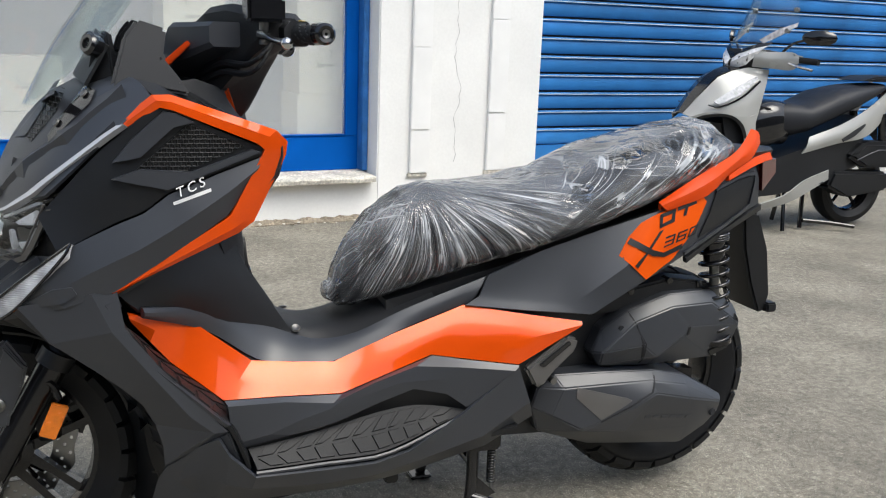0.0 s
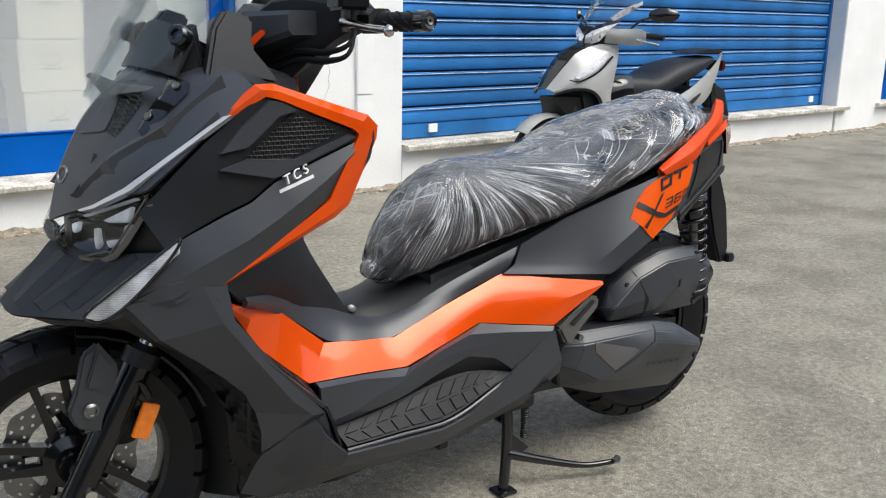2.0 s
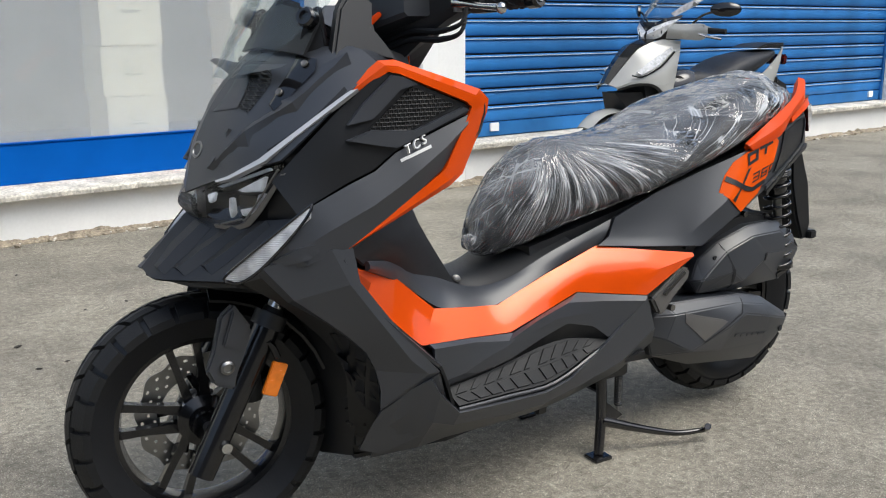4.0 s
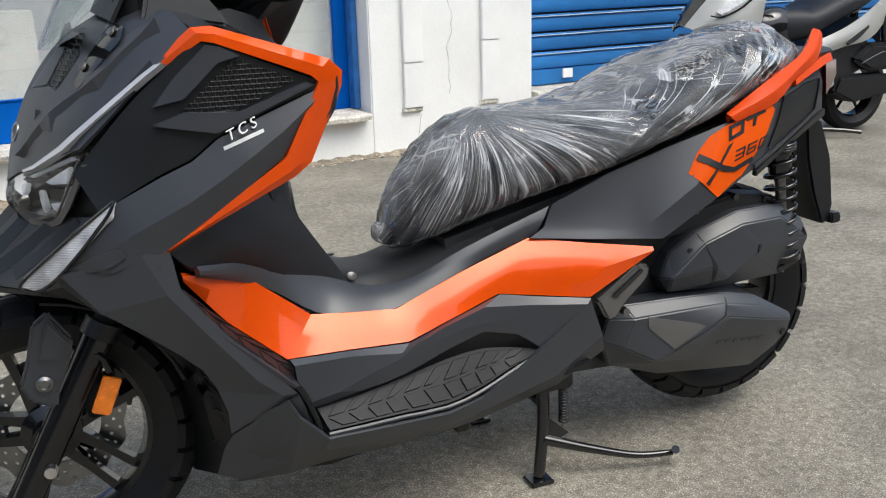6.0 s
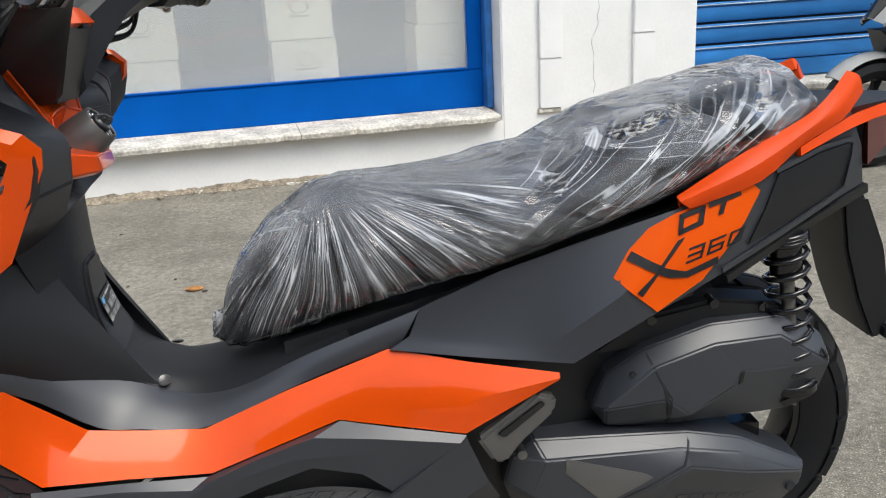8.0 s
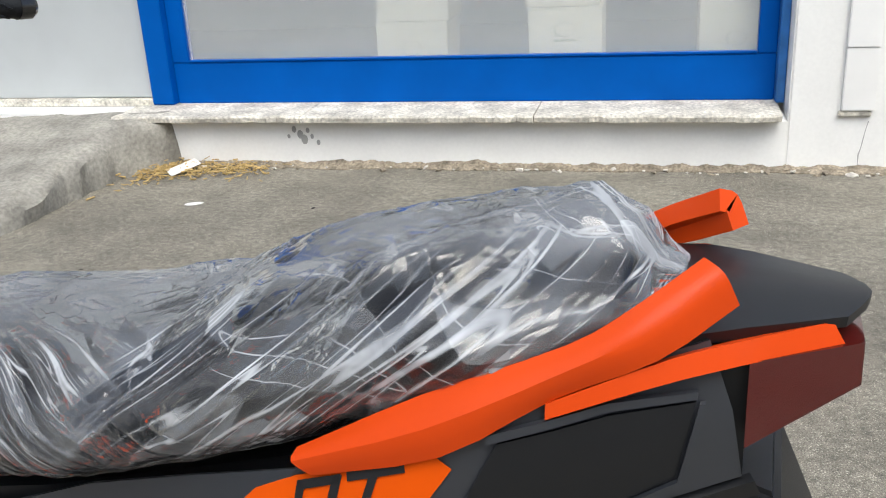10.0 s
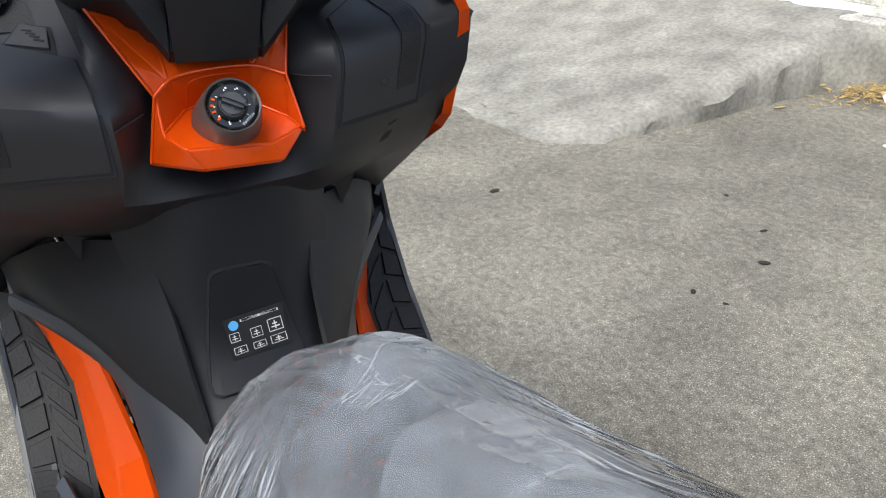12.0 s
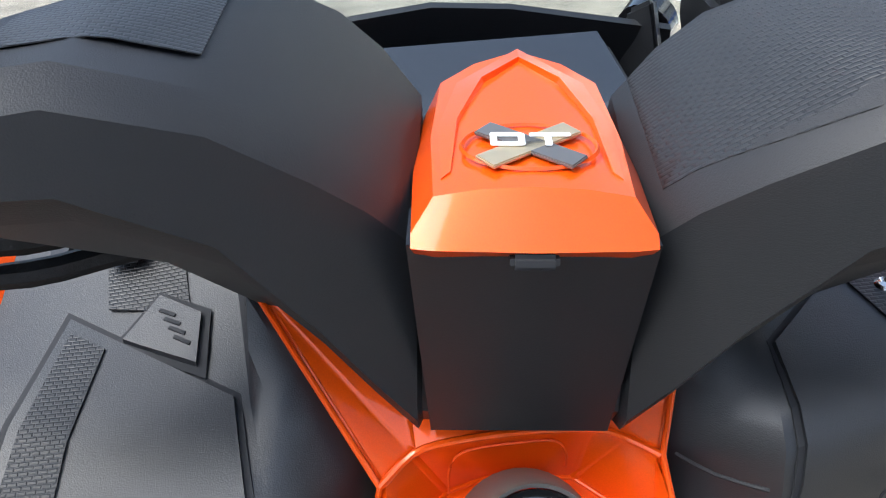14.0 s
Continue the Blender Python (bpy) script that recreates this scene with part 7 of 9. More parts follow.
for k in range(6):
    lay("raised_bar", [(0.47 + 0.024 * k, 0.262 - 0.003 * k), (0.487 + 0.024 * k, 0.261 - 0.003 * k), (0.485 + 0.024 * k, 0.253 - 0.003 * k), (0.468 + 0.024 * k, 0.254 - 0.003 * k)], cvt_tree, -1, M["grey"], cvt, "", 0.0003, 0.001, 1)
part("engine", skin([[(0.10, -0.13, 0.23), (0.10, 0.13, 0.23), (0.10, 0.13, 0.50), (0.10, -0.13, 0.50)], [(0.42, -0.10, 0.20), (0.42, 0.14, 0.20), (0.42, 0.14, 0.52), (0.42, -0.10, 0.52)]]), M["black"], scooter, "dark engine block", 0)
part("swing_arm", skin([[(0.40, -0.11, 0.24), (0.40, -0.06, 0.24), (0.40, -0.06, 0.36), (0.40, -0.11, 0.36)], [(0.64, -0.12, 0.27), (0.64, -0.085, 0.27), (0.64, -0.085, 0.34), (0.64, -0.12, 0.34)]]), M["rim"], scooter, "", 0)
part("mount_bracket", plate([(0.64, -0.13, 0.39), (0.70, -0.13, 0.37), (0.70, -0.13, 0.40), (0.655, -0.13, 0.42)], (0, 0.006, 0), 0.001), M["steel"], scooter)
part("under_seat_frame", skin([[(-0.15, -0.10, 0.50), (-0.15, 0.10, 0.50), (-0.15, 0.09, 0.56), (-0.15, -0.09, 0.56)], [(0.10, -0.125, 0.46), (0.10, 0.125, 0.46), (0.10, 0.12, 0.63), (0.10, -0.12, 0.63)], [(0.5, -0.15, 0.60), (0.5, 0.15, 0.60), (0.5, 0.15, 0.76), (0.5, -0.15, 0.76)]]), M["black"], scooter, "", 0)


def centre_stand():
    st = part("centre_stand", tube([(0.05, -0.17, 0.235), (0.05, 0.17, 0.235)], 0.013, 12, 1), M["gloss_black"], scooter, "black steel centre stand, lowered")
    for s in (-1, 1):
        leg = part("stand_leg", tube([(0.055, s * 0.125, 0.24), (0.05, s * 0.14, 0.13), (0.03, s * 0.158, 0.012)], [0.015, 0.014, 0.013], 12, 5), M["gloss_black"], st)
        part("stand_foot", plate([(0.0, s * 0.135, 0.0), (0.055, s * 0.135, 0.0), (0.055, s * 0.185, 0.0), (0.0, s * 0.185, 0.0)], (0, 0, 0.010), 0.003), M["gloss_black"], leg)
        part("gusset", plate([(0.05, s * 0.142, 0.15), (0.10, s * 0.16, 0.105), (0.05, s * 0.15, 0.075)], (0, s * 0.004, 0), 0), M["gloss_black"], leg)
    tang = part("stand_lever", tube([(0.045, -0.148, 0.094), (0.15, -0.178, 0.060), (0.25, -0.205, 0.034), (0.33, -0.226, 0.032)], [0.014, 0.0105, 0.008, 0.007], 10, 5), M["gloss_black"], st, "foot lever of the stand", 50)
    part("lever_end", tube([(0.325, -0.245, 0.05), (0.338, -0.226, 0.034), (0.35, -0.208, 0.022)], 0.009, 10, 3), M["gloss_black"], tang)
    part("cross_tube", tube([(0.052, -0.13, 0.17), (0.052, 0.13, 0.17)], 0.011, 10, 1), M["gloss_black"], st)
    pts = [Vector((0.09 + 0.009 * math.cos(a), -0.155 + 0.009 * math.sin(a), 0.225 - 0.095 * a / (2 * math.pi * 14))) for a in [i * 2 * math.pi / 8 for i in range(14 * 8 + 1)]]
    part("stand_spring", tube(pts, 0.0024, 6, 1), M["rim"], st, "coil return spring", 60)
    part("spring_hook", tube([(0.09, -0.155, 0.13), (0.088, -0.155, 0.112), (0.07, -0.15, 0.105)], 0.003, 6, 3), M["steel"], st)
    part("pivot_bracket", block((0.02, -0.175, 0.215), (0.105, -0.12, 0.262), 0.006), M["rim"], st)
    part("pedal", block((0.09, -0.205, 0.255), (0.16, -0.165, 0.272), 0.004, pose(0, 0, 0, 0, -6, 0)), M["black"], st)
    part("link_rod", tube([(-0.14, -0.16, 0.205), (0.02, -0.16, 0.225)], 0.006, 8, 1), M["rim"], st)
    part("belly_lug", block((-0.16, -0.15, 0.155), (-0.13, -0.12, 0.205), 0.004), M["black"], st)


centre_stand()


# handlebar: all of it turns with the fork
BAR = Matrix.Translation((0, 0.014, 0)) @ STEER


def handlebar():
    def steer(v):
        return BAR @ Vector(v)

    def ring(y, x0, x1, z0, z1, c=0.014, zf=None, zu=None):
        zf, zu = z1 if zf is None else zf, z0 if zu is None else zu
        return [steer(p) for p in ((x1, y, z0 + c), (x1, y, z1 - c), (x1 - c, y, z1), (x0 + c, y, zf), (x0, y, zf - c), (x0, y, zu + c), (x0 + c, y, zu), (x1 - c, y, z0))]
    for s in (-1, 1):
        rings = [ring(0.0, -0.545, -0.437, 0.945, 1.03), ring(s * 0.047, -0.545, -0.437, 0.948, 1.035)]
        arm = [(0.049, -0.545, -0.428, 0.949, 1.064, 1.092, 0.945), (0.068, -0.538, -0.412, 0.980, 1.086, 1.118, 0.950), (0.088, -0.53, -0.396, 1.014, 1.104, 1.137, 0.962), (0.120, -0.51, -0.370, 1.062, 1.130, 1.155, 0.982), (0.165, -0.47, -0.345, 1.090, 1.146, 1.16, 1.03), (0.205, -0.43, -0.332, 1.092, 1.142, 1.15, 1.07), (0.225, -0.41, -0.335, 1.09, 1.132, 1.136, 1.085)]
        rings += [ring(s * y, x0, x1, z0, z1, 0.013, zf, zu) for y, x0, x1, z0, z1, zf, zu in arm]
        cover = part("handlebar_cover", skin(rings), M["cover"], scooter, "black moulded handlebar cover", 30)
        edge = [(-0.436, 0.056), (-0.422, 0.072), (-0.406, 0.09), (-0.381, 0.12), (-0.364, 0.160), (-0.362, 0.180), (-0.436, 0.180), (-0.456, 0.160), (-0.494, 0.12), (-0.514, 0.088), (-0.522, 0.07), (-0.528, 0.056)]
        if s < 0:
            edge = [(-0.405, 0.125), (-0.380, 0.165), (-0.370, 0.195), (-0.432, 0.195), (-0.456, 0.165), (-0.488, 0.125)]
        lay_top("arm_texture", [tuple(steer((x, s * y, 1.1)))[:2] for x, y in edge], surface([cover]), M["weave"], cover, "grained top", 0.0001, 0.0005, 5)
        part("front_shell", skin([ring(s * 0.05, -0.60, -0.54, 1.0, 1.07, 0.01), ring(s * 0.12, -0.575, -0.49, 1.05, 1.125, 0.01), ring(s * 0.19, -0.50, -0.44, 1.08, 1.125, 0.008)]), M["grey"], cover, "dark grey handlebar front", 30)
        part("orange_fin", plate([steer((-0.588, s * 0.150, 1.050)), steer((-0.540, s * 0.160, 1.092)), steer((-0.534, s * 0.160, 1.084)), steer((-0.580, s * 0.150, 1.040))], BAR.to_3x3() @ Vector((0, -s * 0.03, 0)), 0.002), M["orange_matt"], cover, "small orange fin")
        a, b = Vector((-0.352, s * 0.215, 1.104)), Vector((-0.312, s * 0.40, 1.098))
        ax = (b - a).normalized()
        bar = part("handlebar", rod(steer(a - ax * 0.05), steer(b), 0.011, None, 14), M["rim"], scooter, "steel handlebar")
        g0 = a + ax * 0.055
        prof = [(0.011, 0), (0.020, 0.0), (0.021, 0.004), (0.0172, 0.010), (0.0168, 0.05), (0.0165, 0.095), (0.0178, 0.104), (0.018, 0.108), (0.011, 0.108)]
        q = ax.to_track_quat("Z", "Y").to_matrix().to_4x4()
        place = BAR @ Matrix.Translation(g0) @ q
        grip = part("grip", lathe(prof, 24, place), M["rubber"], bar, "black rubber grip", 40)
        bm = bmesh.new()
        for k in range(7):
            for j in range(6):
                an = j * math.pi / 3 + k * 0.35
                r = 0.0172
                p = Vector((r * math.cos(an), r * math.sin(an), 0.018 + 0.011 * k))
                add_rod(bm, p, p + Vector((-0.3 * math.sin(an), 0.3 * math.cos(an), 0.9)).normalized() * 0.010, 0.0016, None, 5)
        bm.transform(place)
        part("grip_rib", bm, M["black"], grip, smooth=0)
        part("bar_end", lathe([(0.006, 0.124), (0.007, 0.134), (0.014, 0.136), (0.0185, 0.130), (0.0195, 0.108), (0.006, 0.108)], 24, place), M["gloss_black"], bar, "bar end weight")
        part("bar_end_bolt", lathe([(0.002, 0.131), (0.003, 0.1355), (0.007, 0.1365), (0.0085, 0.132), (0.002, 0.13)], 14, place), M["steel"], bar)
        sw = part("switch_housing", skin([ring(s * 0.222, -0.378, -0.328, 1.082, 1.128, 0.012), ring(s * 0.262, -0.37, -0.318, 1.082, 1.126, 0.012)]), M["black"], scooter, "black switch housing", 30)
        part("switch", block((-0.007, -0.006, -0.004), (0.007, 0.006, 0.006), 0.002, BAR @ pose(-0.338, s * 0.245, 1.122)), M["yellow_switch"] if s < 0 else M["red_switch"], sw, "yellow switch" if s < 0 else "red engine switch")
        part("switch", block((-0.006, -0.008, -0.004), (0.006, 0.008, 0.005), 0.002, BAR @ pose(-0.32, s * 0.25, 1.095)), M["gloss_black"], sw)
        res = part("brake_reservoir", block((-0.034, -0.024, -0.02), (0.034, 0.024, 0.024), 0.006, BAR @ pose(-0.405, s * 0.252, 1.142, 0, 0, -12 * s)), M["gloss_black"], scooter, "black brake fluid reservoir")
        part("sight_glass", lathe([(0.002, 0.002), (0.006, 0.002), (0.0075, 0.0), (0.002, -0.002)], 14, BAR @ facing((-0.372, s * 0.256, 1.142), (1, 0, 0))), M["gloss_black"], res)
        part("reservoir_cap", block((-0.037, -0.027, 0.024), (0.037, 0.027, 0.031), 0.003, BAR @ pose(-0.405, s * 0.252, 1.142, 0, 0, -12 * s)), M["black"], res)
        lev = part("brake_lever", tube([steer((-0.408, s * 0.232, 1.102)), steer((-0.40, s * 0.27, 1.097)), steer((-0.392, s * 0.31, 1.09)), steer((-0.378, s * 0.355, 1.084))], [0.011, 0.0075, 0.006, 0.0065], 10, 4), M["chrome"], scooter, "polished brake lever", 50)
        part("lever_ball", lathe([(0.001, -0.011), (0.0075, -0.008), (0.011, 0), (0.0075, 0.008), (0.001, 0.011)], 16, BAR @ pose(-0.374, s * 0.362, 1.082)), M["chrome"], lev, "", 60)
        part("lever_pivot", rod(steer((-0.404, s * 0.235, 1.085)), steer((-0.404, s * 0.235, 1.122)), 0.009, None, 12), M["steel"], lev)
        stalk = part("mirror_stalk", tube([steer((-0.412, s * 0.228, 1.165)), steer((-0.415, s * 0.236, 1.25)), steer((-0.42, s * 0.28, 1.34))], [0.010, 0.0085, 0.007], 12, 5), M["gloss_black"], scooter, "black mirror stalk")
        part("stalk_boot", rod(steer((-0.412, s * 0.228, 1.148)), steer((-0.412, s * 0.229, 1.2)), 0.016, 0.012, 14), M["rubber"], stalk)
        part("mirror_head", skin([[steer((-0.425 + dx, s * (0.31 + 0.075 * math.cos(t0) * k), 1.37 + 0.045 * math.sin(t0) * k)) for t0 in [j * math.pi / 8 for j in range(16)]] for dx, k in ((-0.03, 0.4), (-0.02, 0.85), (0.0, 1.0), (0.01, 1.0), (0.012, 0.92))]), M["gloss_black"], stalk, "black mirror head", 40)
        for k, dz in enumerate((0, 0.016)):
            part("cable", tube([steer((-0.39, s * 0.245, 1.09)), steer((-0.415, s * 0.27, 1.06 - dz)), steer((-0.44, s * 0.225, 1.048 - dz)), steer((-0.48, s * 0.16, 1.05 - dz)), steer((-0.53, s * 0.09, 1.02 - dz))], [0.0045, 0.0042, 0.0065, 0.0065, 0.004], 8, 5), M["rubber"], scooter, "black control cable")
        part("arm_screw", lathe([(0.002, 0.002), (0.006, 0.003), (0.009, 0), (0.002, -0.004)], 14, BAR @ facing((-0.47, s * 0.072, 0.985), (0.1, s, -0.5))), M["steel"], cover)
    # rider-side box with the orange cap
    bx = part("centre_box", skin([[steer(p) for p in ((-0.440, -0.043, 0.949), (-0.440, 0.043, 0.949), (-0.54, 0.043, 0.949), (-0.54, -0.043, 0.949))], [steer(p) for p in ((-0.404, -0.052, 1.062), (-0.404, 0.052, 1.062), (-0.53, 0.052, 1.075), (-0.53, -0.052, 1.075))]]), M["black"], scooter, "black handlebar centre box", 20)
    part("cap_notch", block((-0.010, -0.010, -0.005), (0.010, 0.010, 0.002), 0.002, BAR @ pose(-0.405, 0, 1.059)), M["dark_gap"], bx)
    base = [(-0.400, 0.050, 1.062), (-0.404, 0.050, 1.067), (-0.46, 0.051, 1.074), (-0.53, 0.048, 1.080), (-0.548, 0.036, 1.078)]
    crease = [(-0.398, 0.041, 1.062), (-0.412, 0.041, 1.080), (-0.465, 0.043, 1.089), (-0.522, 0.039, 1.101), (-0.546, 0.030, 1.090)]
    flat = [(-0.397, 0.020, 1.062), (-0.411, 0.022, 1.0835), (-0.465, 0.026, 1.094), (-0.530, 0.022, 1.109), (-0.556, 0.016, 1.092)]
    ridge = [(-0.396, 0, 1.062), (-0.410, 0, 1.085), (-0.465, 0, 1.0955), (-0.537, 0, 1.114), (-0.562, 0, 1.094)]
    cap_rails = [[(x, -w, z) for x, w, z in r] for r in (base, crease, flat)] + [ridge, flat, crease, base]
    bm = sheet(cap_rails, 1, 0.010, curved=False, along=2, across=2, out=(0, 0, 1))
    bm.transform(BAR)
    cap = part("handlebar_cap", bm, M["orange"], scooter, "glossy orange handlebar cap with a raised badge", 22)
    BD = BAR @ facing((-0.443, 0.0, 1.0912), (0.19, 0, 0.98), (-1, 0, 0.2))
    part("badge_rim", lathe([(0.0245, 0.0005), (0.0255, 0.0018), (0.0265, 0.0005), (0.0245, 0.0005)], 40, BD @ Matrix.Diagonal((1.15, 0.8, 1, 1))), M["orange"], cap)
    for sy in (-1, 1):
        bm = sheet([[(-0.424, 0.038, 1.0835), (-0.47, 0.040, 1.0925), (-0.512, 0.031, 1.1035), (-0.536, 0.0, 1.1155)], [(-0.428, 0.034, 1.0855), (-0.472, 0.031, 1.0965), (-0.507, 0.019, 1.1075), (-0.526, 0.0, 1.1135)]], sy, 0.004, curved=False, along=3, across=1, out=(0, 0, 1))
        bm.transform(BAR)
        part("cap_rib", bm, M["orange"], cap, "", 20)
    for t0, mt in ((38, "gold"), (-38, "titan")):
        part("badge_cross", block((-0.0255, -0.0062, 0), (0.0255, 0.0062, 0.002), 0.0006, BD @ pose(0, -0.001, 0.001, 0, 0, t0)), M[mt], cap, smooth=0)
    for x0, y0, x1, y1 in ((-0.017, -0.004, -0.014, 0.006), (-0.017, 0.004, -0.003, 0.0065), (-0.017, -0.0045, -0.003, -0.002), (-0.005, -0.004, -0.002, 0.006), (0.0, 0.004, 0.018, 0.0065), (0.0065, -0.0045, 0.0095, 0.006)):
        part("badge_stroke", block((x0, y0, 0.003), (x1, y1, 0.0042), 0.0004, BD), M["white_print"], cap, smooth=0)


handlebar()


# front lettering on the fairing
for s, ob in zip((-1, 1), flank):
    tree = surface([ob])
    bar = lay("letter_bar", [(-0.604, 0.828), (-0.540, 0.852), (-0.539, 0.8465), (-0.603, 0.8225)], tree, s, M["white_print"], ob, "white bar under the lettering", 0.001, 0.0008, 2)
    p, up = Vector((-0.576, s * 0.3015, 0.853)), Vector((-0.36, 0, 0.93))
    letters("TCS", 0.024, facing(p, (0.05, s, 0.28), up if s < 0 else Vector((-0.36, 0, 0.93))), M["white_print"], ob, "white_lettering", 0.003, 0.3, 1.45)


# ---- seat and its wrapping ----
def seat_ring(x, grow=0.0, n=28):
    """Cross section of the seat at one place along it."""
    xs = (-0.252, -0.243, -0.212, -0.16, -0.10, -0.04, 0.05, 0.16, 0.27, 0.33, 0.39, 0.48, 0.58, 0.66, 0.70, 0.722)
    top = (0.575, 0.612, 0.672, 0.735, 0.778, 0.795, 0.792, 0.797, 0.820, 0.852, 0.878, 0.902, 0.922, 0.924, 0.912, 0.885)
    low = (0.545, 0.538, 0.542, 0.556, 0.576, 0.597, 0.628, 0.662, 0.700, 0.720, 0.740, 0.768, 0.802, 0.830, 0.846, 0.862)
    wid = (0.030, 0.052, 0.078, 0.099, 0.116, 0.130, 0.152, 0.182, 0.196, 0.199, 0.199, 0.190, 0.170, 0.140, 0.112, 0.07)
    t, b, w = (float(np.interp(x, xs, k)) for k in (top, low, wid))
    t, b, w = t + grow, b - grow * 0.3, w + grow
    out = []
    for j in range(n):
        a = 2 * math.pi * j / n
        c, s = math.cos(a), math.sin(a)
        e = 0.62
        py = w * math.copysign(abs(c) ** e, c)
        shoulder = 0.82 if s > 0 else 1.0
        pz = (t + b) / 2 + (t - b) / 2 * math.copysign(abs(s) ** 0.75, s)
        if s > 0:
            py *= 1 - 0.36 * s ** 1.5
        out.append(Vector((x, py, pz)))
    return out


SX = [-0.252, -0.249, -0.243, -0.232, -0.215, -0.19, -0.16, -0.13, -0.10, -0.07, -0.04, 0.0, 0.05, 0.10, 0.16, 0.22, 0.27, 0.30, 0.33, 0.36, 0.39, 0.43, 0.48, 0.53, 0.58, 0.62, 0.66, 0.69, 0.71, 0.722]
seat = part("seat", skin([seat_ring(x) for x in SX]), M["seat"], scooter, "black stitched vinyl seat in two steps", 50)
for s in (-1, 1):
    part("seat_seam", tube([(-0.12, s * 0.066, 0.756), (-0.03, s * 0.085, 0.779), (0.1, s * 0.097, 0.776), (0.25, s * 0.112, 0.794), (0.33, s * 0.117, 0.830), (0.45, s * 0.11, 0.874), (0.6, s * 0.095, 0.9)], 0.0018, 6, 4), M["black"], seat)


def lattice(seed):
    """Smooth value noise over a random lattice, for whole arrays of places."""
    tab = np.random.RandomState(seed).rand(64, 64, 64)

    def f(a, b, c):
        i, j, k = (np.floor(q).astype(int) for q in (a, b, c))
        u, v, w = a - i, b - j, c - k
        u, v, w = (q * q * (3 - 2 * q) for q in (u, v, w))
        g = lambda x, y, z: tab[(i + x) & 63, (j + y) & 63, (k + z) & 63]
        low = (g(0, 0, 0) * (1 - u) + g(1, 0, 0) * u) * (1 - v) + (g(0, 1, 0) * (1 - u) + g(1, 1, 0) * u) * v
        top = (g(0, 0, 1) * (1 - u) + g(1, 0, 1) * u) * (1 - v) + (g(0, 1, 1) * (1 - u) + g(1, 1, 1) * u) * v
        return low * (1 - w) + top * w
    return f


def wrapping():
    """Thin crumpled film over the seat: sharp folds fan out from the hump, drag back along the flanks and bridge the saddle."""
    nx, n = 560, 460
    xs = np.linspace(-0.268, 0.742, nx)
    xc = np.clip(xs, -0.251, 0.721)
    P = np.array([[(p.x, p.y, p.z) for p in seat_ring(x, 0.006, n)] for x in xc])
    P[:, :, 0] = xs[:, None]
    mid = (P[:, n // 4, 2] + P[:, 3 * n // 4, 2]) / 2
    D = P.copy()
    D[:, :, 0] = 0
    D[:, :, 2] -= mid[:, None]
    N = D / np.linalg.norm(D, axis=2, keepdims=True)
    x, y, z = P[:, :, 0], P[:, :, 1], P[:, :, 2]
    step = lambda q, a, b: np.clip((q - a) / (b - a), 0, 1) ** 2 * (3 - 2 * np.clip((q - a) / (b - a), 0, 1))
    up = step(N[:, :, 2], 0.35, 0.85)
    f1, f2, f3, f4, f5 = (lattice(k) for k in (3, 5, 8, 13, 21))
    fold = lambda q, k, e: np.clip(1 - np.abs(2 * q - 1) * k, 0, 1) ** e
    wx, wz = (f1(x * 9, y * 9, z * 9) - 0.5) * 0.07, (f2(x * 8, y * 8, z * 8) - 0.5) * 0.07
    # fan from the hump on each flank and over the nose
    vx, vz = x + 0.075 + wx * 0.35, 0.80 - z + np.abs(y) * 0.25
    ang, r = np.arctan2(vz, vx), np.hypot(vx, vz)
    sd = np.sign(y) * 7.3
    fan = fold(f1(ang * 13 + sd, r * 4, np.abs(y) * 3), 2.2, 1.1) + 0.4 * fold(f2(ang * 29 + sd, r * 7 + 2, np.abs(y) * 5), 2.2, 1.0)
    fw = step(r, 0.015, 0.12) * (1 - step(r, 0.30, 0.46)) * (1 - step(x, 0.14, 0.32))
    # long drags running up and back, with a few crossing them
    a1, a2 = radians(38), radians(-14)
    s1, l1 = -(x + 0.3 * wx) * math.sin(a1) + (z + 0.3 * wz) * math.cos(a1), x * math.cos(a1) + z * math.sin(a1)
    s2, l2 = -(x + wx) * math.sin(a2) + (z + wz) * math.cos(a2), x * math.cos(a2) + z * math.sin(a2)
    drag = fold(f3(s1 * 52 + sd, l1 * 9, y * 8), 2.2, 1.1) + 0.5 * fold(f4(s1 * 104 + sd, l1 * 14, y * 12), 2.3, 1.0)
    cross = fold(f4(s2 * 40 + sd, l2 * 11, y * 9 + 4), 2.6, 1.1)
    # over the top: shallow creases in a few directions
    t1, t2 = (x + wx) * 0.8 + (y + wz) * 0.6, (x + wx) * 0.55 - (y + wz) * 0.83
    lay1 = fold(f5(t1 * 52, t2 * 12, z * 6), 2.4, 1.3) + fold(f3(t2 * 50, t1 * 11, z * 6 + 9), 2.6, 1.3)
    crum = fold(f5(x * 95 + wx * 300, y * 80, z * 95), 2.0, 1.2)
    flank = 1 - up
    patch = step(f2(x * 7 + 3, y * 6, z * 7), 0.35, 0.72)
    h = flank * (0.0050 * fan * fw + (1 - fw) * (0.0030 * drag * (0.35 + 0.65 * patch) + 0.0022 * cross * patch))
    h = h + up * (0.0022 * lay1 * (0.4 + 0.6 * patch) + 0.0022 * fan * fw + 0.0035 * fold(f4(t1 * 17 + 3, t2 * 13, z * 5), 1.7, 1.0))
    h = h + 0.0005 * crum * patch
    loose = 0.004 * step(f1(x * 4 + 5, y * 5, z * 5), 0.5, 0.85) * (0.3 + 0.7 * up)
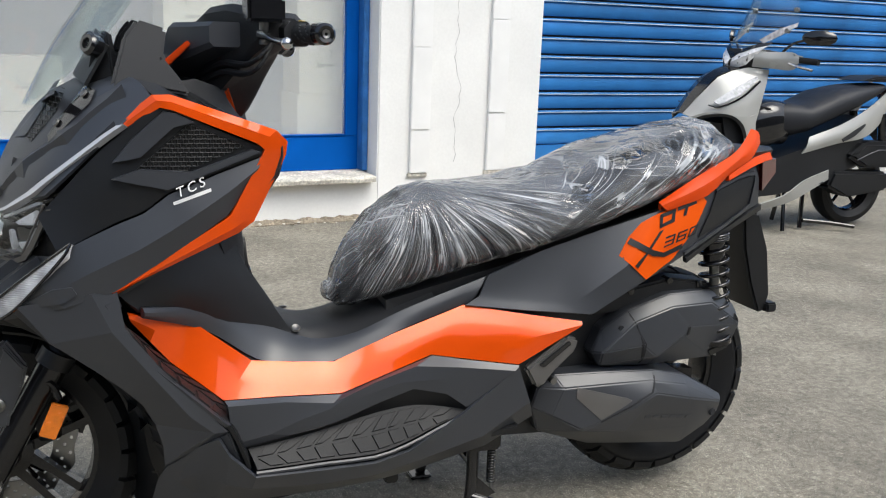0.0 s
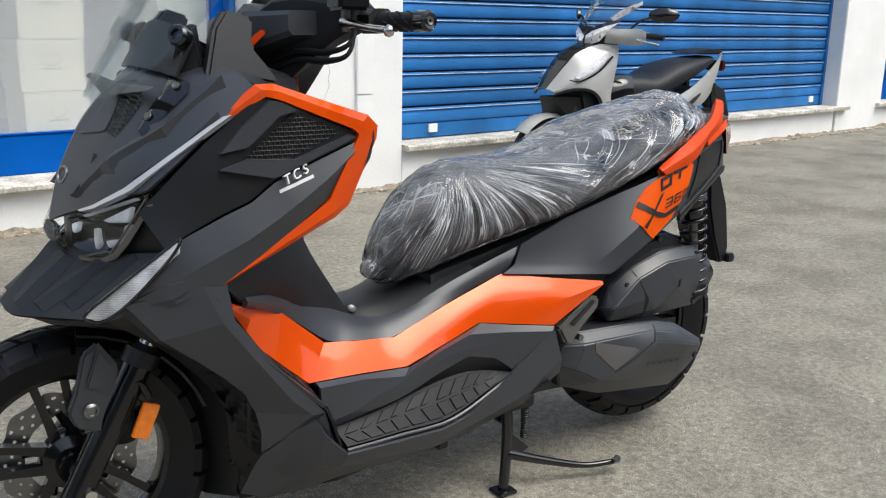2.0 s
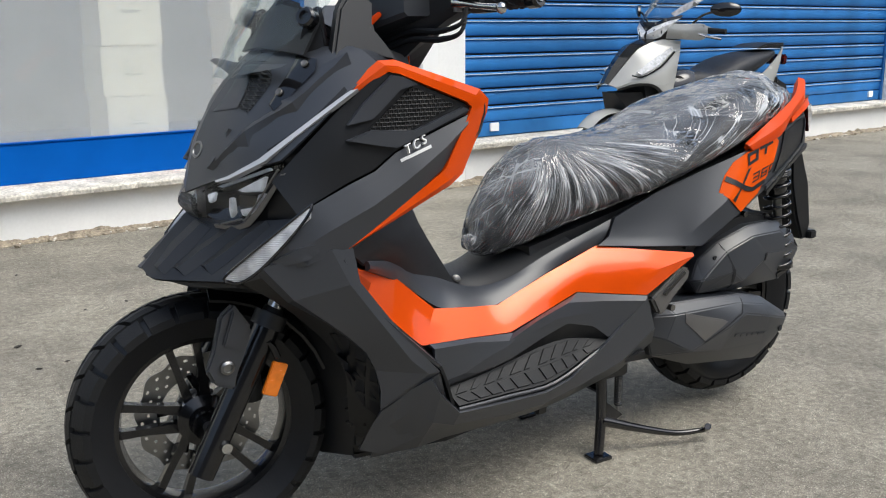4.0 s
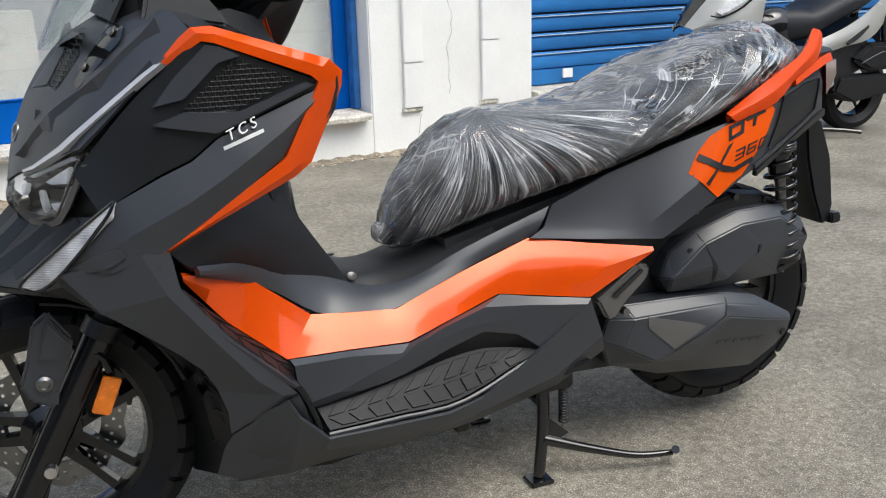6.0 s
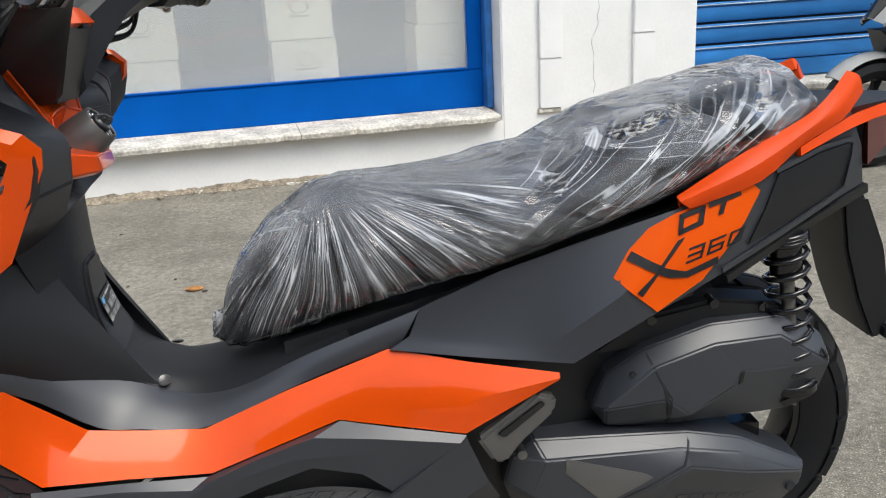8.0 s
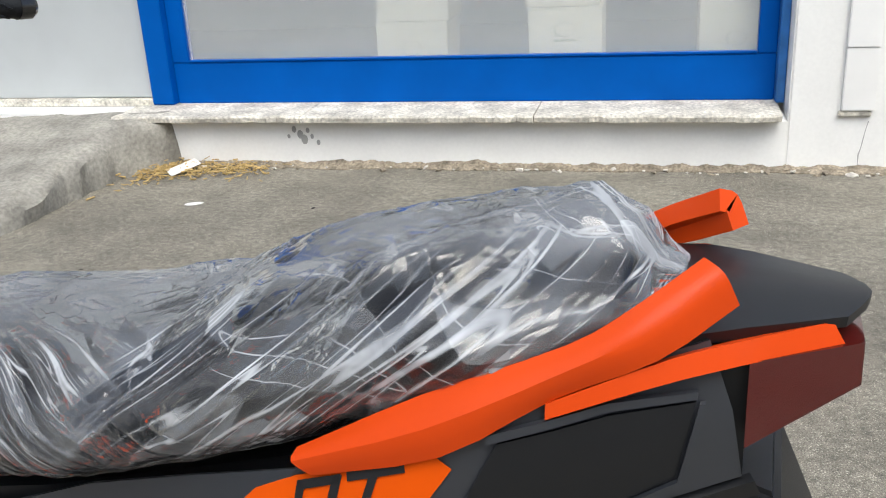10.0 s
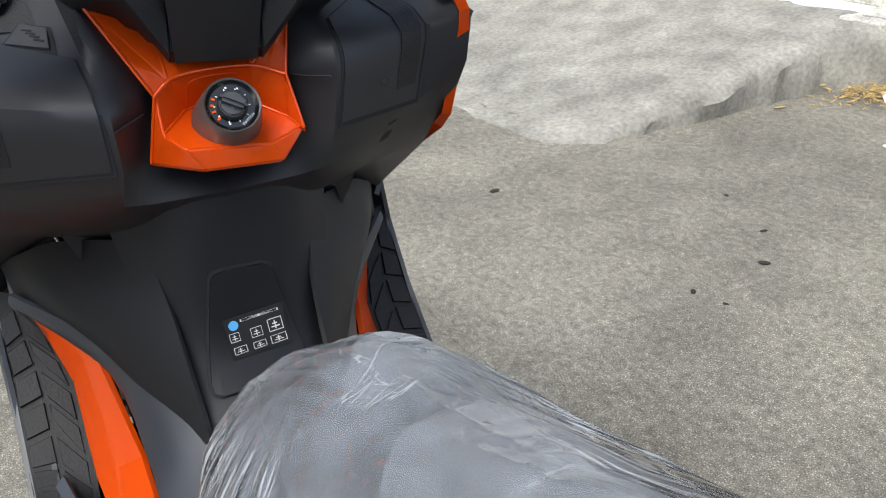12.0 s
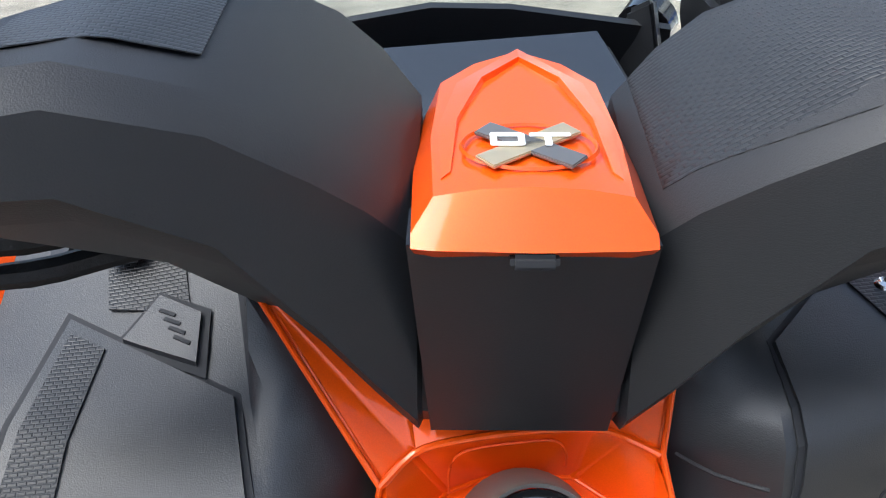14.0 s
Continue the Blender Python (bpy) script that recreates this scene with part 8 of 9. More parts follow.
    bridge = 0.020 * np.exp(-((x - 0.22) / 0.12) ** 2) * up * step(y, 0.0, 0.12) + 0.012 * np.exp(-((x - 0.66) / 0.05) ** 2) * up
    h = h + loose + bridge
    low = step(-N[:, :, 2], 0.25, 0.8)
    h = h * (1 - 0.7 * low) + low * 0.005 * (f4(x * 60, y * 40, z * 40) - 0.5)
    keep = 0.35 + 0.65 * np.clip(1 - np.abs(xs - xc) / 0.03, 0, 1)
    C = np.stack([xs, np.zeros(nx), mid], 1)[:, None, :]
    V = C + D * keep[:, None, None] + N * h[:, :, None]
    idx = np.arange(nx * n).reshape(nx, n)
    nxt = np.roll(idx, -1, axis=1)
    quads = np.stack([idx[:-1], nxt[:-1], nxt[1:], idx[1:]], 2).reshape(-1, 4)
    me = bpy.data.meshes.new("film")
    me.from_pydata(V.reshape(-1, 3).tolist(), [], quads.tolist() + [idx[0, ::-1].tolist(), idx[-1].tolist()])
    # upward faces and raised folds painted paler, lit tone put into the haze
    paleness = np.clip(0.55 * up + 0.55 * h / 0.012 + 0.5 * (f3(x * 16, y * 16, z * 16) - 0.5), 0, 1)
    at = me.attributes.new("paleness", "FLOAT", "POINT")
    at.data.foreach_set("value", paleness.reshape(-1).astype(np.float32))

    def field(name, *rows):
        """Crease directions carried on the film: places along and across the pull, or how much each pull counts."""
        a = me.attributes.new(name, "FLOAT_VECTOR", "POINT")
        a.data.foreach_set("vector", np.stack(rows, 2).reshape(-1).astype(np.float32))
    field("fan", ang + sd, r, np.abs(y))
    field("drag", s1 + sd, l1, y)
    field("cross", s2 + sd, l2, y)
    field("sweep", t1, t2, z)
    field("pull", flank * fw, flank * (1 - fw) * (0.35 + 0.65 * patch), up * (0.25 + 0.75 * patch))
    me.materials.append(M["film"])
    me.shade_smooth()
    root = thing("plastic_seat_cover", "crumpled clear plastic film wrapped over the scooter seat", "plastic cover")
    ob = new("film", me)
    ob.parent = root
    k = 3 * n // 4
    for side in (-1, 1):
        rim = [Vector(V[i, (k + side * 62) % n]) + Vector((0, side * 0.001, 0)) for i in range(24, nx - 30, 9)]
        part("hem", tube(rim, 0.0022, 5, 2), M["film"], root, "gathered lower hem of the film")
    return root


def film_material():
    """Clear film: milky where loose, painted white crease highlights, sharp gloss on every fold."""
    m = bpy.data.materials.new("clear_film")
    t = nodes_of(m)
    out = t.nodes.new("ShaderNodeOutputMaterial")

    def attribute(name):
        n = t.nodes.new("ShaderNodeAttribute")
        n.attribute_name = name
        return n

    def math_(op, a, b=None, c=None):
        n = t.nodes.new("ShaderNodeMath")
        n.operation = op
        for k, v in enumerate((a, b, c)):
            if v is None:
                continue
            if isinstance(v, (int, float)):
                n.inputs[k].default_value = v
            else:
                t.links.new(v, n.inputs[k])
        return n.outputs[0]

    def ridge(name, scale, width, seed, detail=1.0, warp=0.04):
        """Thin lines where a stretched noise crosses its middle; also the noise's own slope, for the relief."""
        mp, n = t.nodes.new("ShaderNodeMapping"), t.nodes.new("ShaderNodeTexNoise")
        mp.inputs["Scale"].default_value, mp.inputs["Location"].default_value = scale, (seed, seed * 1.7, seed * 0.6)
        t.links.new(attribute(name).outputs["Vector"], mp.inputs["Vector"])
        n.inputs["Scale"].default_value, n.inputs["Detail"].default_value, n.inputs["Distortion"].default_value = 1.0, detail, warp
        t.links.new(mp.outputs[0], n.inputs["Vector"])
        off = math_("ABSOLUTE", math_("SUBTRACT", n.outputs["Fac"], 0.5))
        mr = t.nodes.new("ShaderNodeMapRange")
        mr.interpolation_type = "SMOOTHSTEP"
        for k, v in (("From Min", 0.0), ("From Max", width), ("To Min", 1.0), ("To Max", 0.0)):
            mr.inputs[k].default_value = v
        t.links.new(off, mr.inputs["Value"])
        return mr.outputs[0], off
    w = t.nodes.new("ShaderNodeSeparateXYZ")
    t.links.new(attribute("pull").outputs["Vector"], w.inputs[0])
    # white lines along creases, painted in place of glints on the folds
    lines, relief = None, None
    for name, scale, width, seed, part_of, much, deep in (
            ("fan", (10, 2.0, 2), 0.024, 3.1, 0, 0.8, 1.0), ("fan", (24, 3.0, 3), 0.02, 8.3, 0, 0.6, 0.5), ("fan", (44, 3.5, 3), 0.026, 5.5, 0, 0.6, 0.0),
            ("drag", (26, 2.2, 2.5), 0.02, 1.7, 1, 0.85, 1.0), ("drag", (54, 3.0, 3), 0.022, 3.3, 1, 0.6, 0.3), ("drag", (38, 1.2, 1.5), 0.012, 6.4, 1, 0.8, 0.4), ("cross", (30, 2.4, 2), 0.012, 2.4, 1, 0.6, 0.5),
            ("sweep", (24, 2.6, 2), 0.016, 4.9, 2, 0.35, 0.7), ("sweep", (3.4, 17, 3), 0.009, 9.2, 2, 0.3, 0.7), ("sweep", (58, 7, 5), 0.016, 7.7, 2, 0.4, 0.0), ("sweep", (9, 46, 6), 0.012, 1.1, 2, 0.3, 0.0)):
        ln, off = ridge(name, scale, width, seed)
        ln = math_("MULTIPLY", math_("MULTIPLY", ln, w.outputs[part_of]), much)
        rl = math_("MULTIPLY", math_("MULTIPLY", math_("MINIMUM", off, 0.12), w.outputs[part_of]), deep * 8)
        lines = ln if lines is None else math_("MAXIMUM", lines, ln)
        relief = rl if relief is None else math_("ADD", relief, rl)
    co, patch = t.nodes.new("ShaderNodeTexCoord"), t.nodes.new("ShaderNodeTexNoise")
    patch.inputs["Scale"].default_value, patch.inputs["Detail"].default_value = 13, 3
    t.links.new(co.outputs["Object"], patch.inputs["Vector"])
    pm = t.nodes.new("ShaderNodeMapRange")
    for k, v in (("From Min", 0.36), ("From Max", 0.62), ("To Min", 0.3), ("To Max", 1.0)):
        pm.inputs[k].default_value = v
    t.links.new(patch.outputs["Fac"], pm.inputs["Value"])
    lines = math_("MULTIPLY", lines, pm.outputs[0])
    paleness = math_("MULTIPLY", attribute("paleness").outputs["Fac"], 0.20)
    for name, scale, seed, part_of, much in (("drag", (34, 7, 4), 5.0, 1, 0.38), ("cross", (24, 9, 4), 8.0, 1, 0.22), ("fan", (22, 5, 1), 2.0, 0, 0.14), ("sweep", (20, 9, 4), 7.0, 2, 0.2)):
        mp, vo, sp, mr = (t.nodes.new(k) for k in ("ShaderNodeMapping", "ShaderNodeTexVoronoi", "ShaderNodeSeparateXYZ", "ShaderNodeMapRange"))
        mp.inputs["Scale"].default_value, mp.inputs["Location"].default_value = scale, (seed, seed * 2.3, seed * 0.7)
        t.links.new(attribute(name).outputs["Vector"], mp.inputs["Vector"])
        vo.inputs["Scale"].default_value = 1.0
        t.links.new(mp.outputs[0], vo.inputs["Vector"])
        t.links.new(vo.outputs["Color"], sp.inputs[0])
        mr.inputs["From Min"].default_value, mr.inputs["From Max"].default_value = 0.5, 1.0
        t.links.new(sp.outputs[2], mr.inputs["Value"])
        paleness = math_("ADD", paleness, math_("MULTIPLY", math_("MULTIPLY", mr.outputs[0], w.outputs[part_of]), much))
    haze = math_("MINIMUM", math_("ADD", math_("ADD", paleness, 0.012), math_("MULTIPLY", lines, 0.8)), 0.7)
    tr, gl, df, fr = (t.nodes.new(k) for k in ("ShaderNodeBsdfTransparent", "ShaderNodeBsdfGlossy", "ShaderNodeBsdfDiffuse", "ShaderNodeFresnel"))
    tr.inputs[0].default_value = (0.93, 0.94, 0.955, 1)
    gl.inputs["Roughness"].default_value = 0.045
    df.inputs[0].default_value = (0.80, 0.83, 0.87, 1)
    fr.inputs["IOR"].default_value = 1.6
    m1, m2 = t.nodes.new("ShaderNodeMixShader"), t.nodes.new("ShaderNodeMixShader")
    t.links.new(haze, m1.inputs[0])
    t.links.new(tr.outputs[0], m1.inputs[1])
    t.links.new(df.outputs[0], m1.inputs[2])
    t.links.new(fr.outputs[0], m2.inputs[0])
    t.links.new(m1.outputs[0], m2.inputs[1])
    t.links.new(gl.outputs[0], m2.inputs[2])
    t.links.new(m2.outputs[0], out.inputs[0])
    b = t.nodes.new("ShaderNodeBump")
    b.inputs["Strength"].default_value, b.inputs["Distance"].default_value = 0.3, 0.004
    t.links.new(relief, b.inputs["Height"])
    # flat little facets, drawn out along the pull
    tilt = None
    for name, scale, seed, part_of, much in (("fan", (22, 5, 1), 2.0, 0, 1.0), ("drag", (34, 7, 4), 5.0, 1, 1.2), ("cross", (24, 9, 4), 8.0, 1, 0.6), ("sweep", (20, 9, 4), 7.0, 2, 0.6), ("sweep", (40, 26, 10), 3.0, 2, 0.3)):
        mp, vo = t.nodes.new("ShaderNodeMapping"), t.nodes.new("ShaderNodeTexVoronoi")
        mp.inputs["Scale"].default_value, mp.inputs["Location"].default_value = scale, (seed, seed * 2.3, seed * 0.7)
        t.links.new(attribute(name).outputs["Vector"], mp.inputs["Vector"])
        vo.inputs["Scale"].default_value = 1.0
        t.links.new(mp.outputs[0], vo.inputs["Vector"])
        sub, mul = t.nodes.new("ShaderNodeVectorMath"), t.nodes.new("ShaderNodeVectorMath")
        sub.operation, mul.operation = "SUBTRACT", "SCALE"
        sub.inputs[1].default_value = (0.5, 0.5, 0.5)
        t.links.new(vo.outputs["Color"], sub.inputs[0])
        t.links.new(sub.outputs[0], mul.inputs[0])
        t.links.new(math_("MULTIPLY", w.outputs[part_of], much), mul.inputs["Scale"])
        if tilt is None:
            tilt = mul.outputs[0]
        else:
            add = t.nodes.new("ShaderNodeVectorMath")
            t.links.new(tilt, add.inputs[0])
            t.links.new(mul.outputs[0], add.inputs[1])
            tilt = add.outputs[0]
    add, nrm = t.nodes.new("ShaderNodeVectorMath"), t.nodes.new("ShaderNodeVectorMath")
    nrm.operation = "NORMALIZE"
    t.links.new(b.outputs[0], add.inputs[0])
    t.links.new(tilt, add.inputs[1])
    t.links.new(add.outputs[0], nrm.inputs[0])
    for nd in (gl, fr):
        t.links.new(nrm.outputs[0], nd.inputs["Normal"])
    return m


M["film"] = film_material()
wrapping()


# ---- the white scooter by the shutter ----
def second_scooter():
    root = thing("scooter", "white and black scooter parked close to the blue shutter", "scooter", group="parked scooters")
    C = 2.75

    def p2(name, bm, mat, parent=None, label="", smooth=32):
        return part(name, bm, M[mat], parent or root, label, smooth)

    def flank(name, rails, mat, label="", **kw):
        for s in (-1, 1):
            bm = sheet(rails, s, 0.008, **kw)
            bm.transform(Matrix.Translation((0, C, 0)))
            p2(name, bm, mat, None, label)

    for x, r, w, nm in ((2.56, 0.262, 0.12, "front_wheel"), (3.83, 0.252, 0.13, "rear_wheel")):
        t = Matrix.Translation((x, C, r)) @ Matrix.Rotation(radians(90), 4, "X")
        wh = p2(nm, lathe([(0.012, -0.08), (0.04, -0.07), (0.045, 0.07), (0.012, 0.08)], 20, t), "rim", None, "black scooter wheel")
        pr = [(r - 0.09, -w * 0.3), (r - 0.05, -w * 0.48), (r - 0.015, -w * 0.42), (r, -w * 0.1), (r, w * 0.1), (r - 0.015, w * 0.42), (r - 0.05, w * 0.48), (r - 0.09, w * 0.3)]
        p2("tyre", lathe(pr + [pr[0]], 48, t), "rubber", wh)
        rr = [(r - 0.088, -w * 0.32), (r - 0.1, -w * 0.2), (r - 0.1, w * 0.2), (r - 0.088, w * 0.32)]
        p2("rim", lathe(rr + [(r - 0.094, 0), rr[0]], 40, t), "rim", wh)
        for k in range(5):
            a = 2 * math.pi * k / 5 + 0.3
            p2("spoke", rod(t @ Vector((0.03 * math.cos(a), 0.03 * math.sin(a), -0.01)), t @ Vector(((r - 0.1) * math.cos(a), (r - 0.1) * math.sin(a), -0.01)), 0.011, 0.009, 8), "rim", wh)
    for s in (-1, 1):
        p2("fork_leg", rod((2.56, C + s * 0.085, 0.24), (2.72, C + s * 0.085, 0.60), 0.022, 0.024, 12), "black")
    rings = [[(2.56 - q * math.cos(a), C + y, 0.262 + q * math.sin(a)) for q, y in ((0.275, -0.07), (0.295, -0.04), (0.30, 0), (0.295, 0.04), (0.275, 0.07), (0.27, 0.06), (0.288, 0), (0.27, -0.06))] for a in [radians(40 + 10 * i) for i in range(11)]]
    p2("front_fender", skin(rings), "s2_white", None, "white front mudguard", 40)
    # leg shield and nose
    flank("nose_strip", [[(2.50, 0, 0.72), (2.575, 0, 0.83), (2.69, 0, 0.945), (2.80, 0, 0.99)], [(2.505, 0.04, 0.715), (2.585, 0.062, 0.815), (2.70, 0.075, 0.93), (2.84, 0.08, 0.985)]], "gloss_black", "black nose strip", along=4)
    flank("front_shield", [[(2.505, 0.04, 0.71), (2.585, 0.064, 0.81), (2.70, 0.077, 0.925), (2.80, 0.08, 0.965), (2.90, 0.085, 0.985)],
                           [(2.512, 0.075, 0.705), (2.60, 0.115, 0.765), (2.72, 0.135, 0.85), (2.86, 0.135, 0.925), (3.02, 0.125, 0.975)],
                           [(2.52, 0.095, 0.695), (2.61, 0.150, 0.735), (2.73, 0.176, 0.768), (2.86, 0.182, 0.80), (2.985, 0.160, 0.90)],
                           [(2.53, 0.095, 0.68), (2.62, 0.155, 0.712), (2.74, 0.185, 0.71), (2.84, 0.195, 0.70), (2.935, 0.178, 0.72)]], "s2_white", "pale pearl front shield", along=3, across=2, curved=False)
    flank("leg_panel", [[(2.935, 0.178, 0.725), (2.922, 0.180, 0.66), (2.945, 0.177, 0.56), (2.965, 0.165, 0.455)], [(2.84, 0.197, 0.705), (2.865, 0.198, 0.64), (2.89, 0.195, 0.56), (2.915, 0.185, 0.46)], [(2.74, 0.186, 0.712), (2.80, 0.192, 0.665), (2.84, 0.19, 0.59), (2.87, 0.175, 0.47)]], "s2_white", "pale pearl leg panel", along=3)
    flank("arch_line", [[(2.53, 0.100, 0.684), (2.62, 0.160, 0.716), (2.74, 0.191, 0.712), (2.82, 0.198, 0.66), (2.86, 0.194, 0.58)], [(2.53, 0.096, 0.672), (2.63, 0.155, 0.702), (2.735, 0.184, 0.698), (2.805, 0.192, 0.65), (2.842, 0.19, 0.58)]], "black", "dark edge of the wheel arch", along=3)
    flank("turn_signal", [[(2.63, 0.155, 0.790), (2.76, 0.163, 0.868), (2.91, 0.160, 0.938)], [(2.66, 0.170, 0.772), (2.79, 0.182, 0.832), (2.915, 0.166, 0.918)]], "white_lens", "clear turn signal", along=3)
    flank("signal_trim", [[(2.60, 0.150, 0.772), (2.66, 0.174, 0.764), (2.80, 0.186, 0.822), (2.93, 0.168, 0.915)], [(2.60, 0.152, 0.766), (2.665, 0.176, 0.756), (2.805, 0.188, 0.813), (2.935, 0.169, 0.905)]], "gloss_black", "dark trim under the turn signal", along=3)
    p2("inner_shield", skin([[(2.90, C - 0.165, 0.36), (2.90, C + 0.165, 0.36), (2.82, C + 0.13, 0.36), (2.82, C - 0.13, 0.36)], [(2.93, C - 0.165, 0.70), (2.93, C + 0.165, 0.70), (2.72, C + 0.13, 0.70), (2.72, C - 0.13, 0.70)], [(3.03, C - 0.115, 0.96), (3.03, C + 0.115, 0.96), (2.86, C + 0.08, 0.96), (2.86, C - 0.08, 0.96)]]), "black")
    p2("wheel_well", skin([[(2.62, C - 0.12, 0.55), (2.62, C + 0.12, 0.55), (2.54, C + 0.06, 0.66), (2.54, C - 0.06, 0.66)], [(2.84, C - 0.12, 0.34), (2.84, C + 0.12, 0.34), (2.80, C + 0.12, 0.66), (2.80, C - 0.12, 0.66)]]), "black", None, "", 0)
    # handlebar cowl, lamp, screen, mirrors
    p2("handlebar_core", skin([[(2.86, C + y, z) for y, z in ((-0.06, 0.975), (0.06, 0.975), (0.09, 1.04), (0.05, 1.09), (-0.05, 1.09), (-0.09, 1.04))], [(3.04, C + y, z) for y, z in ((-0.10, 0.98), (0.10, 0.98), (0.12, 1.05), (0.09, 1.09), (-0.09, 1.09), (-0.12, 1.05))]]), "black", None, "black handlebar core")
    flank("handlebar_cowl", [[(2.90, 0.125, 1.085), (2.97, 0.17, 1.078), (3.06, 0.25, 1.082), (3.09, 0.275, 1.066)], [(2.895, 0.13, 1.04), (2.97, 0.19, 1.03), (3.06, 0.265, 1.04), (3.095, 0.285, 1.035)], [(2.905, 0.11, 0.99), (2.98, 0.17, 0.985), (3.055, 0.25, 0.978), (3.085, 0.27, 0.99)]], "s2_white", "pale pearl handlebar cowl", along=3, out=(-1, 0, 0.3))
    flank("headlight", [[(2.835, 0, 1.03), (2.85, 0.05, 1.062), (2.89, 0.12, 1.092), (2.96, 0.17, 1.115)], [(2.80, 0, 1.0), (2.815, 0.05, 1.02), (2.86, 0.11, 1.055), (2.93, 0.155, 1.09)], [(2.825, 0, 0.965), (2.835, 0.045, 0.975), (2.87, 0.10, 1.0), (2.91, 0.135, 1.06)]], "lamp_inner", "bright multi-facet headlight", along=2, across=2, curved=False, out=(-1, 0, 0))
    flank("lamp_brow", [[(2.87, 0, 1.075), (2.875, 0.05, 1.09), (2.91, 0.12, 1.118), (2.98, 0.175, 1.135)], [(2.832, 0, 1.034), (2.847, 0.05, 1.066), (2.887, 0.12, 1.096), (2.957, 0.172, 1.119)]], "gloss_black", "black brow over the headlight", along=2, out=(-1, 0, 0.3))
    for s in (-1, 1):
        for k in range(3):
            p2("lamp_rib", plate([(2.806 + 0.03 * k, C + s * (0.02 + 0.04 * k), 1.005 + 0.018 * k), (2.812 + 0.03 * k, C + s * (0.03 + 0.04 * k), 1.03 + 0.018 * k), (2.815 + 0.03 * k, C + s * (0.035 + 0.04 * k), 1.03 + 0.018 * k), (2.812 + 0.03 * k, C + s * (0.027 + 0.04 * k), 0.985 + 0.018 * k)], (-0.006, 0, 0), 0.0), "gloss_black", None, "", 0)
    for s in (-1, 1):
        p2("handlebar_wing", skin([[(3.0, C + s * 0.12, 1.02), (3.06, C + s * 0.12, 1.01), (3.06, C + s * 0.12, 1.08), (2.98, C + s * 0.12, 1.09)], [(3.08, C + s * 0.27, 1.03), (3.13, C + s * 0.27, 1.02), (3.13, C + s * 0.27, 1.06), (3.07, C + s * 0.27, 1.07)]]), "s2_white")
        g = p2("grip", rod((3.10, C + s * 0.26, 1.04), (3.15, C + s * 0.38, 1.03), 0.018, 0.017, 12), "rubber")
        p2("brake_lever", tube([(3.05, C + s * 0.24, 1.02), (3.07, C + s * 0.32, 1.0), (3.11, C + s * 0.38, 0.985)], 0.008, 8, 3), "chrome")
        st = p2("mirror", tube([(3.04, C + s * 0.20, 1.08), (3.06, C + s * 0.26, 1.13), (3.10, C + s * 0.33, 1.155)], 0.008, 8, 3), "gloss_black", None, "black mirror")
        p2("mirror_head", skin([[(3.13 + dx + 0.06 * k * math.cos(a), C + s * (0.385 + 0.065 * k * math.cos(a)), 1.165 + 0.045 * k * math.sin(a)) for a in [j * math.pi / 7 for j in range(14)]] for dx, k in ((-0.03, 0.5), (-0.015, 0.95), (0.008, 1.0), (0.012, 0.9))]), "gloss_black", st, "", 40)
    bm = sheet([[(2.97, -0.15, 1.13), (3.12, -0.205, 1.235), (3.14, -0.165, 1.40)], [(2.885, -0.08, 1.10), (2.98, -0.11, 1.25), (3.05, -0.09, 1.45)], [(2.86, 0, 1.085), (2.93, 0, 1.25), (3.02, 0, 1.46)], [(2.885, 0.08, 1.10), (2.98, 0.11, 1.25), (3.05, 0.09, 1.45)], [(2.97, 0.15, 1.13), (3.12, 0.205, 1.235), (3.14, 0.165, 1.40)]], 1, 0.004, along=4)
    bm.transform(Matrix.Translation((0, C, 0)))
    p2("windscreen", bm, "screen", None, "clear windscreen", 60)
    flank("screen_trim", [[(2.95, 0.135, 1.125), (3.04, 0.175, 1.175), (3.12, 0.207, 1.228)], [(2.93, 0.12, 1.145), (3.02, 0.16, 1.205), (3.125, 0.205, 1.250)]], "white_lens", "pale trim along the foot of the screen", along=3)
    for s in (-1, 1):
        for z, x in ((1.20, 3.07), (1.32, 3.12)):
            p2("screen_bolt", rod((x - 0.012, C + s * 0.19, z), (x + 0.012, C + s * 0.18, z), 0.014, None, 12), "steel")
    # floor, seat, tail
    p2("floorboard", skin([[(2.86, C - 0.19, 0.22), (2.86, C + 0.19, 0.22), (2.86, C + 0.19, 0.40), (2.86, C - 0.19, 0.40)], [(3.10, C - 0.2, 0.24), (3.10, C + 0.2, 0.24), (3.10, C + 0.19, 0.46), (3.10, C - 0.19, 0.46)], [(3.45, C - 0.2, 0.30), (3.45, C + 0.2, 0.30), (3.45, C + 0.19, 0.56), (3.45, C - 0.19, 0.56)], [(3.80, C - 0.13, 0.42), (3.80, C + 0.13, 0.42), (3.80, C + 0.13, 0.70), (3.80, C - 0.13, 0.70)]]), "black", None, "black floorboard and body", 20)
    flank("lower_skirt", [[(2.94, 0.20, 0.17), (3.16, 0.215, 0.235), (3.30, 0.215, 0.324), (3.48, 0.21, 0.384)], [(2.92, 0.17, 0.13), (3.20, 0.19, 0.18), (3.36, 0.2, 0.255), (3.50, 0.195, 0.325)]], "s2_white", "pale pearl lower skirt", along=3)
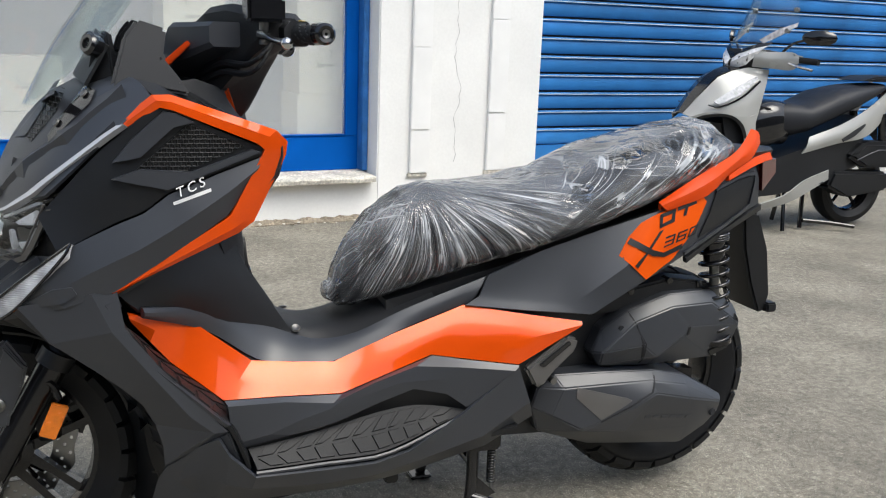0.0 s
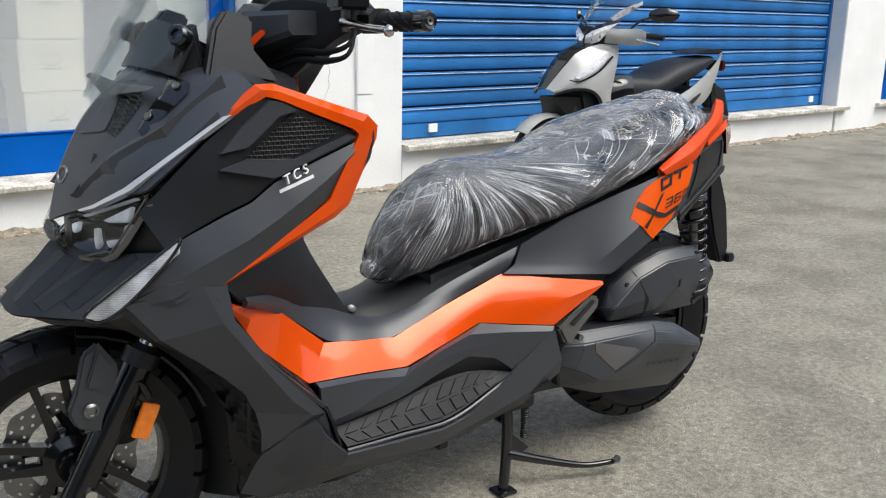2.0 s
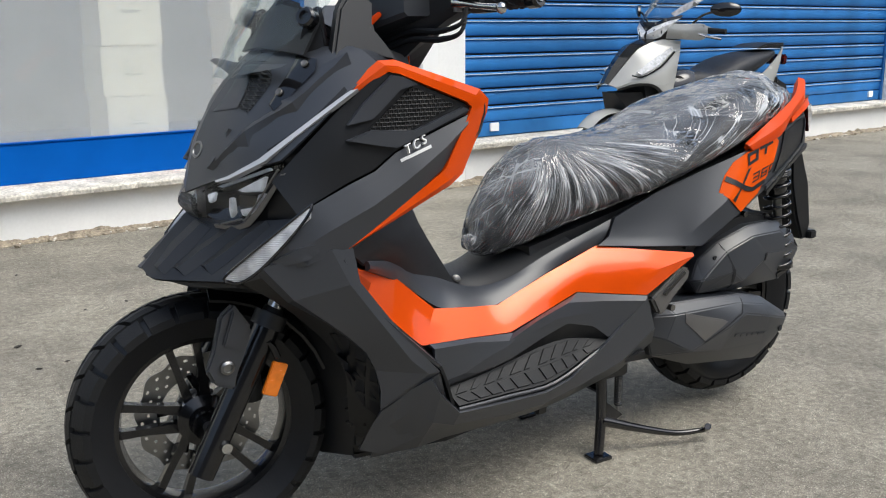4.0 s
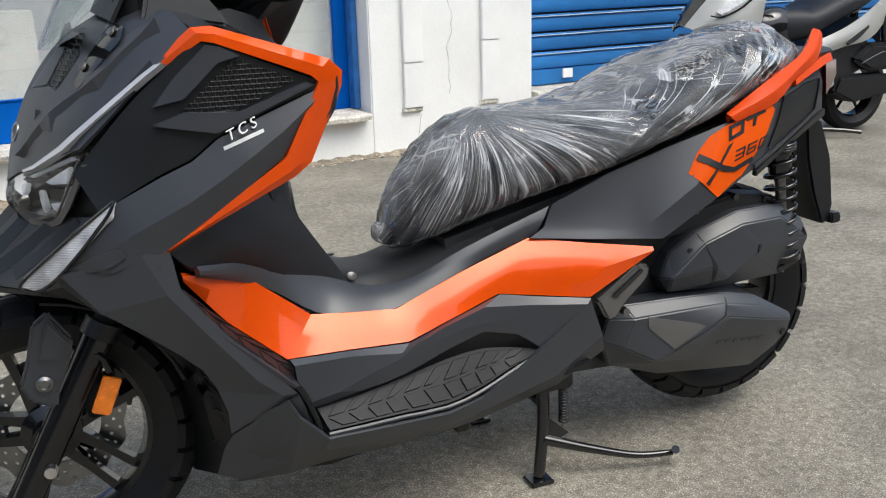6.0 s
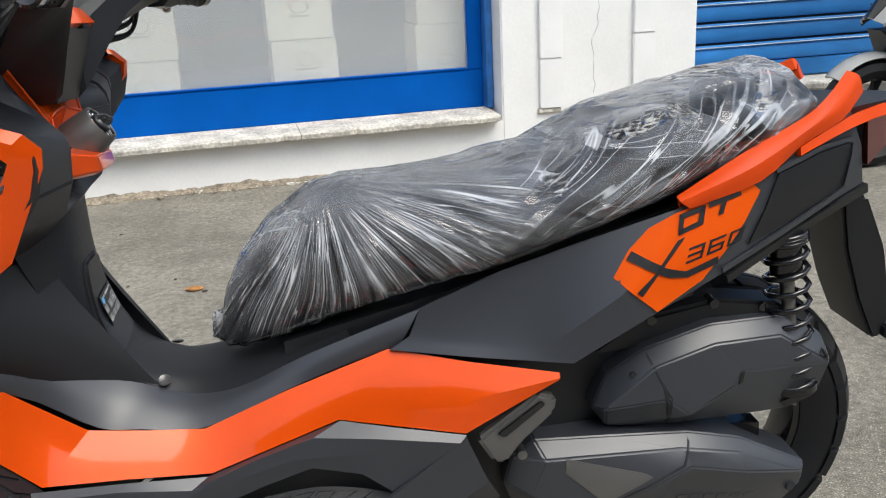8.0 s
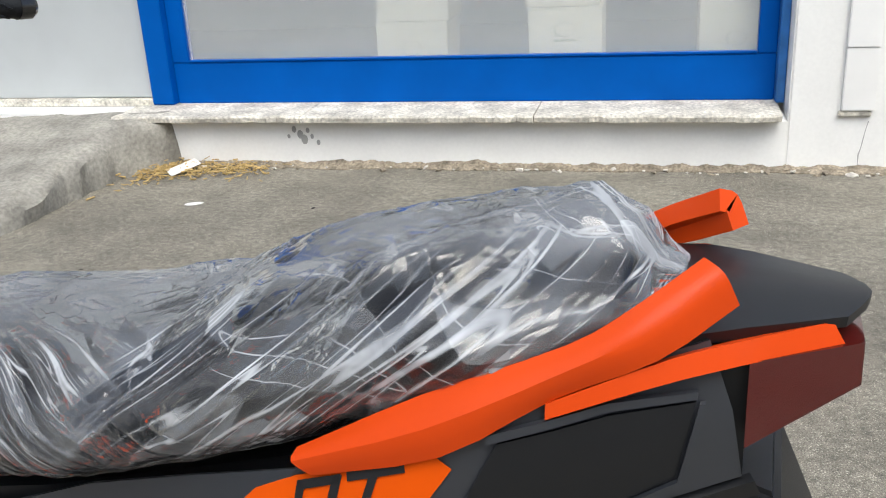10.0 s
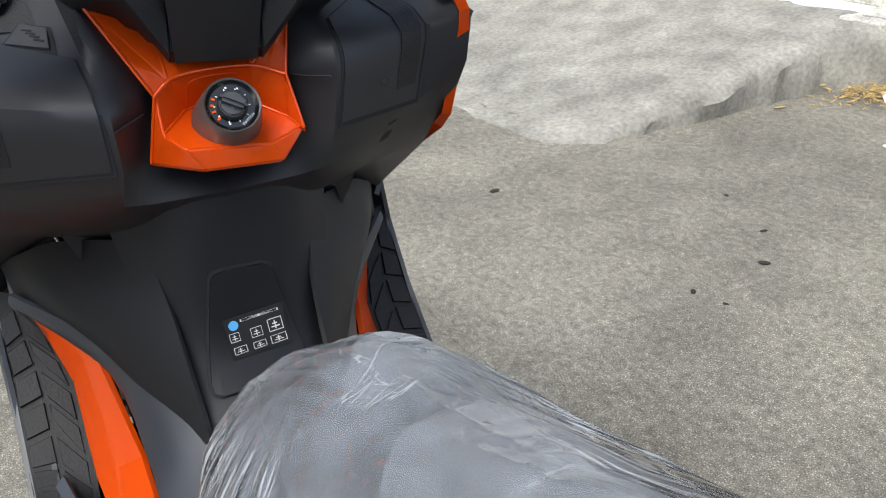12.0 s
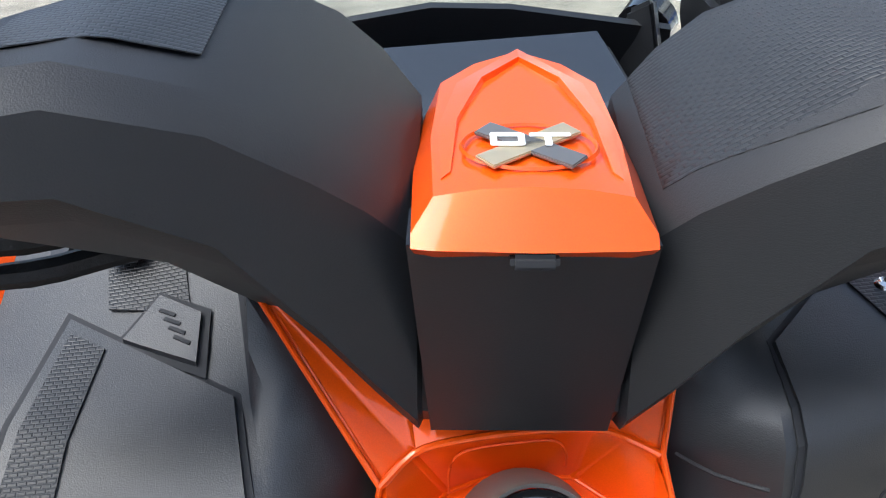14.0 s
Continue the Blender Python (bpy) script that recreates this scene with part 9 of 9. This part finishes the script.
    flank("side_panel", [[(3.32, 0.19, 0.587), (3.53, 0.205, 0.659), (3.75, 0.175, 0.751), (3.96, 0.12, 0.864), (4.04, 0.09, 0.941)], [(3.29, 0.21, 0.53), (3.53, 0.225, 0.60), (3.76, 0.19, 0.665), (3.95, 0.135, 0.78), (4.02, 0.10, 0.87)], [(3.27, 0.20, 0.486), (3.52, 0.205, 0.545), (3.77, 0.175, 0.582), (3.94, 0.125, 0.691), (4.0, 0.09, 0.806)]], "s2_white", "pale pearl tail panel", along=3)
    flank("panel_slot", [[(3.54, 0.229, 0.575), (3.64, 0.215, 0.628), (3.73, 0.2, 0.665)], [(3.55, 0.229, 0.560), (3.64, 0.215, 0.590), (3.73, 0.2, 0.65)]], "dark_gap")
    p2("tank_cover", skin([[(x, C + w * math.copysign(abs(math.cos(a)) ** 0.6, math.cos(a)), z0 + (z1 - z0) * (0.5 + 0.5 * math.copysign(abs(math.sin(a)) ** 0.7, math.sin(a)))) for a in [2 * math.pi * j / 18 for j in range(18)]] for x, w, z0, z1 in ((2.88, 0.06, 0.60, 0.66), (2.90, 0.11, 0.52, 0.70), (2.98, 0.15, 0.50, 0.765), (3.06, 0.165, 0.50, 0.795), (3.12, 0.17, 0.52, 0.80), (3.20, 0.15, 0.52, 0.79))]), "gloss_black", None, "black cover before the seat", 40)
    xs = (3.05, 3.08, 3.14, 3.24, 3.33, 3.42, 3.53, 3.62, 3.72, 3.86, 3.94, 3.97)
    tops = (0.68, 0.755, 0.785, 0.785, 0.770, 0.805, 0.852, 0.872, 0.89, 0.902, 0.905, 0.895)
    lows = (0.59, 0.58, 0.572, 0.58, 0.60, 0.635, 0.68, 0.715, 0.755, 0.815, 0.85, 0.87)
    wid = (0.11, 0.14, 0.165, 0.18, 0.19, 0.195, 0.195, 0.19, 0.175, 0.14, 0.11, 0.07)
    rings = []
    for x, t0, l0, w in zip(xs, tops, lows, wid):
        rings.append([(x, C + w * math.copysign(abs(math.cos(a)) ** 0.6, math.cos(a)), (t0 + l0) / 2 + (t0 - l0) / 2 * math.copysign(abs(math.sin(a)) ** 0.7, math.sin(a))) for a in [2 * math.pi * j / 20 for j in range(20)]])
    p2("seat", skin(rings), "seat", None, "black two-step seat", 40)
    p2("luggage_rack", plate([(3.74, C - 0.12, 0.918), (3.84, C - 0.12, 0.945), (4.03, C - 0.12, 0.952), (4.0, C - 0.12, 0.915)], (0, 0.24, 0), 0.01), "black", None, "black rack behind the seat")
    p2("drive_case", plate([(3.50, C - 0.2, 0.277), (3.54, C - 0.2, 0.372), (3.96, C - 0.2, 0.362), (4.0, C - 0.2, 0.30), (3.98, C - 0.2, 0.246), (3.66, C - 0.2, 0.205)], (0, 0.13, 0), 0.016), "black", None, "black drive case", 20)
    p2("air_box", plate([(3.64, C - 0.2, 0.464), (3.77, C - 0.2, 0.555), (4.0, C - 0.2, 0.55), (4.07, C - 0.2, 0.452), (4.03, C - 0.2, 0.39), (3.78, C - 0.2, 0.388)], (0, 0.13, 0), 0.022), "black", None, "black air box", 25)
    p2("case_crease", tube([(3.70, C - 0.203, 0.44), (3.86, C - 0.203, 0.50), (4.02, C - 0.203, 0.49)], 0.004, 6, 2), "grey")
    p2("silencer", tube([(3.70, C + 0.15, 0.30), (3.95, C + 0.19, 0.36), (4.2, C + 0.2, 0.46)], [0.05, 0.065, 0.06], 14, 3), "black", None, "black silencer")
    p2("rear_fender", plate([(4.0, C - 0.07, 0.72), (4.13, C - 0.07, 0.66), (4.20, C - 0.07, 0.48), (4.17, C - 0.07, 0.46), (4.02, C - 0.07, 0.58)], (0, 0.14, 0), 0.004), "black")
    for s in (-1, 1):
        p2("shock_absorber", rod((3.93, C + s * 0.12, 0.72), (3.97, C + s * 0.13, 0.40), 0.026, None, 12), "gloss_black")
        p2("stand_leg", tube([(3.40, C + s * 0.10, 0.24), (3.38, C + s * 0.13, 0.012)], 0.014, 10, 1), "gloss_black")
    p2("stand_lever", tube([(3.39, C - 0.14, 0.06), (3.55, C - 0.2, 0.05), (3.68, C - 0.27, 0.035)], 0.012, 8, 3), "gloss_black")
    p2("side_stand", tube([(3.22, C - 0.14, 0.25), (3.19, C - 0.2, 0.012)], 0.012, 8, 1), "gloss_black")
    p2("taillight", block((4.06, C - 0.08, 0.80), (4.11, C + 0.08, 0.87), 0.01), "taillight")


second_scooter()


# ---- litter ----
def bit(name, x, y, size, mat, label, category, seed, flat=0.3):
    rng = random.Random(seed)
    bm = bmesh.new()
    bmesh.ops.create_icosphere(bm, subdivisions=2, radius=size)
    for v in bm.verts:
        v.co *= 1 + 0.5 * noise.noise(v.co * (40 / (1 + size * 10)) + Vector((seed, 0, 0)))
        v.co.z *= flat
        v.co.x *= 1.7
    lo = min(v.co.z for v in bm.verts)
    bm.transform(Matrix.Translation((x, y, -lo + 0.0005)) @ Matrix.Rotation(rng.uniform(0, 6), 4, "Z"))
    ob = part(name, bm, M[mat], None, "", 30)
    return tagged(ob, label, category)


for k, (x, y, r) in enumerate(((-1.118, 1.542, 0.017), (-1.092, 1.272, 0.012), (-1.275, 1.678, 0.012), (-0.997, 2.583, 0.012), (-0.545, 1.754, 0.013), (-0.673, 1.91, 0.011), (-1.939, 1.151, 0.018), (-0.837, 1.874, 0.009), (-1.53, 1.763, 0.01), (-1.0, 1.30, 0.009))):
    bit("debris", x, y, r * 0.62, "litter", "small dark scrap lying on the concrete", "debris", k + 1)
bit("dry_leaf", -0.593, 1.775, 0.02, "leaf", "curled dry orange leaf on the concrete", "leaf", 31, 0.4)
bit("pale_scrap", -1.555, 2.545, 0.022, "paper", "flat pale scrap on the concrete", "scrap", 32, 0.15)
ob = part("paper_scrap", plate([(-1.977, 2.948, 0.02), (-1.905, 2.885, 0.012), (-1.848, 3.06, 0.03), (-1.93, 3.13, 0.034)], (0, 0, 0.003), 0), M["paper"], None, "", 0)
tagged(ob, "torn white card lying in the straw", "paper")


def straw(n, seed):
    rng = random.Random(seed)
    bm = bmesh.new()
    for _ in range(n):
        t = rng.random()
        x, y = -2.05 + 0.5 * t + rng.gauss(0, 0.07), 3.0 + 0.1 * t + rng.gauss(0, 0.07)
        if rng.random() < 0.4:
            x, y = -2.02 + rng.gauss(0, 0.06), 3.0 + rng.gauss(0, 0.12)
        z = abs(rng.gauss(0, 0.014)) + 0.002
        a, ln = rng.uniform(0, 6.28), rng.uniform(0.01, 0.045)
        d = Vector((math.cos(a), math.sin(a), rng.uniform(-0.2, 0.3))) * ln
        add_rod(bm, Vector((x, y, z)), Vector((x, y, z)) + d, rng.uniform(0.0015, 0.004), None, 4)
    ob = part("straw", bm, M["straw"], None, "", 0)
    return tagged(ob, "loose dry straw swept against the wall", "straw", kind="stuff")


straw(900, 3)
for k, (u, z, r) in enumerate(((-1.02, 0.185, 0.012), (-0.99, 0.16, 0.016), (-0.95, 0.18, 0.01), (-0.97, 0.135, 0.018), (-0.93, 0.15, 0.009), (-1.05, 0.15, 0.008), (-0.90, 0.12, 0.01))):
    wall_part("wall_spot", lathe([(0.0005, 0.0012), (r * 0.9, 0.001), (r, 0), (0.0005, 0)], 9, facing((u, FACE - 0.001, z), (0, -1, 0)) @ Matrix.Diagonal((1, 1.4, 1, 1))), M["card_dark"], "dark paint spot on the white low wall", "spot")
